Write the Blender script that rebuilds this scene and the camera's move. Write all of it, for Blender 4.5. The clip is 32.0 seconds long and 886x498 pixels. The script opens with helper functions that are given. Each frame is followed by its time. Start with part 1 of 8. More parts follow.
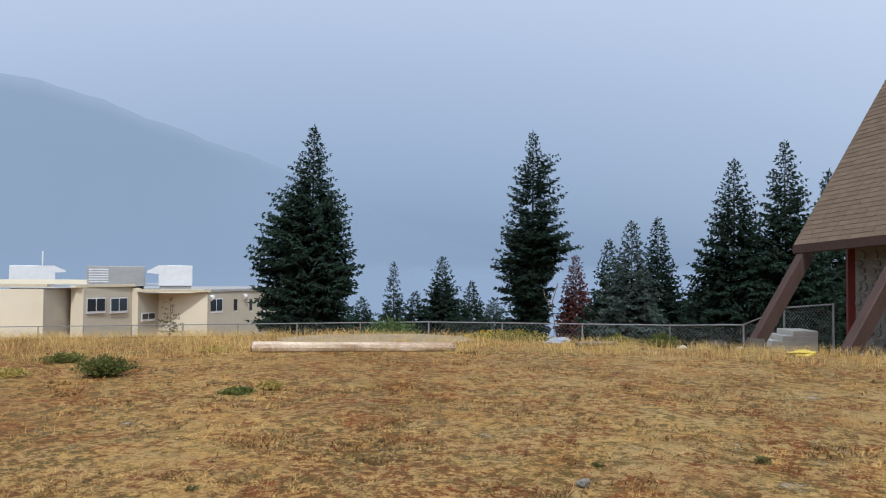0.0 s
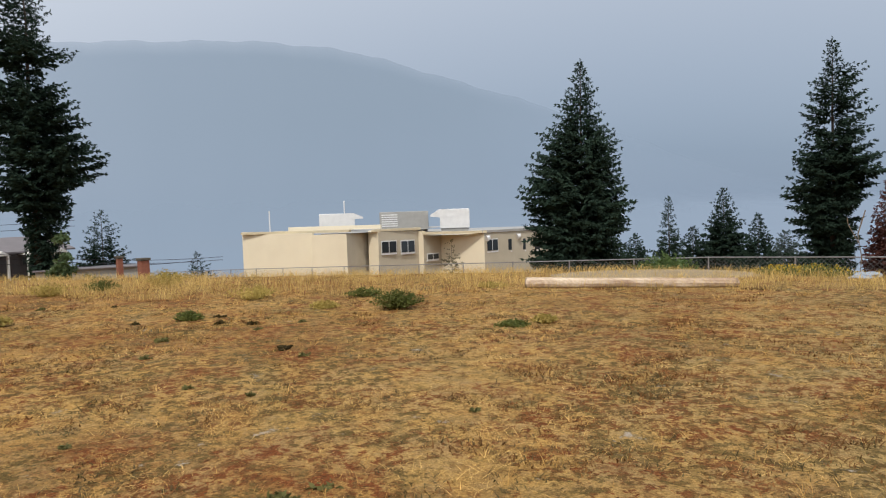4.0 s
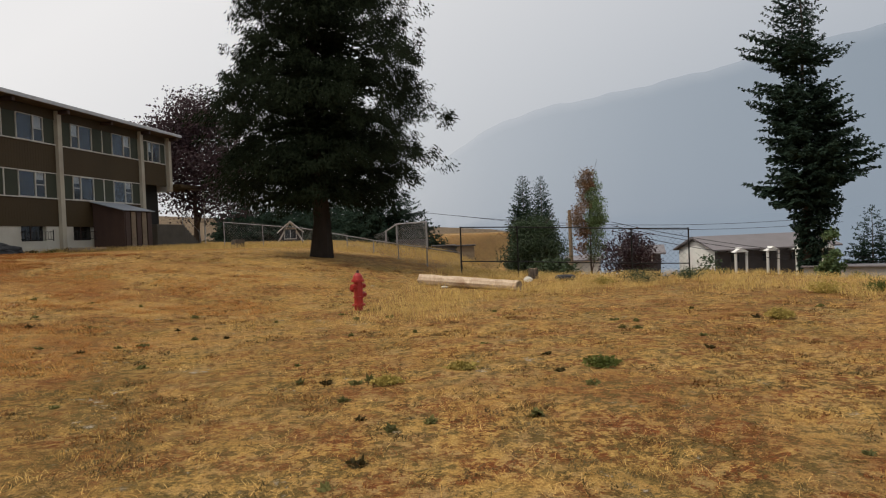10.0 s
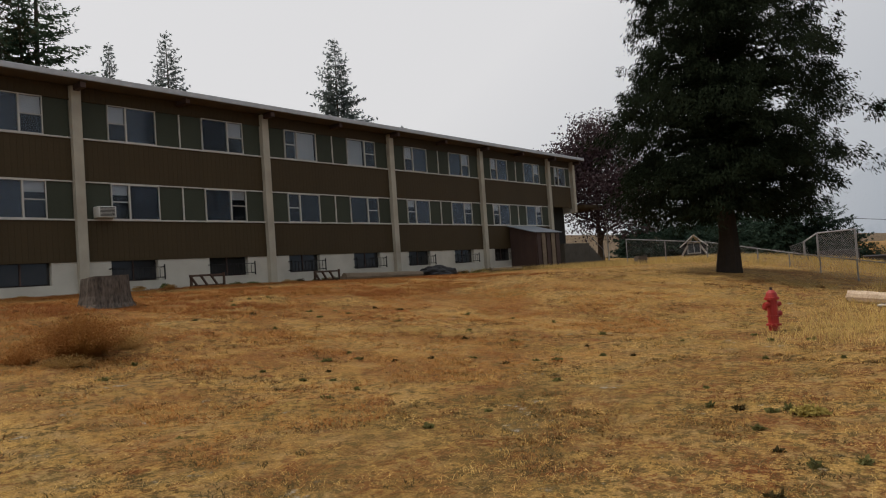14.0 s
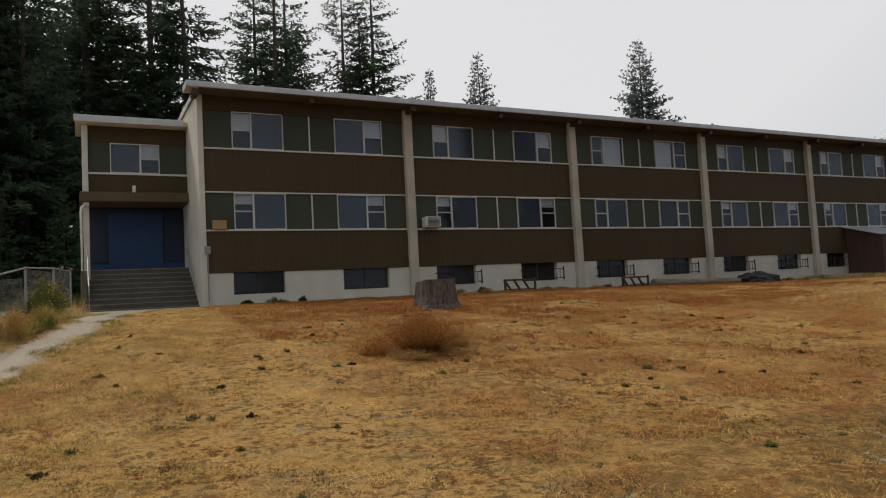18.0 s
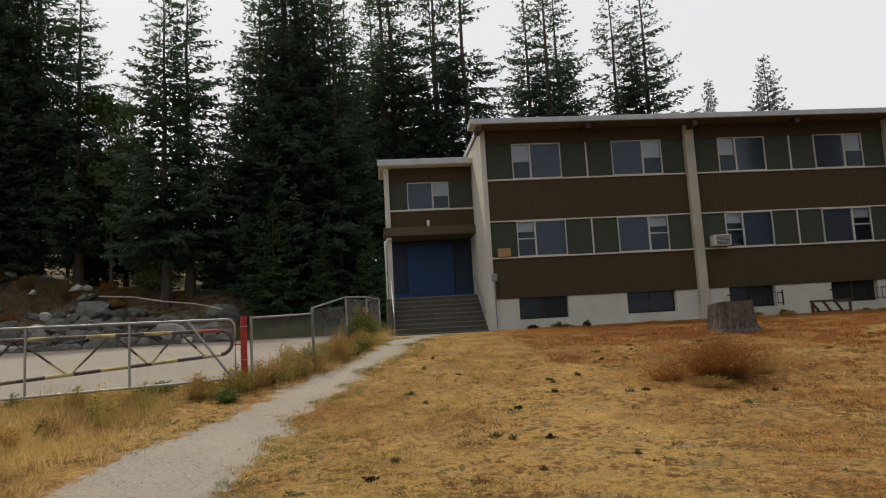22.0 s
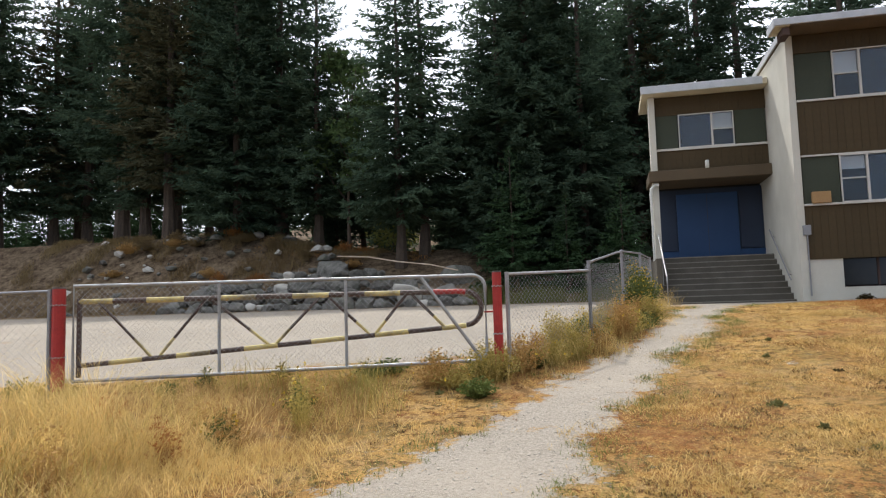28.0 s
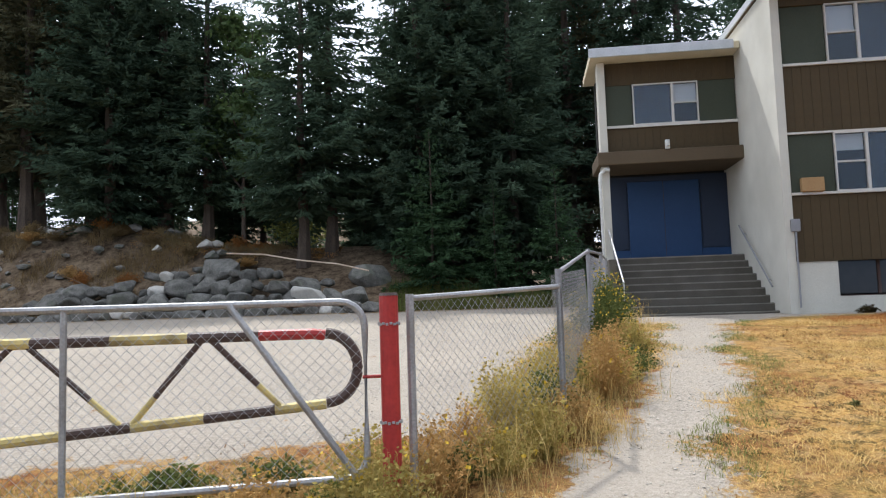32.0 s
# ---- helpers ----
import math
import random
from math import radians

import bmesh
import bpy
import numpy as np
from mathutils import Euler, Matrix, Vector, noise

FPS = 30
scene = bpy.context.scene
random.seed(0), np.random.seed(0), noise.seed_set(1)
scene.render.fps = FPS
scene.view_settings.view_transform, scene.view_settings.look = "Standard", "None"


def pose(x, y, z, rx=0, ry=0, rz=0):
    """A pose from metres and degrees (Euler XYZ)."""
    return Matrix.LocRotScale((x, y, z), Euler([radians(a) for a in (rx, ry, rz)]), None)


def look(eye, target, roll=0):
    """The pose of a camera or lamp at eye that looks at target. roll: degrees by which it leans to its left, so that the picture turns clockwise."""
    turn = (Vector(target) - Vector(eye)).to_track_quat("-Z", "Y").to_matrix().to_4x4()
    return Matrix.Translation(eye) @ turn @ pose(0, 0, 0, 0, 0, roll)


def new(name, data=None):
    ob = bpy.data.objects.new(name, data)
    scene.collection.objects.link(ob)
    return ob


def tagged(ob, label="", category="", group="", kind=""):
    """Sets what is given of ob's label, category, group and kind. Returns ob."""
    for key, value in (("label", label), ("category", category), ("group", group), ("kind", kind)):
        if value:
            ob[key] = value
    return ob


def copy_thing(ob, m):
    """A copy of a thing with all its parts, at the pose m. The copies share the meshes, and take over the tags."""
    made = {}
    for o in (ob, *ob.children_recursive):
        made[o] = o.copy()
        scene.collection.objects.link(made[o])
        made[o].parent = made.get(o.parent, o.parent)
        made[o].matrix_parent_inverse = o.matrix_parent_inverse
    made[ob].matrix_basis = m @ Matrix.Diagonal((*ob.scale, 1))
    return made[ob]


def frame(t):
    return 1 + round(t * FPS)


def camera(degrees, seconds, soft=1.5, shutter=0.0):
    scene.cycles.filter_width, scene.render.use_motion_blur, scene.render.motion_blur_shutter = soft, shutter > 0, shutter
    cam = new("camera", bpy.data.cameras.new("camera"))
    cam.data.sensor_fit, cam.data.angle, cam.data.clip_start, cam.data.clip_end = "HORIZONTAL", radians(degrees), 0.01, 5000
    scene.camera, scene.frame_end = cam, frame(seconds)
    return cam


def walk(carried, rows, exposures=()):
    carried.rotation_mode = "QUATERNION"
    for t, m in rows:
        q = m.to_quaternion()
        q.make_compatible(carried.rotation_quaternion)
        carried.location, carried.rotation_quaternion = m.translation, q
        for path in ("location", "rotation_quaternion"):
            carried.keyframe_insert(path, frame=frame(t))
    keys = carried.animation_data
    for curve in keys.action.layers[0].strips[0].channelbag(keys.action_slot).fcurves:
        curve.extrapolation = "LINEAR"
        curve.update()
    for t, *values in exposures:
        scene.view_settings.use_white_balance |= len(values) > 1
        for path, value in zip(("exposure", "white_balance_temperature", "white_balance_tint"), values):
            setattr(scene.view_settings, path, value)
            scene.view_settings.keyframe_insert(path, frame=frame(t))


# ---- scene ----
cam = camera(63.6, 32.0, soft=1.15)
ROWS = [
    (0.0, -0.00, 0.07, 1.47, 19.83, 1.60, -0.44),
    (0.5, -0.04, 0.06, 1.46, 26.41, -0.11, 1.75),
    (1.0, -0.05, 0.04, 1.47, 31.25, -1.35, 3.24),
    (1.5, -0.06, 0.03, 1.49, 35.26, -1.89, 3.47),
    (2.0, -0.05, 0.02, 1.49, 37.29, -2.10, 3.07),
    (2.5, -0.06, 0.04, 1.48, 37.88, -2.31, 2.60),
    (4.5, 0.01, 0.13, 1.40, 45.15, -3.71, 1.65),
    (5.0, -0.01, 0.10, 1.39, 50.74, -4.16, 1.72),
    (5.5, -0.04, 0.05, 1.41, 55.13, -3.88, 2.36),
    (6.0, -0.06, 0.04, 1.42, 61.82, -3.31, 2.53),
    (6.5, -0.06, 0.04, 1.43, 68.78, -3.21, 3.32),
    (7.0, -0.04, 0.03, 1.43, 72.93, -3.04, 3.45),
    (7.5, -0.04, 0.00, 1.43, 76.47, -3.00, 2.39),
    (8.0, -0.06, -0.03, 1.43, 80.26, -3.32, 1.80),
    (8.5, -0.05, -0.08, 1.43, 83.43, -3.23, 1.86),
    (9.0, -0.07, -0.13, 1.44, 85.94, -2.84, 2.54),
    (9.5, -0.08, -0.14, 1.45, 91.77, -1.87, 2.97),
    (10.0, -0.08, -0.15, 1.47, 97.56, -1.13, 2.38),
    (10.5, -0.09, -0.18, 1.48, 102.99, -0.99, 1.93),
    (11.0, -0.09, -0.18, 1.49, 107.18, -0.87, 1.75),
    (11.5, -0.12, -0.18, 1.49, 111.18, -0.53, 2.03),
    (12.0, -0.06, -0.12, 1.48, 114.93, -0.10, 2.74),
    (12.5, -0.00, -0.08, 1.50, 117.75, 0.44, 3.70),
    (13.0, 0.08, -0.08, 1.49, 120.23, 0.85, 3.89),
    (13.5, 0.10, -0.08, 1.51, 124.84, 1.31, 3.65),
    (14.0, 0.12, -0.08, 1.54, 129.05, 1.87, 3.99),
    (14.5, 0.16, -0.07, 1.53, 132.44, 1.97, 3.98),
    (15.0, 0.20, -0.09, 1.54, 135.98, 2.12, 4.07),
    (15.5, 0.25, -0.13, 1.52, 139.08, 2.38, 3.92),
    (17.5, 0.35, -0.17, 1.54, 150.42, 3.25, 3.25),
    (18.0, 0.42, -0.18, 1.55, 152.87, 3.82, 3.14),
    (18.5, 0.49, -0.21, 1.54, 155.23, 4.31, 3.32),
    (19.0, 0.55, -0.25, 1.56, 157.99, 4.65, 3.41),
    (19.5, 0.60, -0.28, 1.55, 160.43, 4.67, 3.80),
    (20.0, 0.60, -0.28, 1.53, 162.88, 5.42, 3.74),
    (20.5, 0.59, -0.22, 1.55, 166.07, 5.67, 3.18),
    (21.0, 0.58, -0.17, 1.53, 169.77, 5.92, 3.01),
    (21.5, 0.59, -0.16, 1.55, 172.40, 6.43, 3.31),
    (22.0, 0.62, -0.15, 1.53, 174.91, 7.07, 3.24),
    (22.5, 0.62, -0.13, 1.54, 177.60, 7.34, 2.72),
    (23.0, 0.62, -0.16, 1.54, 181.38, 7.46, 2.71),
    (23.5, 0.64, -0.23, 1.54, 184.08, 7.42, 2.60),
    (24.0, 0.70, -0.40, 1.55, 184.95, 7.35, 2.75),
    (24.5, 0.73, -0.77, 1.53, 186.93, 7.22, 2.13),
    (25.0, 0.79, -1.16, 1.50, 191.59, 8.78, 1.29),
    (25.5, 0.93, -1.59, 1.51, 192.49, 8.00, 1.13),
    (26.0, 1.08, -2.24, 1.49, 194.24, 5.91, 1.87),
    (26.5, 1.30, -2.87, 1.51, 195.39, 4.29, 2.99),
    (28.5, 1.99, -5.44, 1.67, 192.35, 5.55, 1.42),
    (29.0, 2.24, -6.08, 1.73, 192.21, 5.85, 1.53),
    (29.5, 2.32, -6.64, 1.74, 191.96, 6.24, 2.07),
    (30.0, 2.33, -7.24, 1.78, 189.88, 6.23, 2.06),
    (30.5, 2.31, -7.83, 1.83, 184.86, 5.51, 1.84),
    (31.0, 2.28, -8.46, 1.96, 184.14, 6.16, 1.32),
    (31.5, 2.31, -9.11, 2.03, 184.66, 5.52, 1.17),
    (32.0, 2.30, -9.63, 2.05, 186.64, 4.70, 1.82),
]
EXPOSURES = [(0.0, -0.1, 5680, 10), (2.0, -0.12, 6050, 10), (6.0, -0.12, 6600, 10), (10.0, -0.4, 6850, 10), (13.0, -0.62, 6750, 10), (17.0, -0.57, 6700, 10), (22.0, -0.46, 6700, 10), (25.0, 0.0, 6500, 10), (28.0, 0.33, 6050, 10), (32.0, 0.56, 5750, 10)]
walk(cam, [(t, pose(x, y, z, 90 + pitch, roll, yaw)) for t, x, y, z, yaw, pitch, roll in ROWS], EXPOSURES)

# ---------------------------------------------------------------- world and sun
SUN_AZ, SUN_EL = 206.0, 56.0       # the way to the sun: turn from +y to the left, height
world = bpy.data.worlds.new("smoky_sky")
scene.world = world
world.use_nodes = True
wt = world.node_tree
wbg = wt.nodes["Background"]
sky = wt.nodes.new("ShaderNodeTexSky")
sky.sky_type, sky.sun_disc = "NISHITA", False
sky.sun_elevation, sky.sun_rotation = radians(SUN_EL), radians(-SUN_AZ)
sky.air_density, sky.dust_density, sky.ozone_density, sky.altitude = 1.0, 6.0, 1.0, 500
# smoke evens out the sky: lavender away from the sun, near white towards it
SMOKE_FAR, SMOKE_NEAR = (3.35, 4.25, 5.5), (12.3, 12.4, 12.8)
wco, wdot = wt.nodes.new("ShaderNodeTexCoord"), wt.nodes.new("ShaderNodeVectorMath")
wdot.operation = "DOT_PRODUCT"
wrng, wcol = wt.nodes.new("ShaderNodeMapRange"), wt.nodes.new("ShaderNodeMixRGB")
wrng.inputs[1].default_value, wrng.inputs[2].default_value = -0.5, 0.3
wcol.inputs[1].default_value, wcol.inputs[2].default_value = (*SMOKE_FAR, 1), (*SMOKE_NEAR, 1)
wmix = wt.nodes.new("ShaderNodeMixRGB")
wmix.inputs[0].default_value = 0.85
wt.links.new(wco.outputs["Generated"], wdot.inputs[0])
wt.links.new(wdot.outputs["Value"], wrng.inputs[0])
wt.links.new(wrng.outputs[0], wcol.inputs[0])
wt.links.new(sky.outputs[0], wmix.inputs[1])
wt.links.new(wcol.outputs[0], wmix.inputs[2])
wt.links.new(wmix.outputs[0], wbg.inputs[0])
wbg.inputs[1].default_value = 0.1
sun = new("sun", bpy.data.lights.new("sun", "SUN"))
sun.data.energy, sun.data.angle, sun.data.color = 3.0, radians(2.0), (1.0, 0.93, 0.82)
to_sun = Vector((-math.sin(radians(SUN_AZ)) * math.cos(radians(SUN_EL)), math.cos(radians(SUN_AZ)) * math.cos(radians(SUN_EL)), math.sin(radians(SUN_EL))))
wdot.inputs[1].default_value = to_sun
sun.matrix_world = look(to_sun * 100, (0, 0, 0))


# ---------------------------------------------------------------- materials
def mat(name, c1, c2=None, rough=0.85, scale=4.0, bump=0.3, fine=40.0, metal=0.0, stretch=(1, 1, 1), dirt=None, dirt_amount=0.35, per=0.0, transl=0.0, spec=0.3):
    """Two-tone surface with coarse and fine noise, an optional third tone in patches, relief, and a shade of its own for each object or island."""
    m = bpy.data.materials.new(name)
    m.use_nodes = True
    nt = m.node_tree
    n, link = nt.nodes, nt.links.new
    b = n["Principled BSDF"]
    c2 = c2 or tuple(v * 0.75 for v in c1)
    co = n.new("ShaderNodeTexCoord")
    mp = n.new("ShaderNodeMapping")
    mp.inputs["Scale"].default_value = stretch
    link(co.outputs["Object"], mp.inputs["Vector"])
    n1, n2 = n.new("ShaderNodeTexNoise"), n.new("ShaderNodeTexNoise")
    n1.inputs["Scale"].default_value, n1.inputs["Detail"].default_value = scale, 5
    n2.inputs["Scale"].default_value, n2.inputs["Detail"].default_value = fine, 3
    for t in (n1, n2):
        link(mp.outputs[0], t.inputs["Vector"])
    add = n.new("ShaderNodeMath")
    add.operation = "ADD"
    link(n1.outputs["Fac"], add.inputs[0])
    link(n2.outputs["Fac"], add.inputs[1])
    ramp = n.new("ShaderNodeMapRange")
    ramp.inputs[1].default_value, ramp.inputs[2].default_value = 0.7, 1.3
    link(add.outputs[0], ramp.inputs[0])
    mx = n.new("ShaderNodeMixRGB")
    mx.inputs[1].default_value, mx.inputs[2].default_value = (*c1, 1), (*c2, 1)
    link(ramp.outputs[0], mx.inputs[0])
    out = mx.outputs[0]
    if dirt:
        n3 = n.new("ShaderNodeTexNoise")
        n3.inputs["Scale"].default_value, n3.inputs["Detail"].default_value = scale * 0.37, 6
        link(mp.outputs[0], n3.inputs["Vector"])
        r3 = n.new("ShaderNodeMapRange")
        r3.inputs[1].default_value, r3.inputs[2].default_value, r3.inputs[4].default_value = 0.5, 0.68, dirt_amount
        link(n3.outputs["Fac"], r3.inputs[0])
        m3 = n.new("ShaderNodeMixRGB")
        m3.inputs[2].default_value = (*dirt, 1)
        link(out, m3.inputs[1])
        link(r3.outputs[0], m3.inputs[0])
        out = m3.outputs[0]
    if per:
        oi, gi = n.new("ShaderNodeObjectInfo"), n.new("ShaderNodeNewGeometry")
        ad = n.new("ShaderNodeMath")
        ad.operation = "ADD"
        link(oi.outputs["Random"], ad.inputs[0])
        link(gi.outputs["Random Per Island"], ad.inputs[1])
        rg = n.new("ShaderNodeMapRange")
        rg.inputs[2].default_value, rg.inputs[3].default_value, rg.inputs[4].default_value = 2.0, 1 - per, 1 + per
        link(ad.outputs[0], rg.inputs[0])
        mm = n.new("ShaderNodeMixRGB")
        mm.blend_type, mm.inputs[0].default_value = "MULTIPLY", 1.0
        link(out, mm.inputs[1])
        link(rg.outputs[0], mm.inputs[2])
        out = mm.outputs[0]
    link(out, b.inputs["Base Color"])
    b.inputs["Roughness"].default_value, b.inputs["Metallic"].default_value = rough, metal
    b.inputs["Specular IOR Level"].default_value = spec
    if bump:
        bp = n.new("ShaderNodeBump")
        bp.inputs["Strength"].default_value, bp.inputs["Distance"].default_value = bump, 0.02
        link(add.outputs[0], bp.inputs["Height"])
        link(bp.outputs[0], b.inputs["Normal"])
    if transl:
        tr = n.new("ShaderNodeBsdfTranslucent")
        link(out, tr.inputs["Color"])
        ms = n.new("ShaderNodeMixShader")
        ms.inputs[0].default_value = transl
        link(b.outputs[0], ms.inputs[1])
        link(tr.outputs[0], ms.inputs[2])
        link(ms.outputs[0], n["Material Output"].inputs[0])
    return m


M = {}
M["cream"] = mat("cream_stucco", (0.76, 0.69, 0.53), (0.69, 0.62, 0.475), 0.9, 0.6, 0.15, 30)
M["cream_trim"] = mat("cream_trim", (0.6, 0.53, 0.38), (0.5, 0.44, 0.31), 0.8, 2, 0.1, 30)
M["white_wall"] = mat("white_painted_concrete", (0.56, 0.54, 0.47), (0.46, 0.44, 0.38), 0.9, 1.5, 0.2, 40, dirt=(0.4, 0.38, 0.32), dirt_amount=0.5)
M["pillar"] = mat("cream_grey_pillar_paint", (0.46, 0.43, 0.35), (0.36, 0.33, 0.265), 0.9, 1.5, 0.2, 40, dirt=(0.28, 0.25, 0.2), dirt_amount=0.6)
M["soffit"] = mat("stained_soffit_board", (0.14, 0.107, 0.072), (0.085, 0.064, 0.045), 0.85, 1.2, 0.15, 30)
M["brown"] = mat("brown_painted_siding", (0.06, 0.0405, 0.017), (0.045, 0.03, 0.0125), 0.75, 0.5, 0.1, 25, stretch=(1, 1, 0.3))
M["olive"] = mat("olive_panel", (0.046, 0.053, 0.036), (0.035, 0.042, 0.027), 0.75, 1.0, 0.1, 30, per=0.1)
M["trim"] = mat("pale_window_trim", (0.56, 0.54, 0.49), (0.45, 0.43, 0.39), 0.7, 3, 0.1, 40)
M["roofing"] = mat("grey_roof_edge", (0.5, 0.52, 0.55), (0.36, 0.38, 0.4), 0.8, 1.0, 0.2, 20, stretch=(3, 1, 1))
M["gravel"] = mat("gravel", (0.5, 0.46, 0.4), (0.36, 0.33, 0.29), 0.95, 2, 0.6, 60)
# darker copy of the bark: shade on the cedar's trunk is put into colour
M["bark_shaded"] = mat("cedar_bark_painted_shade", (0.035, 0.026, 0.02), (0.018, 0.014, 0.011), 0.95, 6, 0.8, 40, stretch=(1, 1, 0.25))
M["bark"] = mat("bark", (0.1, 0.075, 0.055), (0.05, 0.038, 0.03), 0.95, 6, 0.8, 40, stretch=(1, 1, 0.25))
M["needles"] = mat("dark_conifer_needles", (0.036, 0.06, 0.042), (0.02, 0.037, 0.027), 0.8, 0.8, 0, 6, per=0.25, transl=0.12, spec=0.05)
M["needles_blue"] = mat("blue_grey_spruce_needles", (0.075, 0.105, 0.09), (0.045, 0.07, 0.06), 0.7, 0.8, 0, 6, per=0.35, transl=0.12)
# paled grey green needles: distance haze is put into their colour
M["needles_hazy"] = mat("haze_tinted_needles", (0.14, 0.165, 0.155), (0.09, 0.115, 0.108), 0.7, 0.8, 0, 6, per=0.3, transl=0.35)
M["needles_dead"] = mat("dead_red_needles", (0.12, 0.045, 0.035), (0.08, 0.03, 0.025), 0.8, 0.8, 0, 6, per=0.35, transl=0.1)
M["shingle"] = mat("brown_roof_shingle", (0.165, 0.12, 0.082), (0.11, 0.08, 0.055), 0.9, 3, 0.4, 60, per=0.22)
M["stain"] = mat("dark_stained_timber", (0.075, 0.045, 0.035), (0.05, 0.03, 0.025), 0.7, 3, 0.3, 30, stretch=(1, 1, 0.2))
M["stone"] = mat("field_stone", (0.19, 0.185, 0.17), (0.1, 0.098, 0.092), 0.9, 3, 0.6, 30, per=0.4)
M["concrete"] = mat("worn_concrete", (0.105, 0.094, 0.076), (0.067, 0.059, 0.047), 0.92, 2, 0.3, 40, dirt=(0.12, 0.11, 0.1))
M["blue_door"] = mat("blue_painted_door", (0.018, 0.052, 0.13), (0.013, 0.042, 0.11), 0.5, 1, 0.05, 30)


# ---------------------------------------------------------------- mesh helpers
def finish(name, bm, material, parent=None, label=""):
    me = bpy.data.meshes.new(name)
    bm.to_mesh(me)
    bm.free()
    me.materials.append(material)
    ob = new(name, me)
    if parent:
        ob.parent = parent
    if label:
        ob["label"] = label
    return ob


def part(name, bm, material, parent, label=""):
    return finish(name, bm, material, parent, label)


def add_box(bm, x0, x1, y0, y1, z0, z1, bevel=0.0):
    """A box between two corners, its edges rounded off by bevel."""
    r = bmesh.ops.create_cube(bm, size=1.0)
    vs = r["verts"]
    for v in vs:
        v.co = Vector(((x0 + x1) / 2 + v.co.x * (x1 - x0), (y0 + y1) / 2 + v.co.y * (y1 - y0), (z0 + z1) / 2 + v.co.z * (z1 - z0)))
    if bevel:
        es = list({e for v in vs for e in v.link_edges})
        bmesh.ops.bevel(bm, geom=es, offset=bevel, segments=1, affect="EDGES")
    return bm


def box(x0, x1, y0, y1, z0, z1, bevel=0.0):
    return add_box(bmesh.new(), x0, x1, y0, y1, z0, z1, bevel)


def add_tube(bm, a, b, r0, r1=None, n=8):
    """A round bar from a to b."""
    a, b = Vector(a), Vector(b)
    r1 = r0 if r1 is None else r1
    d = b - a
    m = Matrix.Translation((a + b) / 2) @ d.to_track_quat("Z", "Y").to_matrix().to_4x4()
    bmesh.ops.create_cone(bm, cap_ends=True, segments=n, radius1=r0, radius2=r1, depth=d.length, matrix=m)
    return bm


def tube(a, b, r0, r1=None, n=8):
    return add_tube(bmesh.new(), a, b, r0, r1, n)


def add_path(bm, pts, r, n=8):
    """A bent round bar along points, joined at the bends."""
    rings = []
    pts = [Vector(p) for p in pts]
    for i, p in enumerate(pts):
        d = (pts[min(i + 1, len(pts) - 1)] - pts[max(i - 1, 0)]).normalized()
        q = d.to_track_quat("Z", "Y")
        rings.append([bm.verts.new(p + q @ Vector((r * math.cos(k * math.tau / n), r * math.sin(k * math.tau / n), 0))) for k in range(n)])
    for a, b in zip(rings, rings[1:]):
        for k in range(n):
            bm.faces.new((a[k], a[(k + 1) % n], b[(k + 1) % n], b[k]))
    bm.faces.new(rings[0][::-1])
    bm.faces.new(rings[-1])
    return bm


def np_mesh(name, verts, faces, material, parent=None, smooth=False):
    """A mesh out of arrays; faces: rows of 3 or 4 corners."""
    me = bpy.data.meshes.new(name)
    faces = np.asarray(faces, np.int32)
    k = faces.shape[1]
    me.vertices.add(len(verts))
    me.vertices.foreach_set("co", np.asarray(verts, np.float32).ravel())
    me.loops.add(faces.size)
    me.loops.foreach_set("vertex_index", faces.ravel())
    me.polygons.add(len(faces))
    me.polygons.foreach_set("loop_start", np.arange(0, faces.size, k, dtype=np.int32))
    if smooth:
        me.polygons.foreach_set("use_smooth", np.ones(len(faces), bool))
    me.update(calc_edges=True)
    me.materials.append(material)
    ob = new(name, me)
    if parent:
        ob.parent = parent
    return ob


def thing(name, x=0, y=0, z=0, turn=0, label="", category="", group="", kind=""):
    e = new(name)
    e.empty_display_size = 0.2
    e.matrix_basis = pose(x, y, z, 0, 0, turn)
    return tagged(e, label, category, group, kind)


def polar(az, d):
    """A place seen from the start: turn from +y to the left, metres; the western bearings were taken a little short."""
    az = az + float(np.interp(az, [33, 41, 100, 110], [0.05, 0.45, 0.45, 0.1]))
    return -math.sin(radians(az)) * d, math.cos(radians(az)) * d


# ---------------------------------------------------------------- ground
def sstep(t):
    t = np.clip(t, 0, 1)
    return t * t * (3 - 2 * t)


def rim_line(x, y):
    """Metres past the terrace's rim; below 0 on the terrace."""
    x, y = np.asarray(x, float), np.asarray(y, float)
    return np.maximum.reduce([y - 15.6, (-x - 25 + 0.35 * (y - 2)) * sstep((y + 8) / 16), (-0.508 * (x + 5) + 0.861 * (y - 15.2) - 1.7) * sstep((y + 4) / 6)])


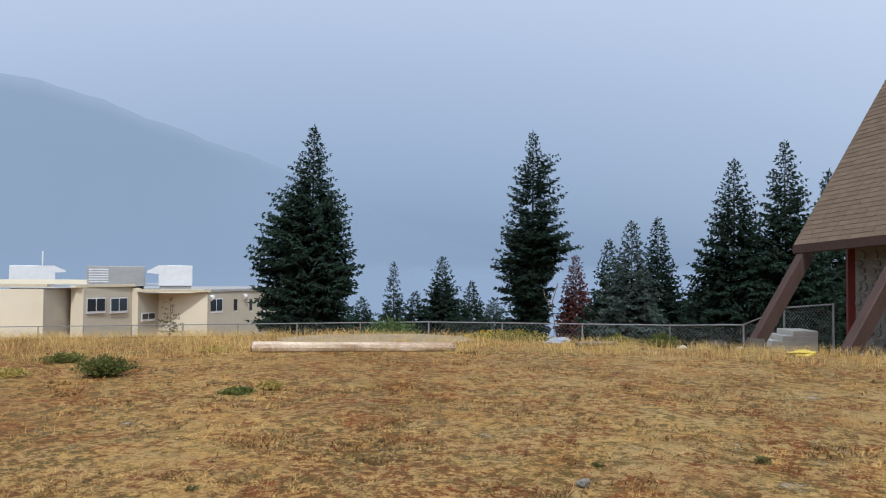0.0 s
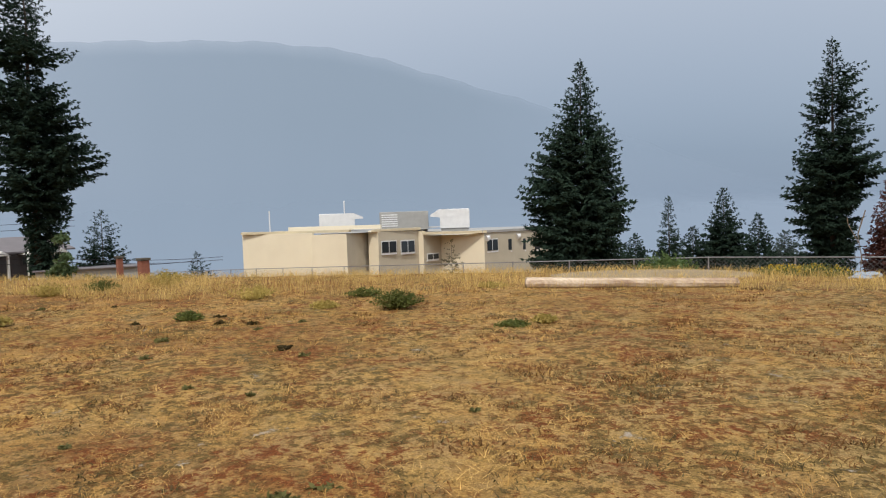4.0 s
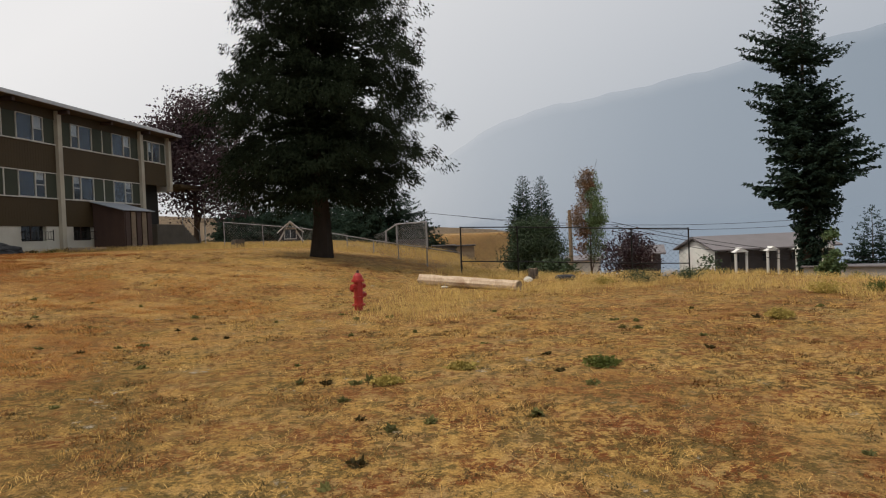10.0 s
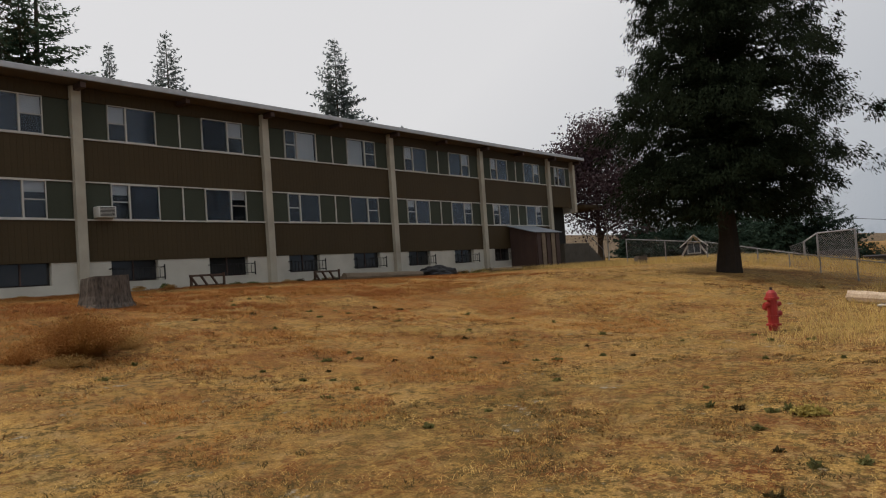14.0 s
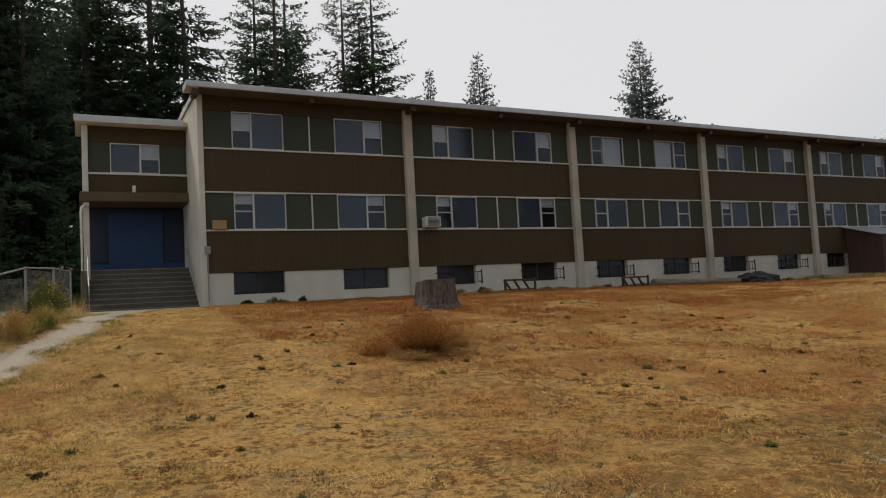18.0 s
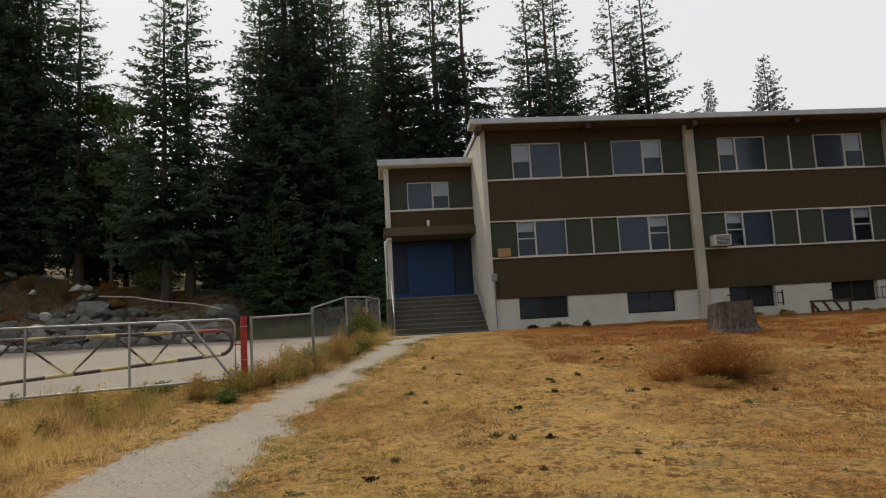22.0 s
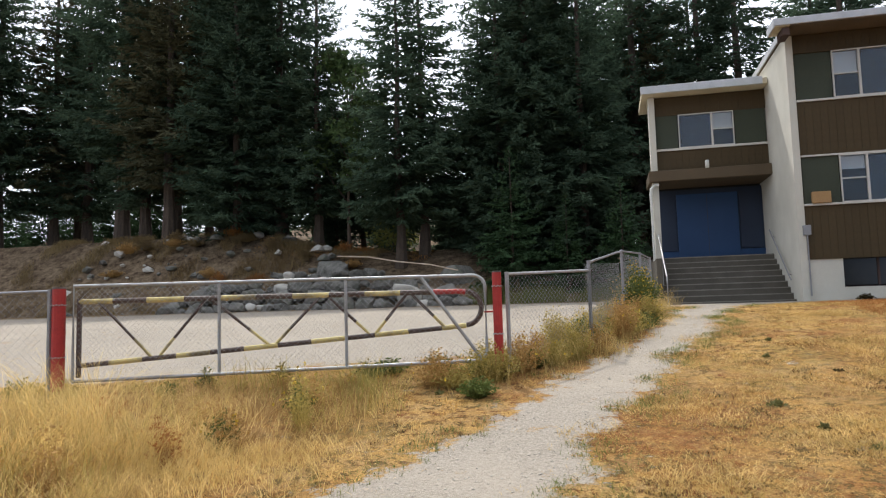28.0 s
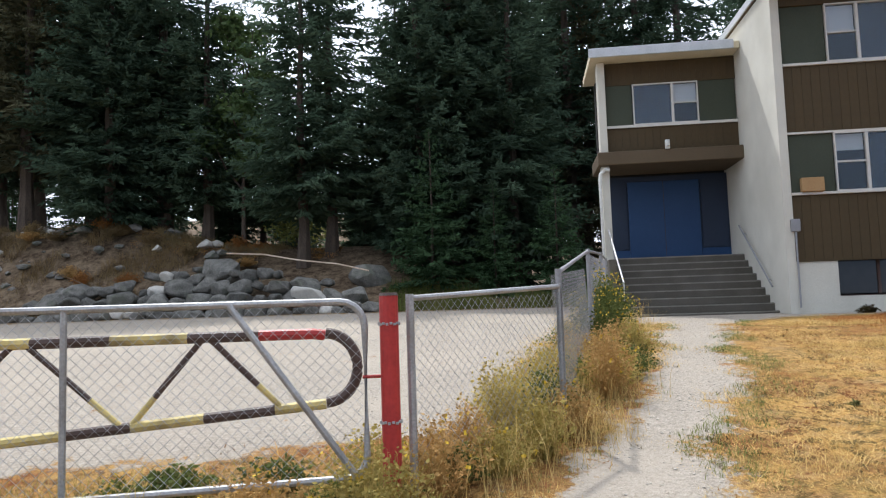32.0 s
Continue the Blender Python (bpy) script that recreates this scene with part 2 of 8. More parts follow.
def ground_z(x, y):
    """Height of the ground: a terrace, a rise to the south, a bank past the road, and a valley past the terrace's rim."""
    x, y = np.asarray(x, float), np.asarray(y, float)
    z = -0.15 + 1.5 * sstep((-4 - y) / 18) + 0.025 * np.clip(-14 - y, 0, 24)
    z = z + 0.7 * sstep((-y - 1) / 8) * sstep((-x - 16) / 10) * sstep((y + 19) / 8) - 0.25 * sstep((-x - 14) / 16) * sstep((-y - 16) / 8) * sstep((y + 40) / 10)
    q = np.maximum(rim_line(x, y), 0)
    z = z - 0.9 * sstep(q / 6) - np.clip(q - 1, 0, 45) * 0.085 - np.clip(q - 46, 0, 700) * 0.16
    z = z - 0.13 * np.clip(-x - 46, 0, 60) * sstep((y + 17) / 8)
    # wooded bank beyond the gravel road
    z = z + (3.2 + 1.5 * sstep((x - 15) / 8)) * sstep((-y - 37.5) / 6) * sstep((x + 2) / 12) + sstep((-y - 46) / 60) * 8
    return z


def fence_x(y):
    """The fence between the trodden path and the gravel yard."""
    return 2.02 + 0.167 * (np.asarray(y, float) + 15.8)


def gate_y(x):
    """The line of the gate and of the fence that carries it on."""
    return -14.27 + (np.asarray(x, float) - 3.2) * 0.2425


def path_mid(y):
    return np.interp(-np.asarray(y, float), [0, 4, 8, 9.7, 11.5, 13, 14.5, 16, 17.5, 20.4, 23, 26], [1.8, 2.9, 3.3, 3.1, 2.6, 2.1, 1.7, 1.15, 0.55, -0.05, -0.7, -1.4])


def road_mask(x, y):
    road = sstep((gate_y(x) - 0.9 - y) / 0.9) * sstep((x - np.where(y < -15.8, fence_x(y), 3.4 + 0.5 * (y + 14.3)) - 0.35) / 0.9)
    return road * (1 - sstep((-y - 36.5) / 1.5))


def path_mask(x, y):
    """1 on the trodden gravel path and the gravel yard, 0 on grass."""
    w = np.interp(-y, [6, 8.6, 9.7, 11.5, 13, 16, 20, 23], [1.1, 1.05, 0.85, 0.68, 0.6, 0.47, 0.5, 0.6]) + 0.08 * np.sin(y * 1.7) + 0.09 * np.sin(y * 4.3 + x * 2.0) + 0.9 * sstep((-y - 23.2) / 2)
    p = 1 - sstep((np.abs(x - path_mid(y)) - w + 0.4) / 0.8)
    p = p * (1 - 0.9 * sstep((y + 7) / 5))
    apron = sstep((-y - 24.9) / 0.8) * sstep((x + 5.0) / 1.2) * (1 - sstep((-y - 33) / 3))
    strip = 0.75 * sstep((-y - 25.2) / 0.6) * (1 - sstep((-y - 27) / 0.5)) * (1 - sstep((x + 3) / 1))
    return np.clip(np.maximum.reduce([p, road_mask(x, y), apron, strip]), 0, 1)


def grid_axis(lo, hi, fine, step, far):
    """Even steps between lo and hi, then steps that grow out to far."""
    a = list(np.arange(lo, hi + 1e-6, step))
    s, v = step, a[-1]
    while v < far:
        s *= 1.18
        v += s
        a.append(v)
    s, v, front = step, a[0], []
    while v > -far:
        s *= 1.18
        v -= s
        front.append(v)
    return np.array(front[::-1] + a)


def ground_material():
    m = bpy.data.materials.new("dry_field")
    m.use_nodes = True
    n, link = m.node_tree.nodes, m.node_tree.links.new
    b = n["Principled BSDF"]
    geo = n.new("ShaderNodeNewGeometry")

    def noise_tex(scale, detail=5, rough=0.55):
        t = n.new("ShaderNodeTexNoise")
        t.inputs["Scale"].default_value, t.inputs["Detail"].default_value, t.inputs["Roughness"].default_value = scale, detail, rough
        link(geo.outputs["Position"], t.inputs["Vector"])
        return t.outputs["Fac"]

    def rng(f, lo, hi, a=0.0, c=1.0):
        t = n.new("ShaderNodeMapRange")
        for i, v in enumerate((lo, hi, a, c)):
            t.inputs[i + 1].default_value = v
        link(f, t.inputs[0])
        return t.outputs[0]

    def mixc(f, a, c):
        t = n.new("ShaderNodeMixRGB")
        link(f, t.inputs[0])
        for i, v in ((1, a), (2, c)):
            if isinstance(v, tuple):
                t.inputs[i].default_value = (*v, 1)
            else:
                link(v, t.inputs[i])
        return t.outputs[0]

    def mul(a, c):
        t = n.new("ShaderNodeMath")
        t.operation = "MULTIPLY"
        link(a, t.inputs[0])
        link(c, t.inputs[1])
        return t.outputs[0]
    fine = noise_tex(42, 8, 0.88)
    coarse = noise_tex(1.3, 9, 0.75)
    straw = mixc(rng(fine, 0.36, 0.6), (0.13, 0.066, 0.017), (0.56, 0.345, 0.108))
    # mats of straw, and barer, greyer soil
    c = mixc(rng(noise_tex(2.1, 10, 0.82), 0.46, 0.58, 0.0, 0.85), straw, mixc(rng(noise_tex(33, 8, 0.88), 0.38, 0.6), (0.15, 0.092, 0.038), (0.43, 0.285, 0.128)))
    # wide tints of rust and of olive, soft at the edges
    c = mixc(mul(rng(noise_tex(0.32, 6, 0.68), 0.49, 0.6), rng(noise_tex(8.5, 8, 0.8), 0.36, 0.56, 0.15, 0.85)), c, mixc(rng(fine, 0.38, 0.6), (0.06, 0.018, 0.006), (0.27, 0.105, 0.03)))
    c = mixc(mul(rng(noise_tex(0.45, 6, 0.7), 0.53, 0.64), rng(noise_tex(10.0, 8, 0.8), 0.42, 0.56, 0.0, 0.85)), c, mixc(rng(fine, 0.38, 0.6), (0.05, 0.04, 0.009), (0.25, 0.195, 0.05)))
    # greyer and more olive growth in the north-east, rusty growth before the dormitory
    xyz = n.new("ShaderNodeSeparateXYZ")
    link(geo.outputs["Position"], xyz.inputs[0])
    c = mixc(mul(mul(rng(xyz.outputs[1], -1.0, 7.0), rng(xyz.outputs[0], -9.0, -1.0, 0.0, 0.75)), rng(noise_tex(1.1, 8, 0.8), 0.4, 0.55)), c, mixc(rng(fine, 0.38, 0.6), (0.15, 0.105, 0.04), (0.46, 0.34, 0.15)))
    c = mixc(mul(mul(rng(xyz.outputs[1], -10.5, -17.0), rng(xyz.outputs[1], -25.6, -24.0)), rng(noise_tex(0.6, 8, 0.75), 0.45, 0.55, 0.0, 0.88)), c, mixc(rng(fine, 0.4, 0.6), (0.11, 0.038, 0.012), (0.34, 0.16, 0.05)))
    c = mixc(mul(mul(mul(rng(xyz.outputs[1], -5.0, -9.5), rng(xyz.outputs[1], -24.0, -19.0)), mul(rng(xyz.outputs[0], -2.5, -6.0), rng(xyz.outputs[0], -24.0, -18.0))), rng(noise_tex(0.48, 9, 0.74), 0.46, 0.57, 0.0, 0.8)), c, mixc(rng(fine, 0.4, 0.6), (0.085, 0.03, 0.009), (0.33, 0.135, 0.036)))
    worn = mul(mul(rng(xyz.outputs[0], -11.0, -7.5), rng(xyz.outputs[0], -3.0, -4.5)), mul(rng(xyz.outputs[1], -6.8, -5.2), rng(xyz.outputs[1], -2.4, -4.0)))
    c = mixc(mul(worn, rng(noise_tex(2.6, 9, 0.75), 0.4, 0.56, 0.0, 0.85)), c, mixc(rng(fine, 0.38, 0.6), (0.06, 0.035, 0.01), (0.25, 0.145, 0.045)))
    # broken tufts of dark brown, rust and olive weeds between the straw, thicker here and thinner there
    tuft = mixc(rng(noise_tex(1.9, 6, 0.75), 0.44, 0.56), mixc(rng(fine, 0.38, 0.6), (0.05, 0.015, 0.005), (0.23, 0.07, 0.021)), mixc(rng(fine, 0.38, 0.6), (0.032, 0.025, 0.008), (0.17, 0.112, 0.036)))
    c = mixc(mul(rng(noise_tex(7.6, 9, 0.74), 0.505, 0.54, 0.0, 0.95), rng(noise_tex(0.42, 7, 0.72), 0.36, 0.53)), c, tuft)
    c = mixc(mul(mul(rng(noise_tex(10.0, 9, 0.74), 0.5, 0.535, 0.0, 0.95), rng(noise_tex(0.7, 6, 0.7), 0.38, 0.5)), rng(xyz.outputs[1], -9.0, -1.0)), c, tuft)
    c = mixc(mul(rng(noise_tex(15, 9, 0.85), 0.55, 0.59, 0.0, 0.85), rng(coarse, 0.4, 0.56)), c, mixc(rng(fine, 0.4, 0.6), (0.02, 0.013, 0.005), (0.12, 0.07, 0.024)))
    c = mixc(rng(noise_tex(75, 5, 0.85), 0.6, 0.67, 0.0, 0.6), c, (0.68, 0.46, 0.175))
    at = n.new("ShaderNodeAttribute")
    at.attribute_name = "gravel"
    gr = mixc(rng(noise_tex(38, 8, 0.9), 0.36, 0.62), (0.5, 0.445, 0.37), (0.2, 0.168, 0.13))
    gr = mixc(rng(noise_tex(0.5, 5, 0.7), 0.45, 0.65, 0.0, 0.7), gr, (0.4, 0.345, 0.275))
    gr = mixc(rng(noise_tex(26, 8, 0.85), 0.56, 0.64, 0.0, 0.75), gr, (0.13, 0.1, 0.065))
    ad = n.new("ShaderNodeMath")
    ad.operation = "ADD"
    link(at.outputs["Fac"], ad.inputs[0])
    link(rng(noise_tex(1.9, 9, 0.8), 0.3, 0.7, -0.7, 0.7), ad.inputs[1])
    c = mixc(rng(ad.outputs[0], 0.42, 0.6), c, gr)
    at2 = n.new("ShaderNodeAttribute")
    at2.attribute_name = "forest"
    duff = mixc(rng(noise_tex(2.3, 9, 0.8), 0.4, 0.6), (0.05, 0.032, 0.019), (0.2, 0.148, 0.095))
    c = mixc(at2.outputs["Fac"], c, duff)
    link(c, b.inputs["Base Color"])
    b.inputs["Roughness"].default_value = 0.95
    b.inputs["Specular IOR Level"].default_value = 0.1
    bp = n.new("ShaderNodeBump")
    bp.inputs["Strength"].default_value, bp.inputs["Distance"].default_value = 0.7, 0.06
    link(noise_tex(16, 7, 0.7), bp.inputs["Height"])
    link(bp.outputs[0], b.inputs["Normal"])
    return m


M["field"] = ground_material()
gx, gy = grid_axis(-14, 12, 0, 0.2, 3200), grid_axis(-26, 16, 0, 0.2, 3200)
GX, GY = np.meshgrid(gx, gy)
GZ = ground_z(GX, GY)
near = np.exp(-((GX + 2) ** 2 + (GY + 4) ** 2) / 900)
bumps = np.array([noise.noise(Vector((float(a) * 0.9, float(c) * 0.9, 0))) + 0.5 * noise.noise(Vector((float(a) * 2.9, float(c) * 2.9, 5))) if w > 0.02 else 0.0 for a, c, w in zip(GX.ravel(), GY.ravel(), near.ravel())])
GZ = GZ + (bumps.reshape(GX.shape) * 0.035 * near) * (1 - path_mask(GX, GY))
nx = len(gx)
ii, jj = np.meshgrid(np.arange(nx - 1), np.arange(len(gy) - 1))
a = (jj * nx + ii).ravel()
ground = np_mesh("ground", np.stack([GX, GY, GZ], -1).reshape(-1, 3), np.stack([a, a + 1, a + nx + 1, a + nx], 1), M["field"], smooth=True)
for nm, val in (("gravel", path_mask(GX, GY)), ("forest", sstep((-GY - 36.5) / 1.5) )):
    at = ground.data.attributes.new(nm, "FLOAT", "POINT")
    at.data.foreach_set("value", val.astype(np.float32).ravel())
tagged(ground, "field of dry yellow grass, bare soil and pale gravel", "ground", kind="structure")


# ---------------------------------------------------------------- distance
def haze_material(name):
    """A far slope with smoke haze put into its colour: it glows with the smoke's hue, paler where haze should be
    thicker.
    """
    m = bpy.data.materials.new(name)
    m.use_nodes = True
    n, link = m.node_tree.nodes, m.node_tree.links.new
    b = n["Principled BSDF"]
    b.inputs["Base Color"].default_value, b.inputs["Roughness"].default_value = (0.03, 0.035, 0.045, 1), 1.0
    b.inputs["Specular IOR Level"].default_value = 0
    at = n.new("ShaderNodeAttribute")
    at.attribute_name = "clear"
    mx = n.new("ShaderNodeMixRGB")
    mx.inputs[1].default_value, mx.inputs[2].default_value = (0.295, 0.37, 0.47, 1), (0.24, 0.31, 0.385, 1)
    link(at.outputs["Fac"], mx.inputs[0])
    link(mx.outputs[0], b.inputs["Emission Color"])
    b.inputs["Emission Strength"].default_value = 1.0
    # where haze should be thick the slope turns transparent and the sky's own light shows
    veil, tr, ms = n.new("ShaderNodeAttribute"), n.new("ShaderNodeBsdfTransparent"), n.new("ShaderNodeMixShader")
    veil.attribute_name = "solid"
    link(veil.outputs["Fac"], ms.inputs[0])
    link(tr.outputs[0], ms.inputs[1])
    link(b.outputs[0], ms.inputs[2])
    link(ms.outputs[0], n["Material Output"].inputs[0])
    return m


KNOTS = [(-70, 0.02), (0, 0.005), (12, 0.008), (20, 0.044), (27.5, 0.1), (32, 0.134), (39, 0.177), (47.5, 0.225), (55.5, 0.237), (67, 0.226), (76, 0.202), (84, 0.181), (90, 0.168), (94, 0.14), (97, 0.105), (101, 0.05), (106, 0.01), (130, 0.0)]
rz = np.arange(-70, 130.01, 0.5)
ht = np.interp(rz, [k[0] for k in KNOTS], [k[1] for k in KNOTS])
ht = np.convolve(np.pad(ht, 5, "edge"), np.ones(11) / 11, "valid") + 0.0012 * np.sin(rz * 1.3) + 0.0006 * np.sin(rz * 3.1)
# fade and solid hold how much painted haze each point carries
verts, faces, fade, solid = [], [], [], []
for u, h in zip(rz, ht):
    for k in range(13):
        s = k / 12
        d = 700 + 2200 * s
        x, y = polar(u, d)
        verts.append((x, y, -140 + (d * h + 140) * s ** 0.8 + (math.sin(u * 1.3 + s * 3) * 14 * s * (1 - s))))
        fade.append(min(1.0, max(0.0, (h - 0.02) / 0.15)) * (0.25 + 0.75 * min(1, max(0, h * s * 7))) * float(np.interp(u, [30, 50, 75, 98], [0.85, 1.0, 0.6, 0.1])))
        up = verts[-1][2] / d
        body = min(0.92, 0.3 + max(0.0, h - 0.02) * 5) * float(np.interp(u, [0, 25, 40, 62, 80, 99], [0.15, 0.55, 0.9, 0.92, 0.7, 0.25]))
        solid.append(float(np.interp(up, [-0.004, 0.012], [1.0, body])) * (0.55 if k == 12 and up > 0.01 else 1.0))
for r in range(len(rz) - 1):
    for k in range(12):
        q = r * 13 + k
        faces.append((q, q + 13, q + 14, q + 1))
M["haze"] = haze_material("mountain_painted_haze")
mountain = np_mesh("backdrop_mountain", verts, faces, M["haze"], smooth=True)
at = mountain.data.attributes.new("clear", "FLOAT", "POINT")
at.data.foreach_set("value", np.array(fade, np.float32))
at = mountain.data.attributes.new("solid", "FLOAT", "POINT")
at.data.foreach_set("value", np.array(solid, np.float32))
tagged(mountain, "long forested mountain ridge pale blue in smoke", "mountain", kind="structure")


# ---------------------------------------------------------------- trees
def quad_leaves(c, d, w, l, up):
    """Pointed four-corner blades: from c along d, l long and w wide, flat side near up."""
    s = np.cross(d, up)
    s /= np.linalg.norm(s, axis=1, keepdims=True) + 1e-9
    v = np.stack([c, c + d * l * 0.45 + s * w, c + d * l, c + d * l * 0.45 - s * w], 1)
    return v.reshape(-1, 3)


def conifer_arrays(seed, H, R, base=0.06, whorl=0.42, per=8, droop=0.25, taper=1.0, gap=0.0, rag=0.25, size=0.3, lobes=(), wild=0.08, dirs=(), thick=1.0, flat=0.0, forks=3, outline=(), facing=0.0, fill=0.0):
    """Needle sprays of a conifer's crown: drooping boughs with forked side twigs, lengths uneven, some boughs missing.
    lobes: (height, width, amount) all round; dirs: (height, width, bearing, amount) to one side.
    outline: (metres up, reach to the left, reach to the right) as it looks from the bearing that it faces; fill: share of boughs that stay short."""
    rs = np.random.RandomState(seed)
    C, D, W, L, U = [], [], [], [], []
    n_all = int(H * (1 - base) / whorl * per)
    turn = rs.rand() * 6.28
    if outline:
        oz, ol, orr = (np.array(q, float) for q in zip(*outline))
    for j in range(n_all):
        s = min(1 - (1 - (j + rs.rand()) / n_all) ** 0.72, 0.985)
        z = H * (base + (1 - base) * s)
        turn += 2.39996 + rs.randn() * 0.25
        a = turn
        reach = R * ((1 - s) ** taper) * (0.55 + 0.45 * min(1, s / 0.1)) + 0.1
        if outline:
            # boughs that point across the view reach the outline, those towards it and away lie between
            c = math.cos(a - radians(facing))
            reach = float(np.interp(z, oz, orr)) * (0.5 + 0.5 * c) + float(np.interp(z, oz, ol)) * (0.5 - 0.5 * c)
            if rs.rand() < fill:
                reach *= 0.35 + 0.4 * rs.rand()
        for lz, lw, amt in lobes:
            reach *= 1 + amt * math.exp(-((s - lz) / lw) ** 2)
        for lz, lw, la, amt in dirs:
            reach *= 1 + amt * math.exp(-((s - lz) / lw) ** 2) * max(0, math.cos(a - radians(la))) ** 2
        hole = noise.noise(Vector((math.cos(a) * 1.4, math.sin(a) * 1.4, z * 0.42 + seed * 7.1)))
        if gap and hole < -0.55 + gap * 1.1 and rs.rand() < 0.75:
            continue
        r = max(0.12, min(reach * (1 + rag * (0.45 * rs.randn() + 0.9 * hole)), reach * 1.4))
        rise = (0.6 * s - droop) + float(np.clip(rs.randn() * wild, -0.28, 0.5))
        m = max(3, int(r / (size * 0.56)))
        t = (np.arange(m) + 0.3 + 0.6 * rs.rand(m)) / m
        t = np.clip(0.12 + 0.9 * t, 0, 1.02)
        curl = 0.45 * droop
        px = np.stack([np.cos(a) * r * t, np.sin(a) * r * t, z + r * (rise * t + curl * t ** 2)], 1)
        px += rs.randn(m, 3) * size * 0.12
        out = np.array([math.cos(a), math.sin(a), rise + curl])
        side = np.array([-math.sin(a), math.cos(a), 0])
        scale = 0.6 + 0.5 * (1 - s)
        for sg in (-1, 1):
            lt = (np.minimum(0.42 * r * (1.08 - t), 2.4 * size) + 0.55 * size) * (0.6 + 0.7 * rs.rand(m)) * scale
            d = out * 0.75 + side * sg * 0.8 + np.stack([rs.randn(m) * 0.2, rs.randn(m) * 0.2, (-0.12 - 0.3 * rs.rand(m)) * (1 - flat)], 1)
            d /= np.linalg.norm(d, axis=1, keepdims=True)
            for q, fork in ((0.0, 0.0), (0.4, 0.45), (0.45, -0.4))[:forks]:
                e = d + fork * out * 0.8 - (0 if fork >= 0 else 0.25) * np.array([0, 0, 1.0]) + rs.randn(m, 3) * 0.14
                e /= np.linalg.norm(e, axis=1, keepdims=True)
                l = lt * (0.72 if q == 0 else 0.55)
                C.append(px + d * (lt * q)[:, None]); D.append(e); L.append(l); W.append(np.clip(l * 0.15, size * 0.05, size * 0.17) * thick)
                U.append(np.tile([0, 0, 1.0], (m, 1)) + rs.randn(m, 3) * 0.55)
        # hanging sprays under the bough, a tuft on top and one along it
        for dz, ln in ((-0.75, 0.75), (0.4, 0.5), (0.0, 0.9)):
            d = np.stack([out[0] * 0.7 + rs.randn(m) * 0.3, out[1] * 0.7 + rs.randn(m) * 0.3, out[2] * 0.5 + dz + rs.randn(m) * 0.2], 1)
            d /= np.linalg.norm(d, axis=1, keepdims=True)
            C.append(px); D.append(d); L.append(size * ln * (0.7 + 0.6 * rs.rand(m)) * scale); W.append(np.full(m, size * 0.11) * scale * thick)
            U.append(np.tile(side, (m, 1)) + rs.randn(m, 3) * 0.5)
    # the leader
    k = 14
    zt = H * (0.93 + 0.075 * np.arange(k) / k)
    aa = rs.rand(k) * 6.28
    C.append(np.stack([0 * zt, 0 * zt, zt], 1)); D.append(np.stack([np.cos(aa) * 0.7, np.sin(aa) * 0.7, 0 * aa + 0.7], 1)); L.append(np.linspace(size * 1.1, size * 0.5, k)); W.append(np.full(k, size * 0.1)); U.append(rs.randn(k, 3))
    C, D, W, L, U = (np.concatenate(q) for q in (C, D, W, L, U))
    v = quad_leaves(C, D, W[:, None], L[:, None], U)
    return v, np.arange(len(v)).reshape(-1, 4)


def trunk_bm(H, r, lean=0.0, seed=0, low=0.0):
    """A tapered, slightly crooked stem with a flared foot."""
    rs = random.Random(seed)
    bm = bmesh.new()
    rings = []
    for i in range(9):
        s = i / 8
        rad = r * (1 - 0.93 * s) * (1.35 if i == 0 else 1.0)
        cx, cy = lean * s + rs.uniform(-1, 1) * r * 0.25 * (i > 0), rs.uniform(-1, 1) * r * 0.25 * (i > 0)
        z = low + (H - low) * (s ** 1.2 if i else 0) - (0.3 if i == 0 else 0)
        rings.append([bm.verts.new((cx + rad * math.cos(k * 0.7854), cy + rad * math.sin(k * 0.7854), z)) for k in range(8)])
    for p, q in zip(rings, rings[1:]):
        for k in range(8):
            bm.faces.new((p[k], p[(k + 1) % 8], q[(k + 1) % 8], q[k]))
    bm.faces.new(rings[-1])
    return bm


def conifer(name, label, x, y, H, R, seed, needles="needles", trunk_r=None, z=None, category="tree", group="", turn=None, bark="bark", **kw):
    t = thing(name, x, y, float(ground_z(x, y)) - 0.05 if z is None else z, seed * 37 % 360 if turn is None else turn, label, category, group)
    part("trunk", trunk_bm(H * 0.98, trunk_r or H * 0.014, seed=seed), M[bark], t)
    v, f = conifer_arrays(seed, H, R, **kw)
    np_mesh("crown", v, f, M[needles], t)
    return t


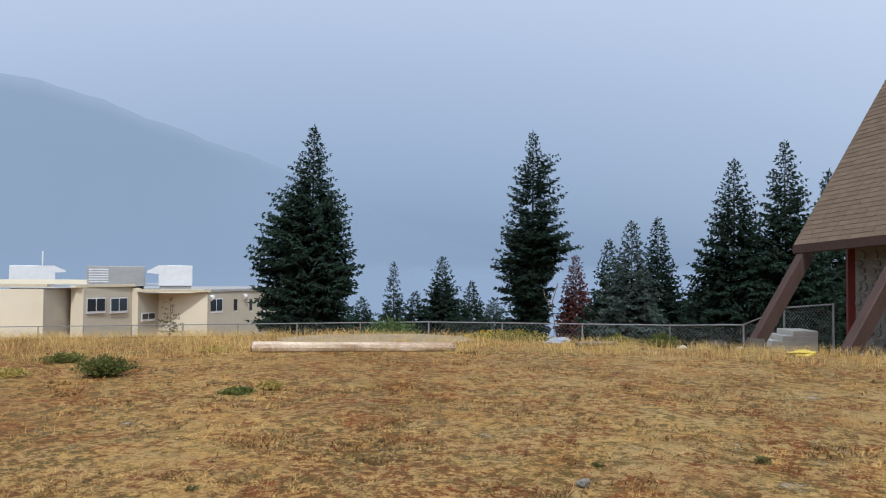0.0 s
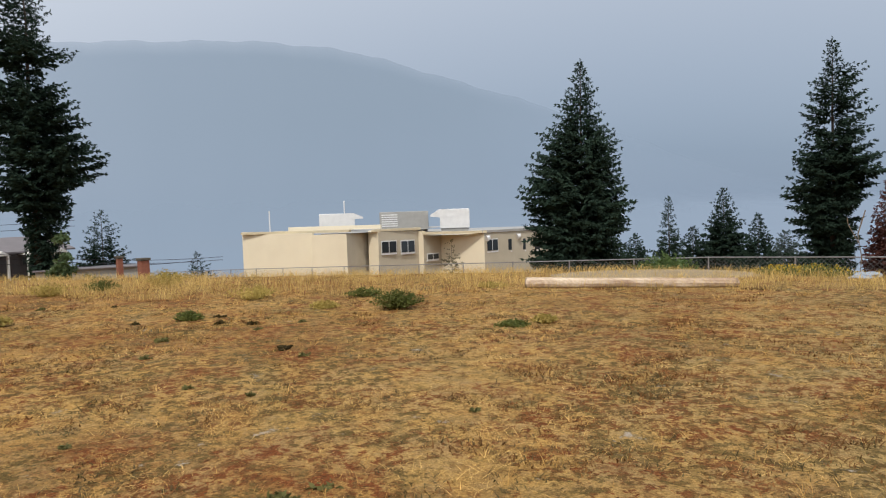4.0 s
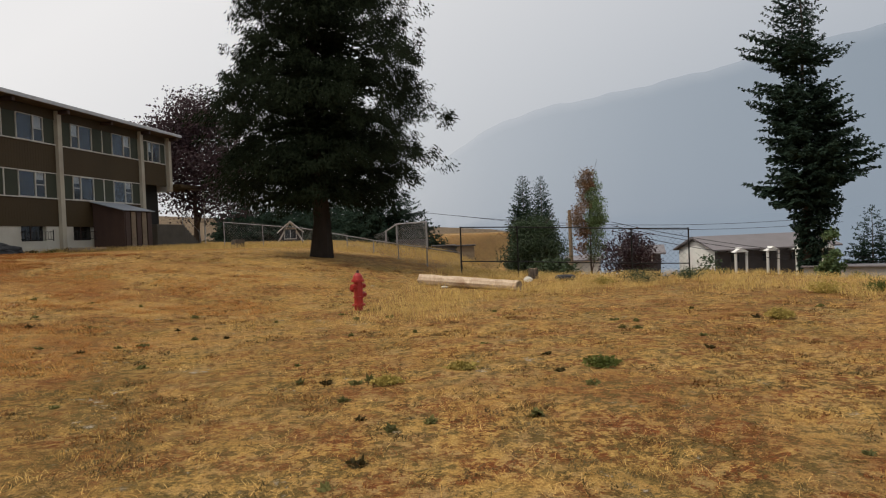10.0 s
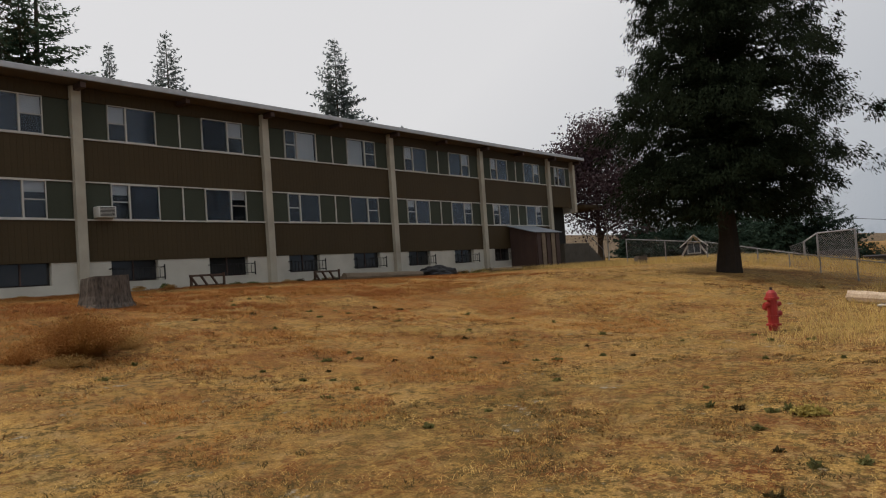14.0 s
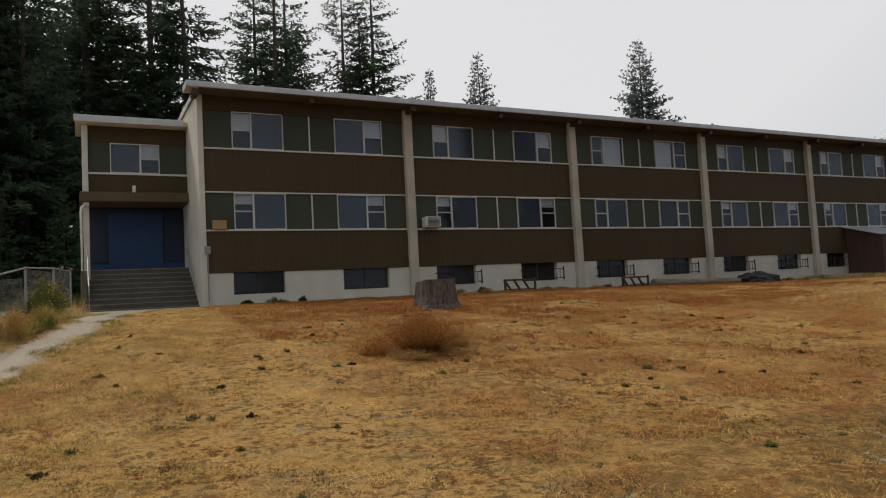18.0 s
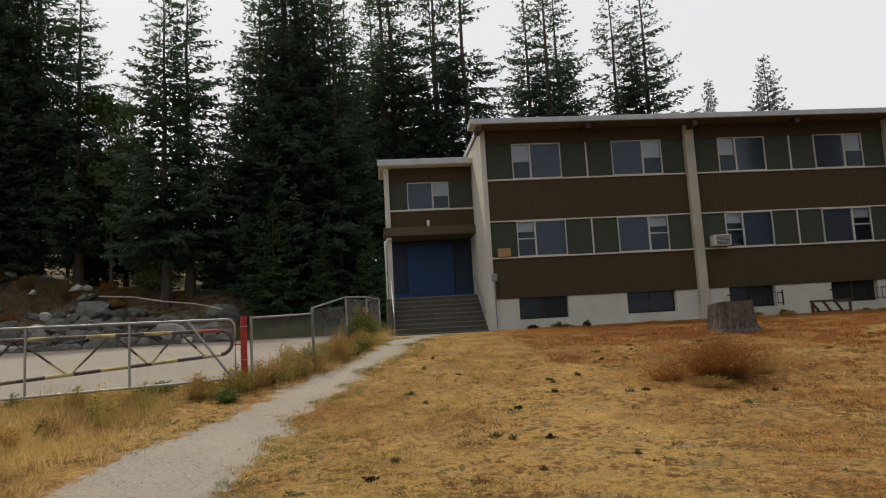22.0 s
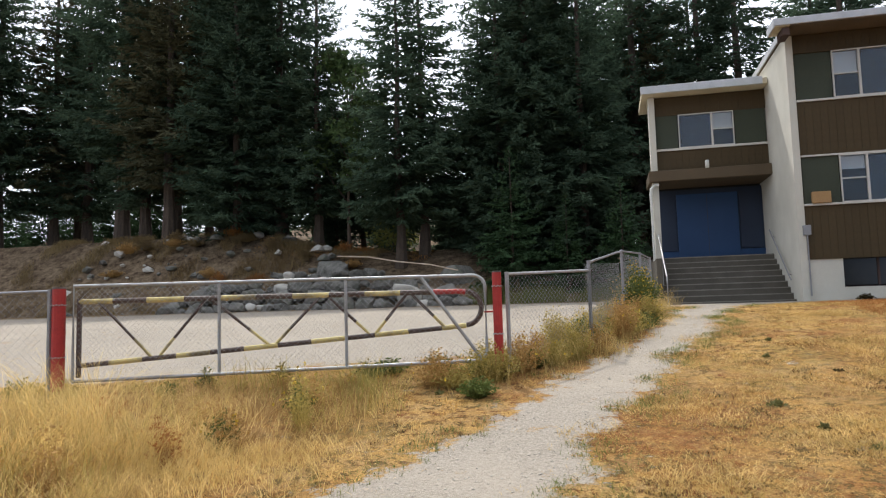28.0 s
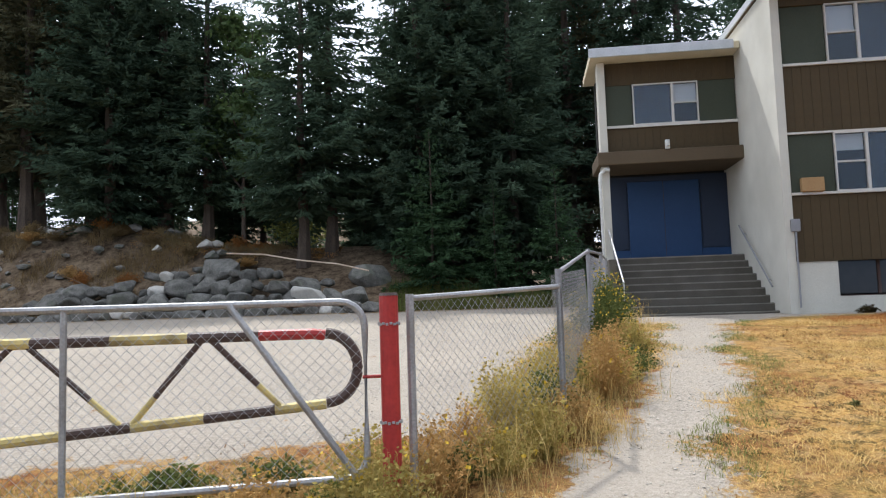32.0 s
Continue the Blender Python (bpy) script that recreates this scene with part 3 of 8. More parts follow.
def broadleaf_arrays(seed, H, R, low, count, size, lumps=22, top=1.0):
    """Leaf blades gathered in uneven lumps about the crown's shell, with gaps between."""
    rs = np.random.RandomState(seed)
    cz, hz = (low + H) / 2, (H - low) / 2
    C = []
    for i in range(lumps):
        u = rs.randn(3)
        u /= np.linalg.norm(u)
        rr = 0.35 + 0.55 * rs.rand()
        c = np.array([u[0] * R * rr, u[1] * R * rr, cz + u[2] * hz * rr])
        k = 1 - top * max(0, (c[2] - cz) / hz) ** 1.5 * 0.6
        c[:2] *= k
        q = np.clip(rs.randn(count // lumps, 3), -1.8, 1.8)
        q *= (R * (0.26 + 0.14 * rs.rand())) * np.array([1, 1, 0.75])
        C.append(c + q * 0.62)
    C = np.concatenate(C)
    n = len(C)
    D = rs.randn(n, 3) * np.array([1, 1, 0.6]) + np.array([0, 0, -0.3])
    D /= np.linalg.norm(D, axis=1, keepdims=True)
    L = size * (0.6 + 0.8 * rs.rand(n, 1))
    v = quad_leaves(C, D, L * 0.36, L, rs.randn(n, 3))
    return v, np.arange(len(v)).reshape(-1, 4)


def limbs_bm(H, R, r, seed, n=9, low=0.25):
    rs = random.Random(seed)
    bm = trunk_bm(H * 0.85, r, seed=seed)
    for i in range(n):
        s = low + (0.8 - low) * i / n
        a = i * 2.4 + rs.random()
        p = Vector((0, 0, H * s))
        e = p + Vector((math.cos(a) * R * 0.75, math.sin(a) * R * 0.75, H * 0.22))
        m = (p + e) / 2 + Vector((0, 0, -H * 0.03))
        add_tube(bm, p, m, r * 0.45 * (1 - s * 0.6), r * 0.3 * (1 - s * 0.6), 6)
        add_tube(bm, m, e, r * 0.3 * (1 - s * 0.6), r * 0.08, 6)
    return bm


def broadleaf(name, label, x, y, H, R, seed, leaves, low=1.5, count=5000, size=0.2, trunk_r=0.12, z=None, category="tree", group="", turned="", **kw):
    t = thing(name, x, y, float(ground_z(x, y)) - 0.05 if z is None else z, 0, label, category, group)
    part("trunk", limbs_bm(H, R, trunk_r, seed, low=max(0.12, low / H)), M["bark"], t)
    v, f = broadleaf_arrays(seed, H, R, low, count, size, **kw)
    if turned:
        # the south side turns first
        q = v.reshape(-1, 4, 3)
        cut = q[:, 0, 1] + 0.5 * np.array([noise.noise(Vector(p) * 1.1) for p in q[:, 0]]) < -0.12 * R + 0.25 * R * (q[:, 0, 2] / H > 0.75)
        for nm, w, lv in (("green_crown", q[~cut], leaves), ("red_crown", q[cut], turned)):
            np_mesh(nm, w.reshape(-1, 3), np.arange(len(w) * 4).reshape(-1, 4), M[lv], t)
    else:
        np_mesh("crown", v, f, M[leaves], t)
    return t


M["leaf_green"] = mat("green_leaves", (0.1, 0.15, 0.045), (0.06, 0.1, 0.03), 0.6, 1, 0, 6, per=0.4, transl=0.3)
M["leaf_dark"] = mat("dark_green_leaves", (0.05, 0.08, 0.036), (0.03, 0.052, 0.025), 0.6, 1, 0, 6, per=0.4, transl=0.2)
M["leaf_plum"] = mat("dark_plum_leaves", (0.05, 0.025, 0.03), (0.03, 0.016, 0.02), 0.6, 1, 0, 6, per=0.4, transl=0.2)
M["leaf_turn"] = mat("red_turning_leaves", (0.21, 0.09, 0.05), (0.14, 0.11, 0.055), 0.6, 0.5, 0, 0.9, per=0.3, transl=0.3)
M["leaf_maple"] = mat("fresh_maple_leaves", (0.12, 0.17, 0.07), (0.075, 0.12, 0.05), 0.6, 0.5, 0, 0.9, per=0.3, transl=0.35)
M["leaf_yellow"] = mat("yellow_green_leaves", (0.2, 0.2, 0.05), (0.12, 0.15, 0.04), 0.6, 1, 0, 6, per=0.4, transl=0.3)


def place_polar(az, d, ztop, zbase=None):
    x, y = polar(az, d)
    zb = float(ground_z(x, y)) if zbase is None else zbase
    return x, y, zb, 1.5 + ztop * d - zb


# beyond the north fence
SPRUCE = ((0.0, 3.6, 2.9), (0.6, 3.8, 3.0), (2.0, 3.5, 2.5), (3.9, 3.8, 3.0), (5.6, 3.8, 3.1), (6.8, 3.6, 2.5), (8.5, 2.5, 2.4), (9.2, 2.2, 1.8), (10.4, 1.6, 1.2), (11.7, 0.95, 1.1), (12.7, 0.5, 0.5), (13.7, 0.1, 0.1))
x, y, zb, h = place_polar(30.1, 46, 0.197)
conifer("spruce_tree", "tall dense dark green spruce beyond the fence", x, y, h, 3.7, 11, turn=0, facing=30, base=0.02, whorl=0.34, per=15, droop=0.24, rag=0.16, size=0.36, thick=1.4, wild=0.06, outline=[(q * h / 13.7, l * 0.88, r * 0.88) for q, l, r in SPRUCE], fill=0.25)
FIR = ((0.0, 2.9, 1.6), (1.0, 2.6, 1.4), (2.4, 2.3, 1.3), (4.0, 2.6, 1.5), (5.2, 2.7, 2.0), (6.3, 2.7, 2.7), (7.3, 2.4, 3.4), (8.4, 2.0, 1.8), (9.7, 2.1, 2.6), (10.8, 1.7, 1.9), (11.7, 1.3, 1.7), (12.5, 0.9, 1.9), (13.2, 0.7, 0.7), (14.2, 0.45, 0.4), (15.0, 0.1, 0.1))
x, y, zb, h = place_polar(12.6, 52, 0.193)
conifer("fir_tree", "tall ragged dark fir with open gaps beyond the fence", x, y, h, 3.4, 12, turn=0, facing=13, base=0.03, whorl=0.4, per=17, droop=0.2, gap=0.2, rag=0.24, size=0.36, thick=1.3, wild=0.1, outline=[(q * h / 15.0, l * 0.9, r * 0.9) for q, l, r in FIR], fill=0.3)
for az_, d_, t_, r_, s_, nd, lb in (
        (23.7, 60, 0.009, 1.2, 13, "needles", "thin half-bare dark fir beyond the fence"),
        (19.8, 62, 0.0176, 2.5, 14, "needles", "small dark fir beyond the fence"),
        (17.45, 60, -0.0175, 1.7, 15, "needles", "small dark fir beyond the fence"),
        (22.0, 62, -0.0327, 1.9, 16, "needles", "small dark fir beyond the fence"),
        (9.25, 54, 0.02, 1.6, 17, "needles_dead", "dead conifer with rust red needles"),
        (6.65, 50, 0.042, 2.0, 18, "needles", "dark fir beyond the fence"),
        (4.95, 46, 0.0673, 2.3, 19, "needles_blue", "pale blue grey spruce beyond the fence"),
        (3.05, 50, 0.0708, 2.2, 20, "needles", "dark fir beyond the fence"),
        (-2.35, 44, 0.1465, 3.0, 21, "needles", "tall dark fir beside the chapel"),
        (-5.85, 45, 0.1653, 3.2, 22, "needles", "tall dark fir beside the chapel"),
        (-8.6, 50, 0.1267, 2.6, 23, "needles", "dark fir behind the chapel"),
        (-12.4, 52, 0.15, 3.0, 29, "needles", "dark fir behind the chapel"),
        (15.7, 64, -0.04, 2.0, 24, "needles_blue", "small pale blue grey spruce"),
        (26.2, 66, -0.04, 2.0, 25, "needles", "small dark fir beyond the fence"),
        (27.5, 70, -0.047, 2.2, 26, "needles", "small dark fir beyond the fence"),
        (0.5, 56, -0.015, 2.0, 27, "needles", "small dark fir beyond the fence")):
    x, y, zb, h = place_polar(az_, d_, t_)
    conifer("fir_tree", lb, x, y, h, r_, s_, nd, base=0.05, whorl=0.38, per=14, droop=0.24, taper=0.9, gap=0.04 if s_ != 13 else 0.45, rag=0.22, size=0.34, thick=1.45 if s_ != 13 else 1.0)
# west side
DOUGLAS = ((0.0, 0.5, 0.8), (1.9, 0.7, 1.3), (4.0, 1.1, 2.1), (4.7, 2.6, 2.1), (5.3, 3.6, 2.0), (5.9, 2.4, 3.6), (6.6, 2.2, 4.5), (7.7, 2.4, 3.5), (8.8, 2.8, 3.1), (9.8, 3.1, 2.9), (10.5, 3.4, 2.5), (11.0, 4.2, 2.4), (11.7, 3.8, 2.1), (12.2, 1.3, 0.6), (12.7, 1.6, 1.2), (13.2, 3.9, 3.1), (13.7, 3.2, 2.6), (14.5, 3.8, 1.1), (15.0, 2.6, 0.9), (15.7, 2.2, 1.3), (16.6, 2.2, 1.4), (17.5, 1.6, 1.0), (18.6, 0.9, 0.7), (19.6, 0.1, 0.1))
x, y, zb, h = place_polar(70.3, 52, 0.285)
conifer("douglas_fir", "tall lopsided dark fir with open crown beyond the fence", x, y, 19.6 - 1.9 - zb, 2.2, 31, turn=0, facing=70, base=0.06, whorl=0.4, per=14, droop=0.14, gap=0.26, rag=0.16, size=0.36, thick=1.5, wild=0.07, trunk_r=0.36, outline=[(max(0.0, q - 1.9 - zb), l * 0.96, r * 0.96) for q, l, r in DOUGLAS], fill=0.3)
x, y, zb, h = place_polar(66.3, 60, 0.014)
conifer("fir_tree", "small dark fir beyond the fence", x, y, h, 2.9, 32, base=0.05, whorl=0.4, per=9, taper=0.75, rag=0.35, size=0.36)
x, y, zb, h = place_polar(59.9, 75, -0.044)
conifer("fir_tree", "small dark fir in front of the school", x, y, h, 2.3, 33, base=0.05, whorl=0.4, per=9, taper=0.7, rag=0.35, size=0.36)
for az_, t_, r_, s_ in ((103.4, 0.07, 3.0, 38), (101.6, 0.085, 3.0, 44), (100.2, 0.06, 2.6, 39), (98.9, 0.03, 2.2, 43), (97.6, 0.0, 1.8, 40), (96.3, -0.018, 1.5, 45)):
    x, y, zb, h = place_polar(az_, 60, t_)
    conifer("fir_tree", "dark fir behind the backstop fence", x, y, h, r_, s_, base=0.03, whorl=0.45, per=10, taper=0.7, rag=0.35, size=0.36)
for az_, t_, r_, s_ in ((90.75, 0.078, 1.7, 34), (89.3, 0.076, 1.3, 46)):
    x, y, zb, h = place_polar(az_, 62, t_)
    conifer("spruce_tree", "dark spruce rising behind a broad green tree", x, y, h, r_, s_, base=0.05, whorl=0.3, per=16, taper=0.5, rag=0.3, size=0.24, thick=1.3)
x, y, zb, h = place_polar(90.2, 55, 0.03)
broadleaf("maple_tree", "broad rounded dark green tree", x, y, h, 2.6, 35, "leaf_dark", low=0.2, count=46000, size=0.12, lumps=80, trunk_r=0.2, top=0.7)
x, y, zb, h = place_polar(85.7, 42, 0.104)
broadleaf("young_maple", "young maple turning red among green leaves", x, y, h, 1.1, 36, "leaf_maple", low=1.0, count=13000, size=0.09, trunk_r=0.08, top=1.65, lumps=90, turned="leaf_turn")
x, y, zb, h = place_polar(82.8, 45, 0.0)
broadleaf("plum_tree", "small dark purple-leaved plum tree", x, y, h, 1.8, 37, "leaf_plum", low=0.5, count=7000, size=0.12, trunk_r=0.1, lumps=34)
# the big tree inside the field
BIG = polar(107.35, 28.8)
def cedar_arrays(seed, outline, facing, lumps, count, size):
    """Hanging sprays gathered in small ragged lumps over a broad uneven crown, with gaps between; outline as for conifer_arrays."""
    rs = np.random.RandomState(seed)
    hs, left, right = (np.array(q, float) for q in zip(*outline))
    C, D = [], []
    for i in range(lumps):
        z = hs[0] + (hs[-1] - hs[0]) * (1 - (1 - (i + rs.rand()) / lumps) ** 0.75)
        a = i * 2.39996 + rs.randn() * 0.3
        c = math.cos(a - radians(facing))
        R = float(np.interp(z, hs, right)) * (0.5 + 0.5 * c) + float(np.interp(z, hs, left)) * (0.5 - 0.5 * c)
        if noise.noise(Vector((math.cos(a) * 2.1, math.sin(a) * 2.1, z * 0.7 + 9))) < -0.1:
            continue
        R *= 0.96 + 0.3 * noise.noise(Vector((math.cos(a) * 1.9, math.sin(a) * 1.9, z * 0.8 + seed)))
        q = R * (0.6 + 0.36 * rs.rand() ** 0.6)
        s = 0.2 + 0.2 * rs.rand()
        o = np.array([math.cos(a), math.sin(a), 0])
        side = np.array([-math.sin(a), math.cos(a), 0])
        # a few fans along one drooping bough make a lump
        m = 6
        fx, fy, fz = rs.randn(m) * s * 1.5, rs.randn(m) * s * 1.3, rs.randn(m) * s * 0.55
        k = rs.randint(0, m, count)
        g = np.clip(rs.randn(count, 3), -1.6, 1.6) * s * 0.55
        u, v, w = fx[k] + g[:, 0], fy[k] + g[:, 1], fz[k] - 0.4 * fx[k] + g[:, 2] * 0.8 - 0.3 * np.abs(g[:, 0])
        C.append(o * q + np.array([0, 0, z]) + np.outer(u, o) + np.outer(v, side) + np.outer(w, [0, 0, 1.0]))
        D.append(np.tile(o * 0.6 + np.array([0, 0, -0.75]), (count, 1)) + rs.randn(count, 3) * 0.45)
    C, D = np.concatenate(C), np.concatenate(D)
    D /= np.linalg.norm(D, axis=1, keepdims=True)
    n = len(C)
    L = size * (0.6 + 0.8 * rs.rand(n, 1))
    v = quad_leaves(C, D, L * 0.13, L, rs.randn(n, 3))
    return v, np.arange(len(v)).reshape(-1, 4)


M["needles_cedar"] = mat("very_dark_cedar_sprays", (0.02, 0.029, 0.015), (0.009, 0.014, 0.0075), 0.85, 0.8, 0, 6, per=0.25, transl=0.08, spec=0.04)
CEDAR = ((2.2, 2.3, 2.6), (2.9, 3.3, 4.0), (3.8, 3.85, 4.6), (5.2, 3.8, 4.6), (6.6, 3.4, 4.55), (7.6, 2.9, 4.35), (8.8, 2.65, 3.7), (10.3, 2.55, 3.65), (12.0, 2.5, 3.05), (14.0, 1.75, 2.0), (16.0, 0.85, 0.9), (17.5, 0.1, 0.1))
cedar = conifer("cedar_tree", "massive dark cedar with a thick trunk on the lawn", *BIG, 17.5, 3.1, 41, "needles_cedar", turn=0, bark="bark_shaded", facing=107, base=0.15, whorl=0.5, per=22, droop=0.34, gap=0.08, rag=0.1, size=0.28, trunk_r=0.4, wild=0.15, thick=1.0, forks=2, outline=[(q, l * 0.62, r * 0.64) for q, l, r in CEDAR], fill=0.4)
np_mesh("foliage", *cedar_arrays(7, CEDAR, 107, 660, 360, 0.16), M["needles_cedar"], cedar)
far_fir = None
for i, (az_, d_, t_) in enumerate(((104.6, 84, 0.045), (106.2, 92, 0.05), (107.9, 80, 0.035), (109.4, 95, 0.055), (110.9, 86, 0.05), (112.4, 92, 0.06), (113.8, 84, 0.05), (105.4, 100, 0.06), (102.8, 96, 0.04), (108.6, 104, 0.06))):
    x, y, zb, h = place_polar(az_, d_, t_)
    if far_fir is None:
        far_h = h
        far_fir = conifer("far_fir", "dark fir far beyond the western fence", x, y, h, 3.2, 44, base=0.02, whorl=0.5, per=10, taper=0.6, rag=0.35, size=0.5, thick=1.4, group="firs beyond the western fence")
    else:
        s = h / far_h
        copy_thing(far_fir, pose(x, y, zb - 0.05, 0, 0, i * 77) @ Matrix.Diagonal((s, s, s, 1)))
x, y, zb, h = place_polar(116.5, 62, 0.2)
broadleaf("plum_tree", "large dark purple-leaved tree behind the dormitory", x, y, h, 5.6, 42, "leaf_plum", low=1.0, count=34000, size=0.2, trunk_r=0.3, lumps=44)


# ---------------------------------------------------------------- the dormitory
FY, EAST, WEST, PITCH = -26.45, -3.24, -49.0, 8.345
Z_GROUND, Z_SPAN1, Z_SILL1, Z_HEAD1, Z_SILL2, Z_HEAD2, Z_SOFFIT, Z_ROOF = 1.0, 2.82, 4.38, 5.72, 7.36, 8.72, 9.25, 9.49
# near-black colour that stands in for the shade of unlit rooms
M["unlit_room_shade"] = mat("unlit_room_shade", (0.03, 0.028, 0.025), (0.02, 0.02, 0.018), 0.95, 1, 0, 10)
M["blind"] = mat("white_blind", (0.75, 0.75, 0.73), (0.65, 0.65, 0.63), 0.8, 2, 0, 20)


def glass_material(name, tint, rough=0.03, dust_sky_amount=0.11):
    m = bpy.data.materials.new(name)
    m.use_nodes = True
    n, link = m.node_tree.nodes, m.node_tree.links.new
    b = n["Principled BSDF"]
    # blue-grey film: dirt on the glass, with the sky's reflection put into its colour
    dust_sky, mix = n.new("ShaderNodeBsdfDiffuse"), n.new("ShaderNodeMixShader")
    dust_sky.inputs[0].default_value, mix.inputs[0].default_value = (0.2, 0.25, 0.33, 1), dust_sky_amount
    link(b.outputs[0], mix.inputs[1])
    link(dust_sky.outputs[0], mix.inputs[2])
    link(mix.outputs[0], n["Material Output"].inputs[0])
    b.inputs["Base Color"].default_value = (*tint, 1)
    b.inputs["Roughness"].default_value, b.inputs["Transmission Weight"].default_value, b.inputs["IOR"].default_value = rough, 1.0, 1.45
    return m


M["glass"] = glass_material("window_glass", (0.85, 0.9, 0.95))
M["glass_clear"] = glass_material("clear_window_glass", (0.8, 0.83, 0.86), dust_sky_amount=0.02)
dorm = thing("dormitory_building", 0, FY, 0, 0, "long two-storey brown panelled dormitory with cream concrete pillars", "building")


def dpart(name, bm, material, parent=None, label=""):
    """A piece of the dormitory, its places given in the world."""
    bmesh.ops.translate(bm, verts=bm.verts, vec=(0, -FY, 0))
    return part(name, bm, M[material], parent or dorm, label)


def siding(x0, x1, z0, z1, y, step=0.2):
    """Upright boards with open joints."""
    bm = box(x0, x1, y - 0.05, y - 0.012, z0, z1)
    n = max(1, round((x1 - x0) / step))
    w = (x1 - x0) / n
    for i in range(n):
        add_box(bm, x0 + i * w + 0.0025, x0 + (i + 1) * w - 0.0025, y - 0.016, y + 0.0, z0, z1)
    return bm


def board_wall(x0, x1, z0, z1, y, step=0.2):
    """Upright boards, each a piece of its own, on a dark backing."""
    back = dpart("siding", box(x0, x1, y - 0.05, y - 0.014, z0, z1), "brown")
    n = max(1, round((x1 - x0) / step))
    w = (x1 - x0) / n
    me = None
    for i in range(n):
        if me is None:
            ob = part("board", box(0.0025, w - 0.0025, -0.014, 0.0, 0, z1 - z0, 0.002), M["brown_board"], back)
            me = ob.data
        else:
            ob = new("board", me)
            ob.parent = back
        ob.location = (x0 + i * w, y - FY, z0)


M["brown_board"] = mat("brown_painted_board", (0.062, 0.042, 0.0175), (0.046, 0.031, 0.013), 0.75, 0.5, 0.15, 25, stretch=(1, 1, 0.3), per=0.08)
M["cellar_glass"] = mat("dark_cellar_glass", (0.028, 0.026, 0.024), (0.02, 0.02, 0.02), 0.12, 1, 0, 5, spec=0.5)


def dorm_window(x0, x1, z0, z1, y, sash=False, blind=0.0, curtain=False, clear=False):
    """One opening: frame, pane, and a blind or curtain behind it; the core's dark colour stands in for the room."""
    t = 0.03
    bm = box(x0, x0 + t, y - 0.06, y + 0.03, z0, z1)
    add_box(bm, x1 - t, x1, y - 0.06, y + 0.03, z0, z1)
    add_box(bm, x0 + t, x1 - t, y - 0.06, y + 0.03, z0, z0 + t)
    add_box(bm, x0 + t, x1 - t, y - 0.06, y + 0.03, z1 - t, z1)
    if sash:
        zm = (z0 + z1) / 2
        add_box(bm, x0 + t, x1 - t, y - 0.05, y + 0.02, zm - 0.02, zm + 0.02)
    w = dpart("window", bm, "trim")
    p = dpart("pane", box(x0 + t, x1 - t, y - 0.03, y - 0.022, z0 + t, z1 - t), "glass_clear" if sash or clear else "glass", w)
    p.visible_shadow = False
    if blind:
        dpart("blind", box(x0 + t, x1 - t, y - 0.12, y - 0.1, z1 - (z1 - z0) * blind, z1 - t), "blind", w, "lowered white blind")
    if curtain:
        dpart("curtain", box(x0 + t, x1 - t, y - 0.2, y - 0.17, z0 + t, z1 - t), "blind", w, "drawn pale curtain")
    return w


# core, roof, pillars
dpart("wall", box(WEST + 0.2, EAST - 0.52, FY - 12, FY - 0.9, Z_GROUND, Z_SOFFIT), "unlit_room_shade")
dpart("side_wall", box(EAST - 0.5, EAST - 0.31, FY - 12, FY + 0.05, Z_GROUND, Z_SOFFIT), "white_wall", label="tall cream painted end wall")
dpart("side_wall", box(WEST, WEST + 0.3, FY - 12, FY + 0.16, 5.4, Z_SOFFIT), "white_wall")
dpart("side_wall", box(WEST, WEST + 0.3, FY - 12, FY - 2.2, Z_GROUND, 5.398), "brown")
dpart("roof", box(EAST - 0.278, EAST + 0.12, FY + 0.06, FY + 0.85, Z_SOFFIT + 0.021, Z_ROOF - 0.041), "cream_trim")
dpart("roof", box(WEST - 0.3, EAST - 0.28, FY - 12.4, FY + 0.85, Z_SOFFIT + 0.02, Z_ROOF - 0.04), "soffit")
dpart("fascia", box(WEST - 0.32, EAST + 0.15, FY + 0.85, FY + 0.9, Z_SOFFIT + 0.04, Z_ROOF, 0.01), "roofing", label="grey metal roof edge")
dpart("fascia", box(EAST + 0.12, EAST + 0.15, FY + 0.02, FY + 0.85, Z_SOFFIT, Z_ROOF, 0.01), "roofing")
dpart("fascia", box(EAST - 0.28, EAST - 0.24, FY - 12.4, FY + 0.02, Z_SOFFIT + 0.04, Z_ROOF, 0.01), "roofing")
BAYS = [EAST - 0.18 - PITCH * k for k in range(6)]
for k, px in enumerate(BAYS + [WEST + 0.18]):
    if k:
        dpart("pillar", box(px - 0.18, px + 0.18, FY - 0.1, FY + 0.2, Z_GROUND if k < 6 else 5.4, Z_SOFFIT - 0.02, 0.015), "pillar")
    dpart("roof_beam", box(px - 0.1, px + 0.1, FY + 0.2, FY + 0.8, Z_SOFFIT - 0.22, Z_SOFFIT - 0.01, 0.01), "stain")
    if k < 5:
        dpart("roof_beam", box(px - PITCH / 2 - 0.1, px - PITCH / 2 + 0.1, FY + 0.02, FY + 0.75, Z_SOFFIT - 0.2, Z_SOFFIT - 0.01, 0.01), "stain")
PANELS = (("olive", 1.02), ("sash", 0.71), ("wide", 1.23), ("olive", 1.04), ("olive", 1.03), ("wide", 1.25), ("sash", 0.79), ("olive", 0.95))
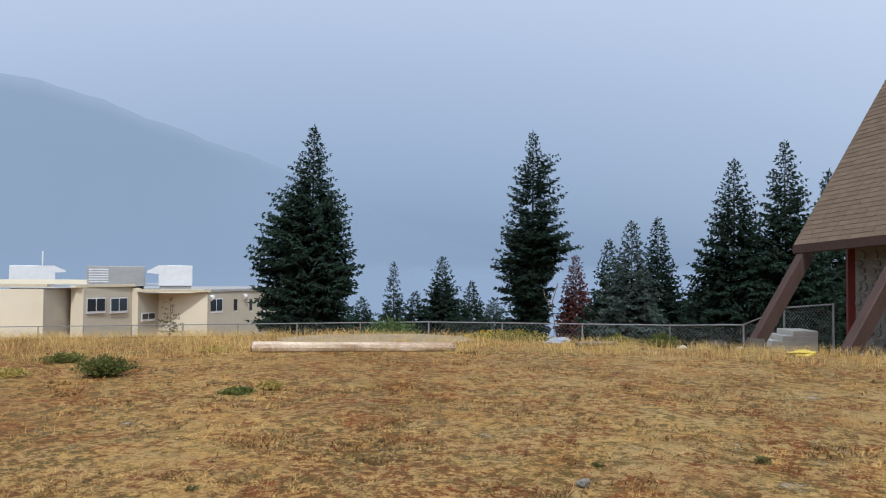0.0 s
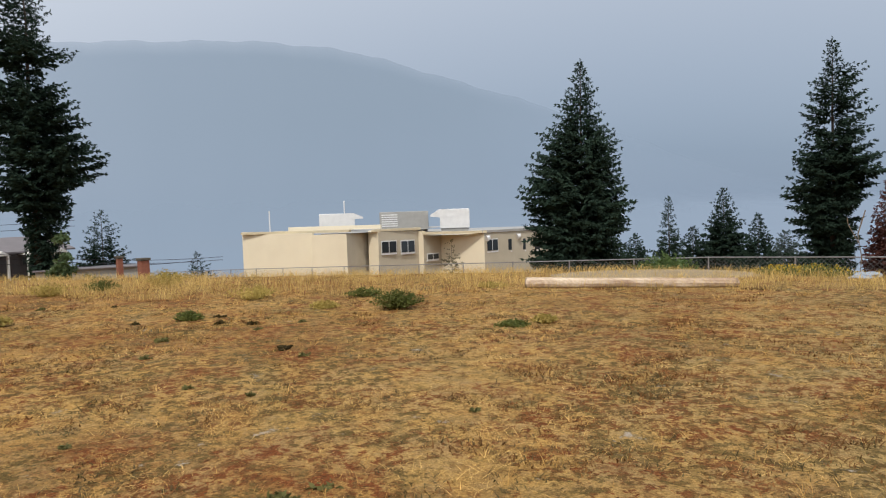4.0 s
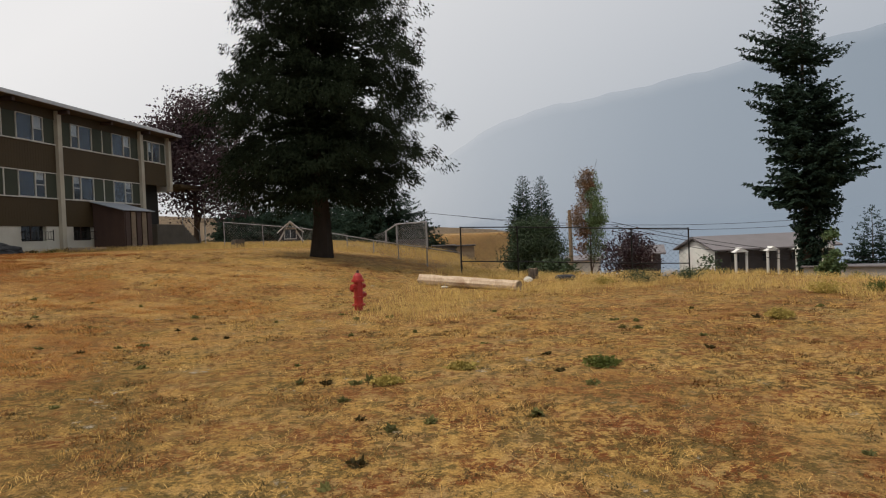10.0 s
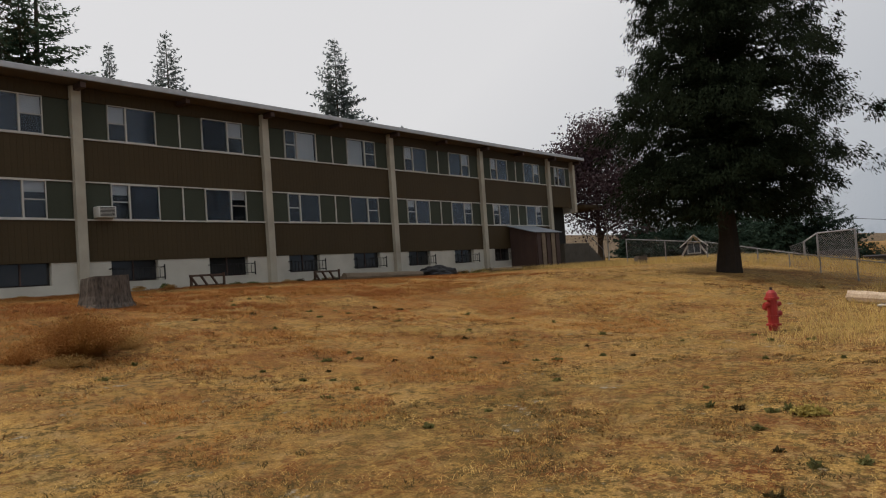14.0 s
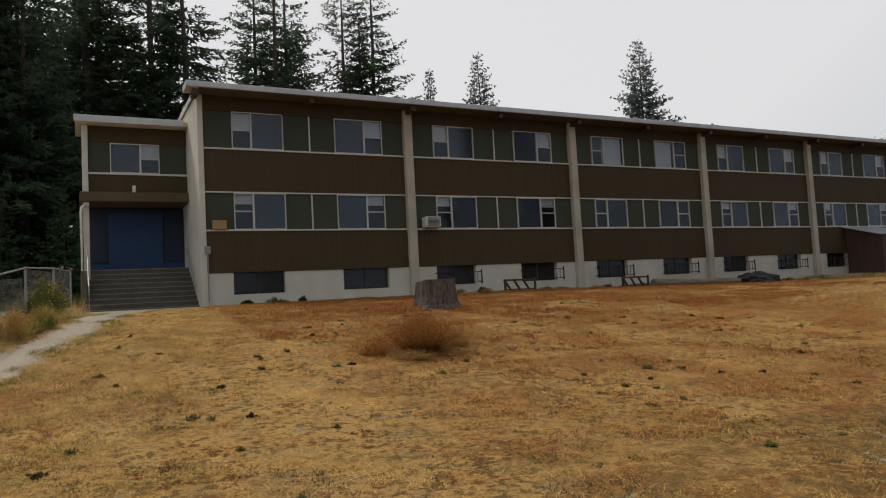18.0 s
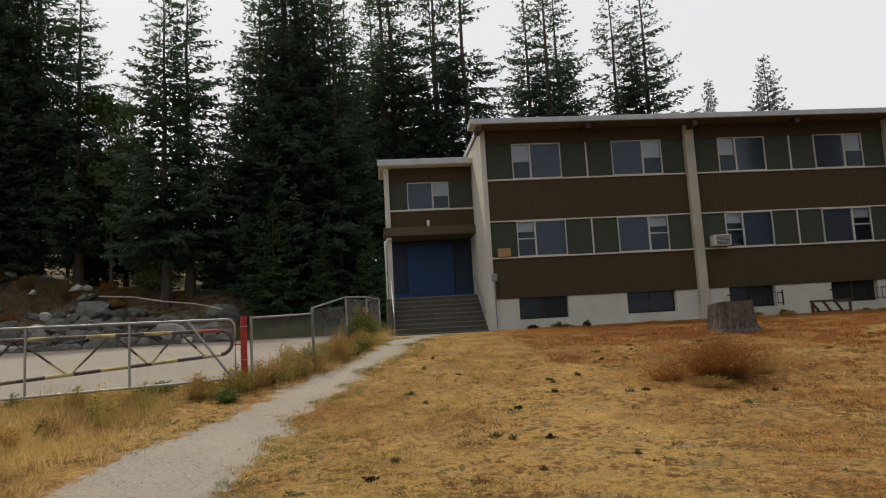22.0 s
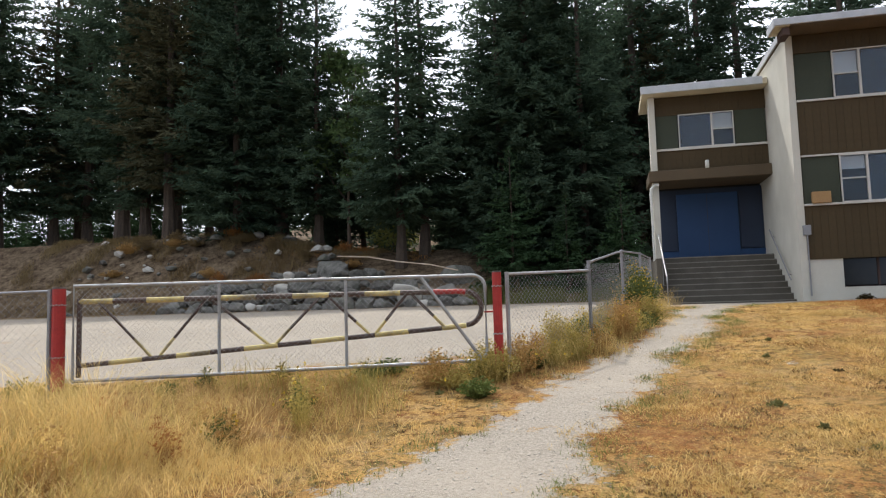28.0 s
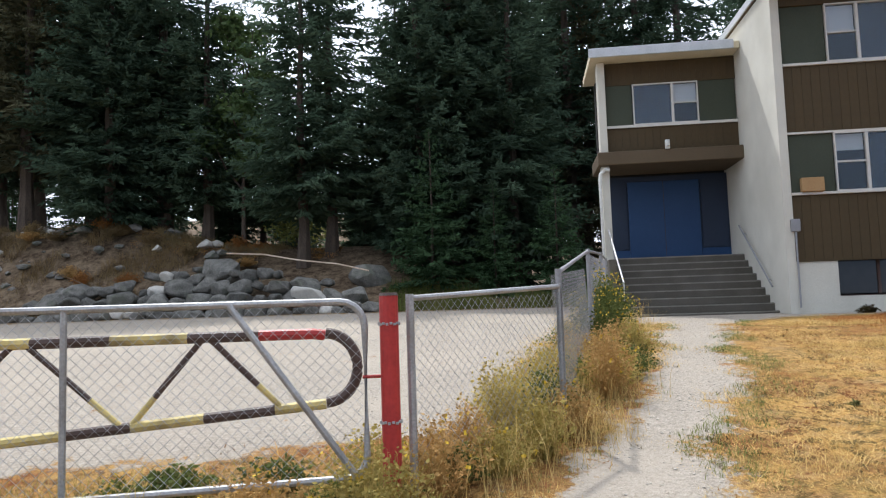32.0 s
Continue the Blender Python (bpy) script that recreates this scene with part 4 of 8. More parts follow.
for k in range(6):
    x1 = BAYS[k] - (0.18 if k else 0.33)
    x0 = (BAYS[k + 1] if k < 5 else WEST + 0.36) + 0.18
    last = k == 5
    rows_ = [(Z_SILL2, Z_HEAD2)] if last else [(Z_SILL1, Z_HEAD1), (Z_SILL2, Z_HEAD2)]
    for za, zc in ((Z_HEAD2 + 0.04, Z_SOFFIT), (Z_HEAD1 + 0.04, Z_SILL2 - 0.06), (Z_SPAN1, Z_SILL1 - 0.06)):
        if last and za == Z_SPAN1:
            continue
        if k < 2:
            board_wall(x0, x1, za, zc, FY)
        else:
            dpart("siding", siding(x0, x1, za, zc, FY), "brown")
    for r, (z0, z1) in enumerate(rows_):
        dpart("window_sill", box(x0, x1, FY - 0.08, FY + 0.05, z0 - 0.06, z0, 0.006), "trim")
        dpart("window_head", box(x0, x1, FY - 0.08, FY + 0.03, z1, z1 + 0.045), "trim" if r == 0 else "brown")
        x = x1
        use = PANELS if not last else PANELS[:3] + (("olive", 0.9),)
        sc = (x1 - x0) / sum(p[1] for p in use)
        for i, (kind, w) in enumerate(use):
            w *= sc
            if kind == "olive":
                dpart("panel", box(x - w + 0.025, x - 0.025, FY - 0.06, FY - 0.025, z0, z1), "olive")
                if i in (3, 4):
                    dpart("mullion", box(x - w - 0.025, x - w + 0.025, FY - 0.06, FY + 0.025, z0, z1), "trim") if i == 3 else None
            else:
                dorm_window(x - w, x, z0, z1, FY, sash=kind == "sash", blind=(0.5 if r == len(rows_) - 1 else 0.3) if kind == "sash" and k != 2 else 0.0, curtain=(k == 2 and r == 1 and kind == "wide"), clear=k == 2)
            x -= w
    # basement wall with two windows
    if not last:
        cut = [x1, x1 - 0.9, x1 - 2.77, x1 - 5.05, x1 - 6.97, x0]
        for a0, a1 in ((0, 1), (2, 3), (4, 5)):
            dpart("basement_wall", box(cut[a1], cut[a0], FY - 0.35, FY - 0.03, Z_GROUND, Z_SPAN1), "white_wall")
        for a0, a1 in ((1, 2), (3, 4)):
            dpart("basement_wall", box(cut[a1] + 0.001, cut[a0] - 0.001, FY - 0.35, FY - 0.033, Z_GROUND, 2.03), "white_wall")
        for a0, a1 in ((1, 2), (3, 4)):
            w = dpart("basement_window", box(cut[a1], cut[a0], FY - 0.3, FY - 0.25, 2.03, 2.08), "stain")
            dpart("pane", box(cut[a1], cut[a0], FY - 0.26, FY - 0.25, 2.05, Z_SPAN1), "cellar_glass", w)
            dpart("mullion", box((cut[a1] + cut[a0]) / 2 - 0.03, (cut[a1] + cut[a0]) / 2 + 0.03, FY - 0.3, FY - 0.22, 2.06, Z_SPAN1), "stain", w)

# entrance wing
WY, WE, WW = -29.3, 0.12, EAST - 0.31
dpart("wing_wall", box(WW, WE - 0.12, WY - 2.0, WY - 1.6, Z_GROUND, 8.6), "unlit_room_shade")
dpart("wing_roof", box(WW + 0.02, WE + 0.2, WY - 2.0, WY + 0.6, 8.62, 8.8), "cream_trim")
dpart("wing_fascia", box(WW + 0.17, WE + 0.25, WY + 0.6, WY + 0.65, 8.6, 8.85, 0.01), "roofing")
dpart("wing_pillar", box(WE - 0.2, WE, WY - 0.3, WY + 0.15, Z_GROUND, 8.6, 0.01), "white_wall")
board_wall(WW, WE - 0.2, 7.98, 8.6, WY)
board_wall(WW, WE - 0.2, 6.12, 6.78, WY)
dpart("window_sill", box(WW, WE - 0.2, WY - 0.08, WY + 0.05, 6.78, 6.85), "trim")
for a0, a1, kind in ((0.0, -0.82, "olive"), (-0.82, -1.87, "wide"), (-1.87, -2.55, "sash"), (-2.55, WW, "olive")):
    if kind == "olive":
        dpart("panel", box(a1 + 0.03, a0 - 0.03, WY - 0.06, WY - 0.02, 6.85, 7.98), "olive")
    else:
        dorm_window(a1, a0, 6.85, 7.98, WY, sash=kind == "sash", blind=0.5 if kind == "sash" else 0)
M["canopy_tan"] = mat("tan_brown_canopy", (0.1, 0.073, 0.042), (0.07, 0.05, 0.03), 0.8, 1.0, 0.1, 30)
dpart("canopy", box(WW, WE + 0.1, WY - 1.4, WY + 0.35, 5.72, 6.08, 0.02), "canopy_tan", label="brown boxed canopy over the entrance")
M["blue_panel"] = mat("dark_blue_panel", (0.022, 0.034, 0.062), (0.017, 0.026, 0.048), 0.6, 1, 0.05, 30)
dpart("porch_wall", box(WW, WE - 0.2, WY - 1.5, WY - 1.4, 3.2, 5.66), "blue_panel", label="dark blue entrance panels")
door = dpart("door", box(-2.75, -0.75, WY - 1.4, WY - 1.34, 3.25, 5.5, 0.01), "blue_door", label="wide blue double door")
dpart("door_gap", box(-1.755, -1.745, WY - 1.342, WY - 1.335, 3.26, 5.49), "stain", door)
M["nosing"] = mat("pale_worn_step_edge", (0.22, 0.205, 0.175), (0.13, 0.12, 0.1), 0.9, 4, 0.2, 40)
for i in range(9):
    dpart("step", box(WW, WE + 0.1, WY - 1.5, -27.1 - 0.3 * i, 1.0 if i == 0 else 1.55 + 0.187 * i, 1.55 + 0.187 * (i + 1), 0.012), "concrete", label="worn concrete entrance step")
    dpart("nosing", box(WW + 0.02, WE + 0.08, -27.15 - 0.3 * i, -27.096 - 0.3 * i, 1.55 + 0.187 * (i + 1) - 0.03, 1.55 + 0.187 * (i + 1) + 0.004), "nosing", label="paler worn step edge")
# ---------------------------------------------------------------- more of the dormitory
M["black_metal"] = mat("black_metal", (0.03, 0.03, 0.03), (0.02, 0.02, 0.02), 0.6, 3, 0.1, 30, metal=0.6)
M["shed_roof"] = mat("pale_blue_grey_sheet_metal", (0.36, 0.4, 0.45), (0.28, 0.31, 0.35), 0.5, 2, 0.1, 30, metal=0.3)
M["galv"] = mat("galvanised_pipe", (0.42, 0.42, 0.42), (0.26, 0.26, 0.26), 0.55, 5, 0.15, 60, metal=0.45, dirt=(0.16, 0.13, 0.11), dirt_amount=0.5)
M["old_galv"] = mat("weathered_galvanised_pipe", (0.3, 0.3, 0.31), (0.2, 0.2, 0.21), 0.6, 5, 0.1, 50, metal=0.4)
M["white_box"] = mat("off_white_enamel", (0.62, 0.62, 0.58), (0.5, 0.5, 0.46), 0.6, 4, 0.05, 30)
M["card"] = mat("cardboard", (0.35, 0.22, 0.1), (0.28, 0.17, 0.08), 0.9, 4, 0.1, 30)
M["tarp"] = mat("black_tarpaulin", (0.02, 0.021, 0.023), (0.012, 0.012, 0.014), 0.55, 4, 0.4, 15)
M["old_wood"] = mat("grey_weathered_wood", (0.26, 0.2, 0.14), (0.15, 0.115, 0.08), 0.9, 4, 0.5, 30, stretch=(0.3, 1, 1))
M["log_wood"] = mat("bleached_bare_log", (0.66, 0.55, 0.42), (0.36, 0.25, 0.17), 0.85, 4, 0.5, 30, stretch=(0.2, 1, 1), dirt=(0.2, 0.11, 0.06), dirt_amount=0.6)
M["stump_wood"] = mat("grey_stump_bark", (0.15, 0.122, 0.1), (0.035, 0.028, 0.023), 0.95, 9, 1.0, 30, stretch=(1, 1, 0.25))
M["red_paint"] = mat("red_paint", (0.38, 0.035, 0.03), (0.28, 0.025, 0.022), 0.5, 6, 0.1, 40, dirt=(0.16, 0.06, 0.05), dirt_amount=0.5)
M["yellow_paint"] = mat("chipped_yellow_paint", (0.62, 0.5, 0.19), (0.46, 0.36, 0.13), 0.6, 8, 0.1, 40, dirt=(0.1, 0.075, 0.05), dirt_amount=0.85)
M["brown_paint"] = mat("dark_brown_paint", (0.085, 0.055, 0.045), (0.06, 0.04, 0.033), 0.6, 6, 0.1, 40)

ac = thing("air_conditioner", -12.6, FY + 0.2, 4.41, 0, "white window air conditioner on a sill", "air conditioner")
part("case", box(-0.33, 0.33, -0.3, 0.2, 0, 0.42, 0.02), M["white_box"], ac)
bm = bmesh.new()
for i in range(7):
    add_box(bm, -0.27, 0.27, 0.2, 0.212, 0.05 + i * 0.05, 0.075 + i * 0.05)
part("grille", bm, M["black_metal"], ac, "dark slatted grille")
crate = thing("cardboard_box", -4.2, FY + 0.02, 4.385, 0, "brown cardboard box standing on a window sill", "box")
part("carton", box(-0.24, 0.24, -0.05, 0.1, 0, 0.32, 0.01), M["card"], crate)
meter = thing("meter_box", EAST - 0.52, FY + 0.03, 3.5, 0, "small grey metal meter box with a conduit", "meter box")
part("case", box(-0.1, 0.1, -0.02, 0.1, 0, 0.28, 0.01), M["old_galv"], meter)
part("conduit", tube((0, 0.06, -1.7), (0, 0.06, 0), 0.022), M["old_galv"], meter)
lamp = thing("wall_lamp", -1.6, WY + 0.35, 6.12, 0, "small white lamp over the entrance canopy", "lamp")
part("base", box(-0.06, 0.06, 0, 0.06, -0.05, 0.2, 0.01), M["white_box"], lamp)
part("shade", tube((0, 0.08, 0.02), (0, 0.08, 0.16), 0.06, 0.05), M["white_box"], lamp)
gutter = thing("downpipe", WE + 0.05, WY + 0.25, 0, 0, "white bent rainwater downpipe on a cream pillar", "downpipe")
bm = bmesh.new()
add_path(bm, [(-0.25, 0, 5.6), (-0.12, 0, 5.62), (0, 0, 5.5), (0.02, 0, 5.3), (0.02, 0, 1.4)], 0.05)
part("pipe", bm, M["white_box"], gutter)
rail = thing("stair_handrail", 0, 0, 0, 0, "grey metal pipe handrail beside the entrance steps", "handrail")
for xx in (WE - 0.1,):
    bm = bmesh.new()
    add_path(bm, [(xx, -26.7, 1.4), (xx, -26.7, 2.5), (xx, -29.4, 4.15), (xx, -30.4, 4.15)], 0.024)
    part("rail", bm, M["galv"], rail)
    part("post", tube((xx, -28.1, 2.0), (xx, -28.1, 3.36), 0.02), M["galv"], rail)
    part("post", tube((xx, -29.5, 2.9), (xx, -29.5, 4.15), 0.02), M["galv"], rail)
rail2 = thing("stair_handrail", 0, 0, 0, 0, "dark pipe handrail fixed to the cream end wall", "handrail")
part("rail", add_path(bmesh.new(), [(WW + 0.1, -27.2, 2.3), (WW + 0.1, -29.5, 4.0)], 0.022), M["old_galv"], rail2)
for yy, zz in ((-27.5, 2.5), (-29.2, 3.78)):
    part("bracket", tube((WW, yy, zz - 0.05), (WW + 0.1, yy, zz), 0.012), M["old_galv"], rail2)
dpart("stair_wall", box(WE - 0.05, WE + 0.12, WY - 1.5, -27.5, 1.2, 3.1, 0.01), "concrete")
# screens beside the blue door
for a0, a1 in ((-0.7, -0.1), (WW + 0.05, -2.8)):
    dpart("door_side_panel", box(a1 if a1 < a0 else a0, a0 if a1 < a0 else a1, WY - 1.4, WY - 1.36, 3.55, 5.45), "blue_panel", label="dark side light beside the blue door")
dpart("door_surround", box(WW, WE - 0.2, WY - 1.41, WY - 1.38, 3.22, 3.52), "blue_door")

# window guards on the basement
for k in range(1, 5):
    x1 = BAYS[k] - 0.18
    for a0, a1 in ((0.78, 2.85), (4.95, 7.1)):
        g = thing("window_guard", x1 - (a0 + a1) / 2, FY + 0.05, 2.0, 0, "black iron guard over a basement window", "window guard", "basement window guards")
        hw = (a1 - a0) / 2
        for sx in (-hw, hw):
            part("bracket", box(sx - 0.02, sx + 0.02, -0.02, 0.24, 0.1, 0.14), M["black_metal"], g)
            part("upright", box(sx - 0.02, sx + 0.02, 0.2, 0.24, 0.02, 0.62), M["black_metal"], g)
            part("bracket", box(sx - 0.02, sx + 0.02, -0.02, 0.24, 0.5, 0.54), M["black_metal"], g)
        for zz in (0.12, 0.52):
            part("bar", box(-hw, hw, 0.205, 0.225, zz - 0.012, zz + 0.012), M["black_metal"], g)
        for i in range(9):
            sx = -hw + 0.2 + i * (2 * hw - 0.4) / 8
            part("bar", box(sx - 0.008, sx + 0.008, 0.21, 0.225, 0.1, 0.54), M["black_metal"], g)

# shed against the wall
shed = thing("lean_to_shed", -41.1, -25.4, 1.4, 0, "dark brown lean-to shed with a pale metal roof", "shed")
for sx in (-1.5, 1.42):
    bm = bmesh.new()
    q = [bm.verts.new((x, y, z)) for x in (sx, sx + 0.08) for y, z in ((-0.98, -0.2), (1.0, -0.2), (1.0, 2.3), (-0.98, 2.85))]
    for f in ((0, 1, 2, 3), (7, 6, 5, 4), (0, 4, 5, 1), (1, 5, 6, 2), (2, 6, 7, 3), (3, 7, 4, 0)):
        bm.faces.new([q[i] for i in f])
    part("side", bm, M["stain"], shed)
for i in range(5):
    part("board", box(-1.48 + i * 0.6, -1.0 + i * 0.6, 1.003, 1.04, -0.2, 2.25, 0.008), M["old_wood"] if i % 2 else M["stain"], shed)
bm = box(-1.75, 1.75, -1.1, 1.1, -0.025, 0.025, 0.008)
bmesh.ops.rotate(bm, verts=bm.verts, matrix=Matrix.Rotation(radians(-15.3), 3, "X"))
bmesh.ops.translate(bm, verts=bm.verts, vec=(0, 0.08, 2.6))
part("roof", bm, M["shed_roof"], shed, "pale blue grey sheet metal roof")

# west porch and steps
porch = thing("entrance_porch", -50.6, -27.5, 1.5, 0, "small flat porch roof over concrete steps at the dormitory's end", "porch")
part("roof", box(-2.6, 1.5, -1.5, 1.8, 4.2, 4.45, 0.02), M["brown"], porch)
part("post", tube((-2.4, 1.6, -0.2), (-2.4, 1.6, 4.2), 0.06), M["trim"], porch)
part("landing", box(1.4, 5.2, -1.0, 1.9, -0.3, 1.5, 0.02), M["concrete"], porch)
for i in range(7):
    part("step", box(1.07 - 0.33 * i, 1.397 - 0.33 * i, -1.0, 1.9, -0.4, 1.3 - 0.19 * i, 0.01), M["concrete"], porch)
for yy in (-0.9, 1.8):
    part("handrail", add_path(bmesh.new(), [(1.5, yy, 1.4), (1.5, yy, 2.35), (-1.1, yy, 0.95), (-1.1, yy, -0.1)], 0.022), M["galv"], porch)

# clutter along the foundation
M["trestle_wood"] = mat("brown_weathered_timber", (0.1, 0.06, 0.042), (0.06, 0.037, 0.027), 0.9, 4, 0.4, 30)


def trestle(x, y, turn, label):
    t = thing("trestle", x, y, float(ground_z(x, y)), turn, label, "trestle", "wooden trestles")
    part("rail", box(-0.75, 0.75, -0.04, 0.04, 0.42, 0.5, 0.006), M["trestle_wood"], t)
    part("rail", box(-0.75, 0.75, -0.04, 0.04, 0.02, 0.1, 0.006), M["trestle_wood"], t)
    for i in range(4):
        bm = box(-0.03, 0.03, -0.045, 0.045, -0.28, 0.28)
        bmesh.ops.rotate(bm, verts=bm.verts, matrix=Matrix.Rotation(radians(35 if i else 0), 3, "Y"))
        bmesh.ops.translate(bm, verts=bm.verts, vec=(-0.7 + i * 0.45, 0.07, 0.26))
        part("brace", bm, M["trestle_wood"], t)
    part("post", box(0.68, 0.75, -0.05, 0.05, -0.05, 0.5), M["trestle_wood"], t)
    return t


trestle(-15.9, -25.0, 0, "low weathered wooden trestle on the gravel strip")
trestle(-22.2, -25.1, 0, "low weathered wooden trestle on the gravel strip")
def log(name, a, b, r, material, label, seed=0, ragged=0.0, category="log", n=10, rings=9):
    """A tapering log between two ends lying on the ground, with cut faces."""
    rs = random.Random(seed)
    a, b = Vector((a[0], a[1], 0)), Vector((b[0], b[1], 0))
    a.z, b.z = float(ground_z(a.x, a.y)) + r * 0.8, float(ground_z(b.x, b.y)) + r * 0.75
    t = thing(name, *((a + b) / 2), 0, label, category)
    q = (b - a).to_track_quat("Z", "Y")
    bm = bmesh.new()
    rr = []
    for i in range(rings):
        s = i / (rings - 1)
        c = a.lerp(b, s) - (a + b) / 2
        rr.append([bm.verts.new(c + q @ Vector((math.cos(k * math.tau / n) * r * (1 - 0.15 * s) * (1 + rs.uniform(-1, 1) * 0.07), math.sin(k * math.tau / n) * r * (1 - 0.15 * s) * (1 + rs.uniform(-1, 1) * 0.07), rs.uniform(-1, 1) * ragged * (i in (0, rings - 1))))) for k in range(n)])
    for p, o in zip(rr, rr[1:]):
        for k in range(n):
            bm.faces.new((p[k], p[(k + 1) % n], o[(k + 1) % n], o[k]))
    body = part("trunk", bm, material, t)
    for ring, nm in ((0, "cut_end"), (-1, "cut_end")):
        bm = bmesh.new()
        p0, p1 = (a, b) if ring == 0 else (b, a)
        d = (p0 - p1).normalized()
        add_tube(bm, (p0 - (a + b) / 2) - d * 0.02, (p0 - (a + b) / 2) + d * 0.012, r * (0.97 if ring == 0 else 0.83), None, n)
        part(nm, bm, M["old_wood"], t, "darker sawn end of the log")
    return t


log("log", (-22.9, -24.7), (-28.4, -24.7), 0.2, M["old_wood"], "long grey weathered log lying by the foundation", 3)
log("log", (-34.6, -24.6), (-37.0, -24.0), 0.14, M["old_wood"], "short weathered timber lying on gravel", 4)
tarp = thing("tarpaulin_roll", -30.1, -25.0, float(ground_z(-30.1, -25.0)), 0, "crumpled black tarpaulin heaped by the foundation", "tarpaulin")
bm = bmesh.new()
bmesh.ops.create_icosphere(bm, subdivisions=4, radius=1)
for v in bm.verts:
    k = 1 + 0.25 * noise.noise(v.co * 2.2) + 0.1 * noise.noise(v.co * 6)
    v.co = Vector((v.co.x * 1.6 * k, v.co.y * 0.5 * k, max(-0.02, v.co.z * 0.42 * k + 0.12)))
part("sheet", bm, M["tarp"], tarp)


def stump(x, y, r, h, label, seed=1):
    t = thing("tree_stump", x, y, float(ground_z(x, y)) - 0.06, 0, label, "stump")
    rs = random.Random(seed)
    bm = bmesh.new()
    n, rings = 18, []
    wob = [rs.uniform(-1, 1) for _ in range(n)]
    for i, (s, f) in enumerate(((0, 1.22), (0.15, 1.07), (0.4, 1.0), (0.75, 0.98), (1.0, 0.96))):
        rings.append([bm.verts.new((math.cos(k * math.tau / n) * r * f * (1 + 0.09 * wob[k] * (1.6 - s)), math.sin(k * math.tau / n) * r * f * (1 + 0.09 * wob[k] * (1.6 - s)), h * s + (0.03 * wob[(k * 5) % n] if s == 1 else 0))) for k in range(n)])
    for p, o in zip(rings, rings[1:]):
        for k in range(n):
            bm.faces.new((p[k], p[(k + 1) % n], o[(k + 1) % n], o[k]))
    part("bark", bm, M["stump_wood"], t)
    bm = bmesh.new()
    top = [bm.verts.new((math.cos(k * math.tau / n) * r * 0.92, math.sin(k * math.tau / n) * r * 0.92, h - 0.01 + 0.02 * wob[(k * 5) % n])) for k in range(n)]
    c = bm.verts.new((0, 0, h - 0.02))
    for k in range(n):
        bm.faces.new((c, top[k], top[(k + 1) % n]))
    part("sawn_top", bm, M["old_wood"], t, "grey sawn top")
    return t


stump(-8.6, -18.2, 0.56, 0.8, "large grey sawn tree stump in dry grass", 1)
stump(*polar(113.6, 42), 0.36, 0.5, "dark sawn tree stump near a chain-link fence", 2)
stump(*polar(90.4, 24.5), 0.17, 0.42, "small dark upright stump at the lawn's rim", 3)
log("log", polar(99.33, 22.3), polar(91.63, 19.9), 0.17, M["log_wood"], "bleached bare log lying on the lawn", 5, 0.05)
log("log", polar(34.4, 14.3), polar(18.8, 14.2), 0.11, M["log_wood"], "long bleached bare log lying at the field's rim", 6, 0.05)


def rock(name, x, y, sx, sy, sz, material, label, seed, sink=0.25, group="", z=None, sub=2):
    rs = random.Random(seed)
    bm = bmesh.new()
    bmesh.ops.create_icosphere(bm, subdivisions=sub, radius=1)
    o = Vector((rs.uniform(0, 50), rs.uniform(0, 50), 0))
    for v in bm.verts:
        k = 0.8 + 0.45 * noise.noise(v.co * 1.1 + o) + 0.14 * noise.noise(v.co * 3.3 + o)
        c = v.co * k
        c = Vector((round(c.x * 3.2) / 3.2 * 0.45 + c.x * 0.55, round(c.y * 3.2) / 3.2 * 0.45 + c.y * 0.55, round(c.z * 3.2) / 3.2 * 0.45 + c.z * 0.55))
        v.co = Vector((c.x * sx, c.y * sy, c.z * sz))
    ob = finish(name, bm, material)
    ob.matrix_basis = pose(x, y, (float(ground_z(x, y)) if z is None else z) + sz * (1 - 2 * sink) * 0.8, 0, 0, rs.uniform(0, 360))
    return tagged(ob, label, "rock", group)


def block(name, x, y, z, sx, sy, sz, material, label, seed, group=""):
    """An angular broken stone: the hull of points strewn over a boxy body."""
    rs = random.Random(seed)
    bm = bmesh.new()
    for k in range(20):
        d = Vector((rs.gauss(0, 1), rs.gauss(0, 1), rs.gauss(0, 1))).normalized()
        d *= rs.uniform(0.82, 1.0) / max(abs(d.x), abs(d.y), abs(d.z)) ** 0.55
        bm.verts.new((d.x * sx, d.y * sy, d.z * sz))
    bmesh.ops.convex_hull(bm, input=bm.verts)
    for v in [v for v in bm.verts if not v.link_faces]:
        bm.verts.remove(v)
    bmesh.ops.bevel(bm, geom=list(bm.edges), offset=0.03, segments=1, affect="EDGES")
    ob = finish(name, bm, material)
    ob.matrix_basis = pose(x, y, z, rs.uniform(-15, 15), rs.uniform(-15, 15), rs.uniform(-40, 40))
    return tagged(ob, label, "rock", group)


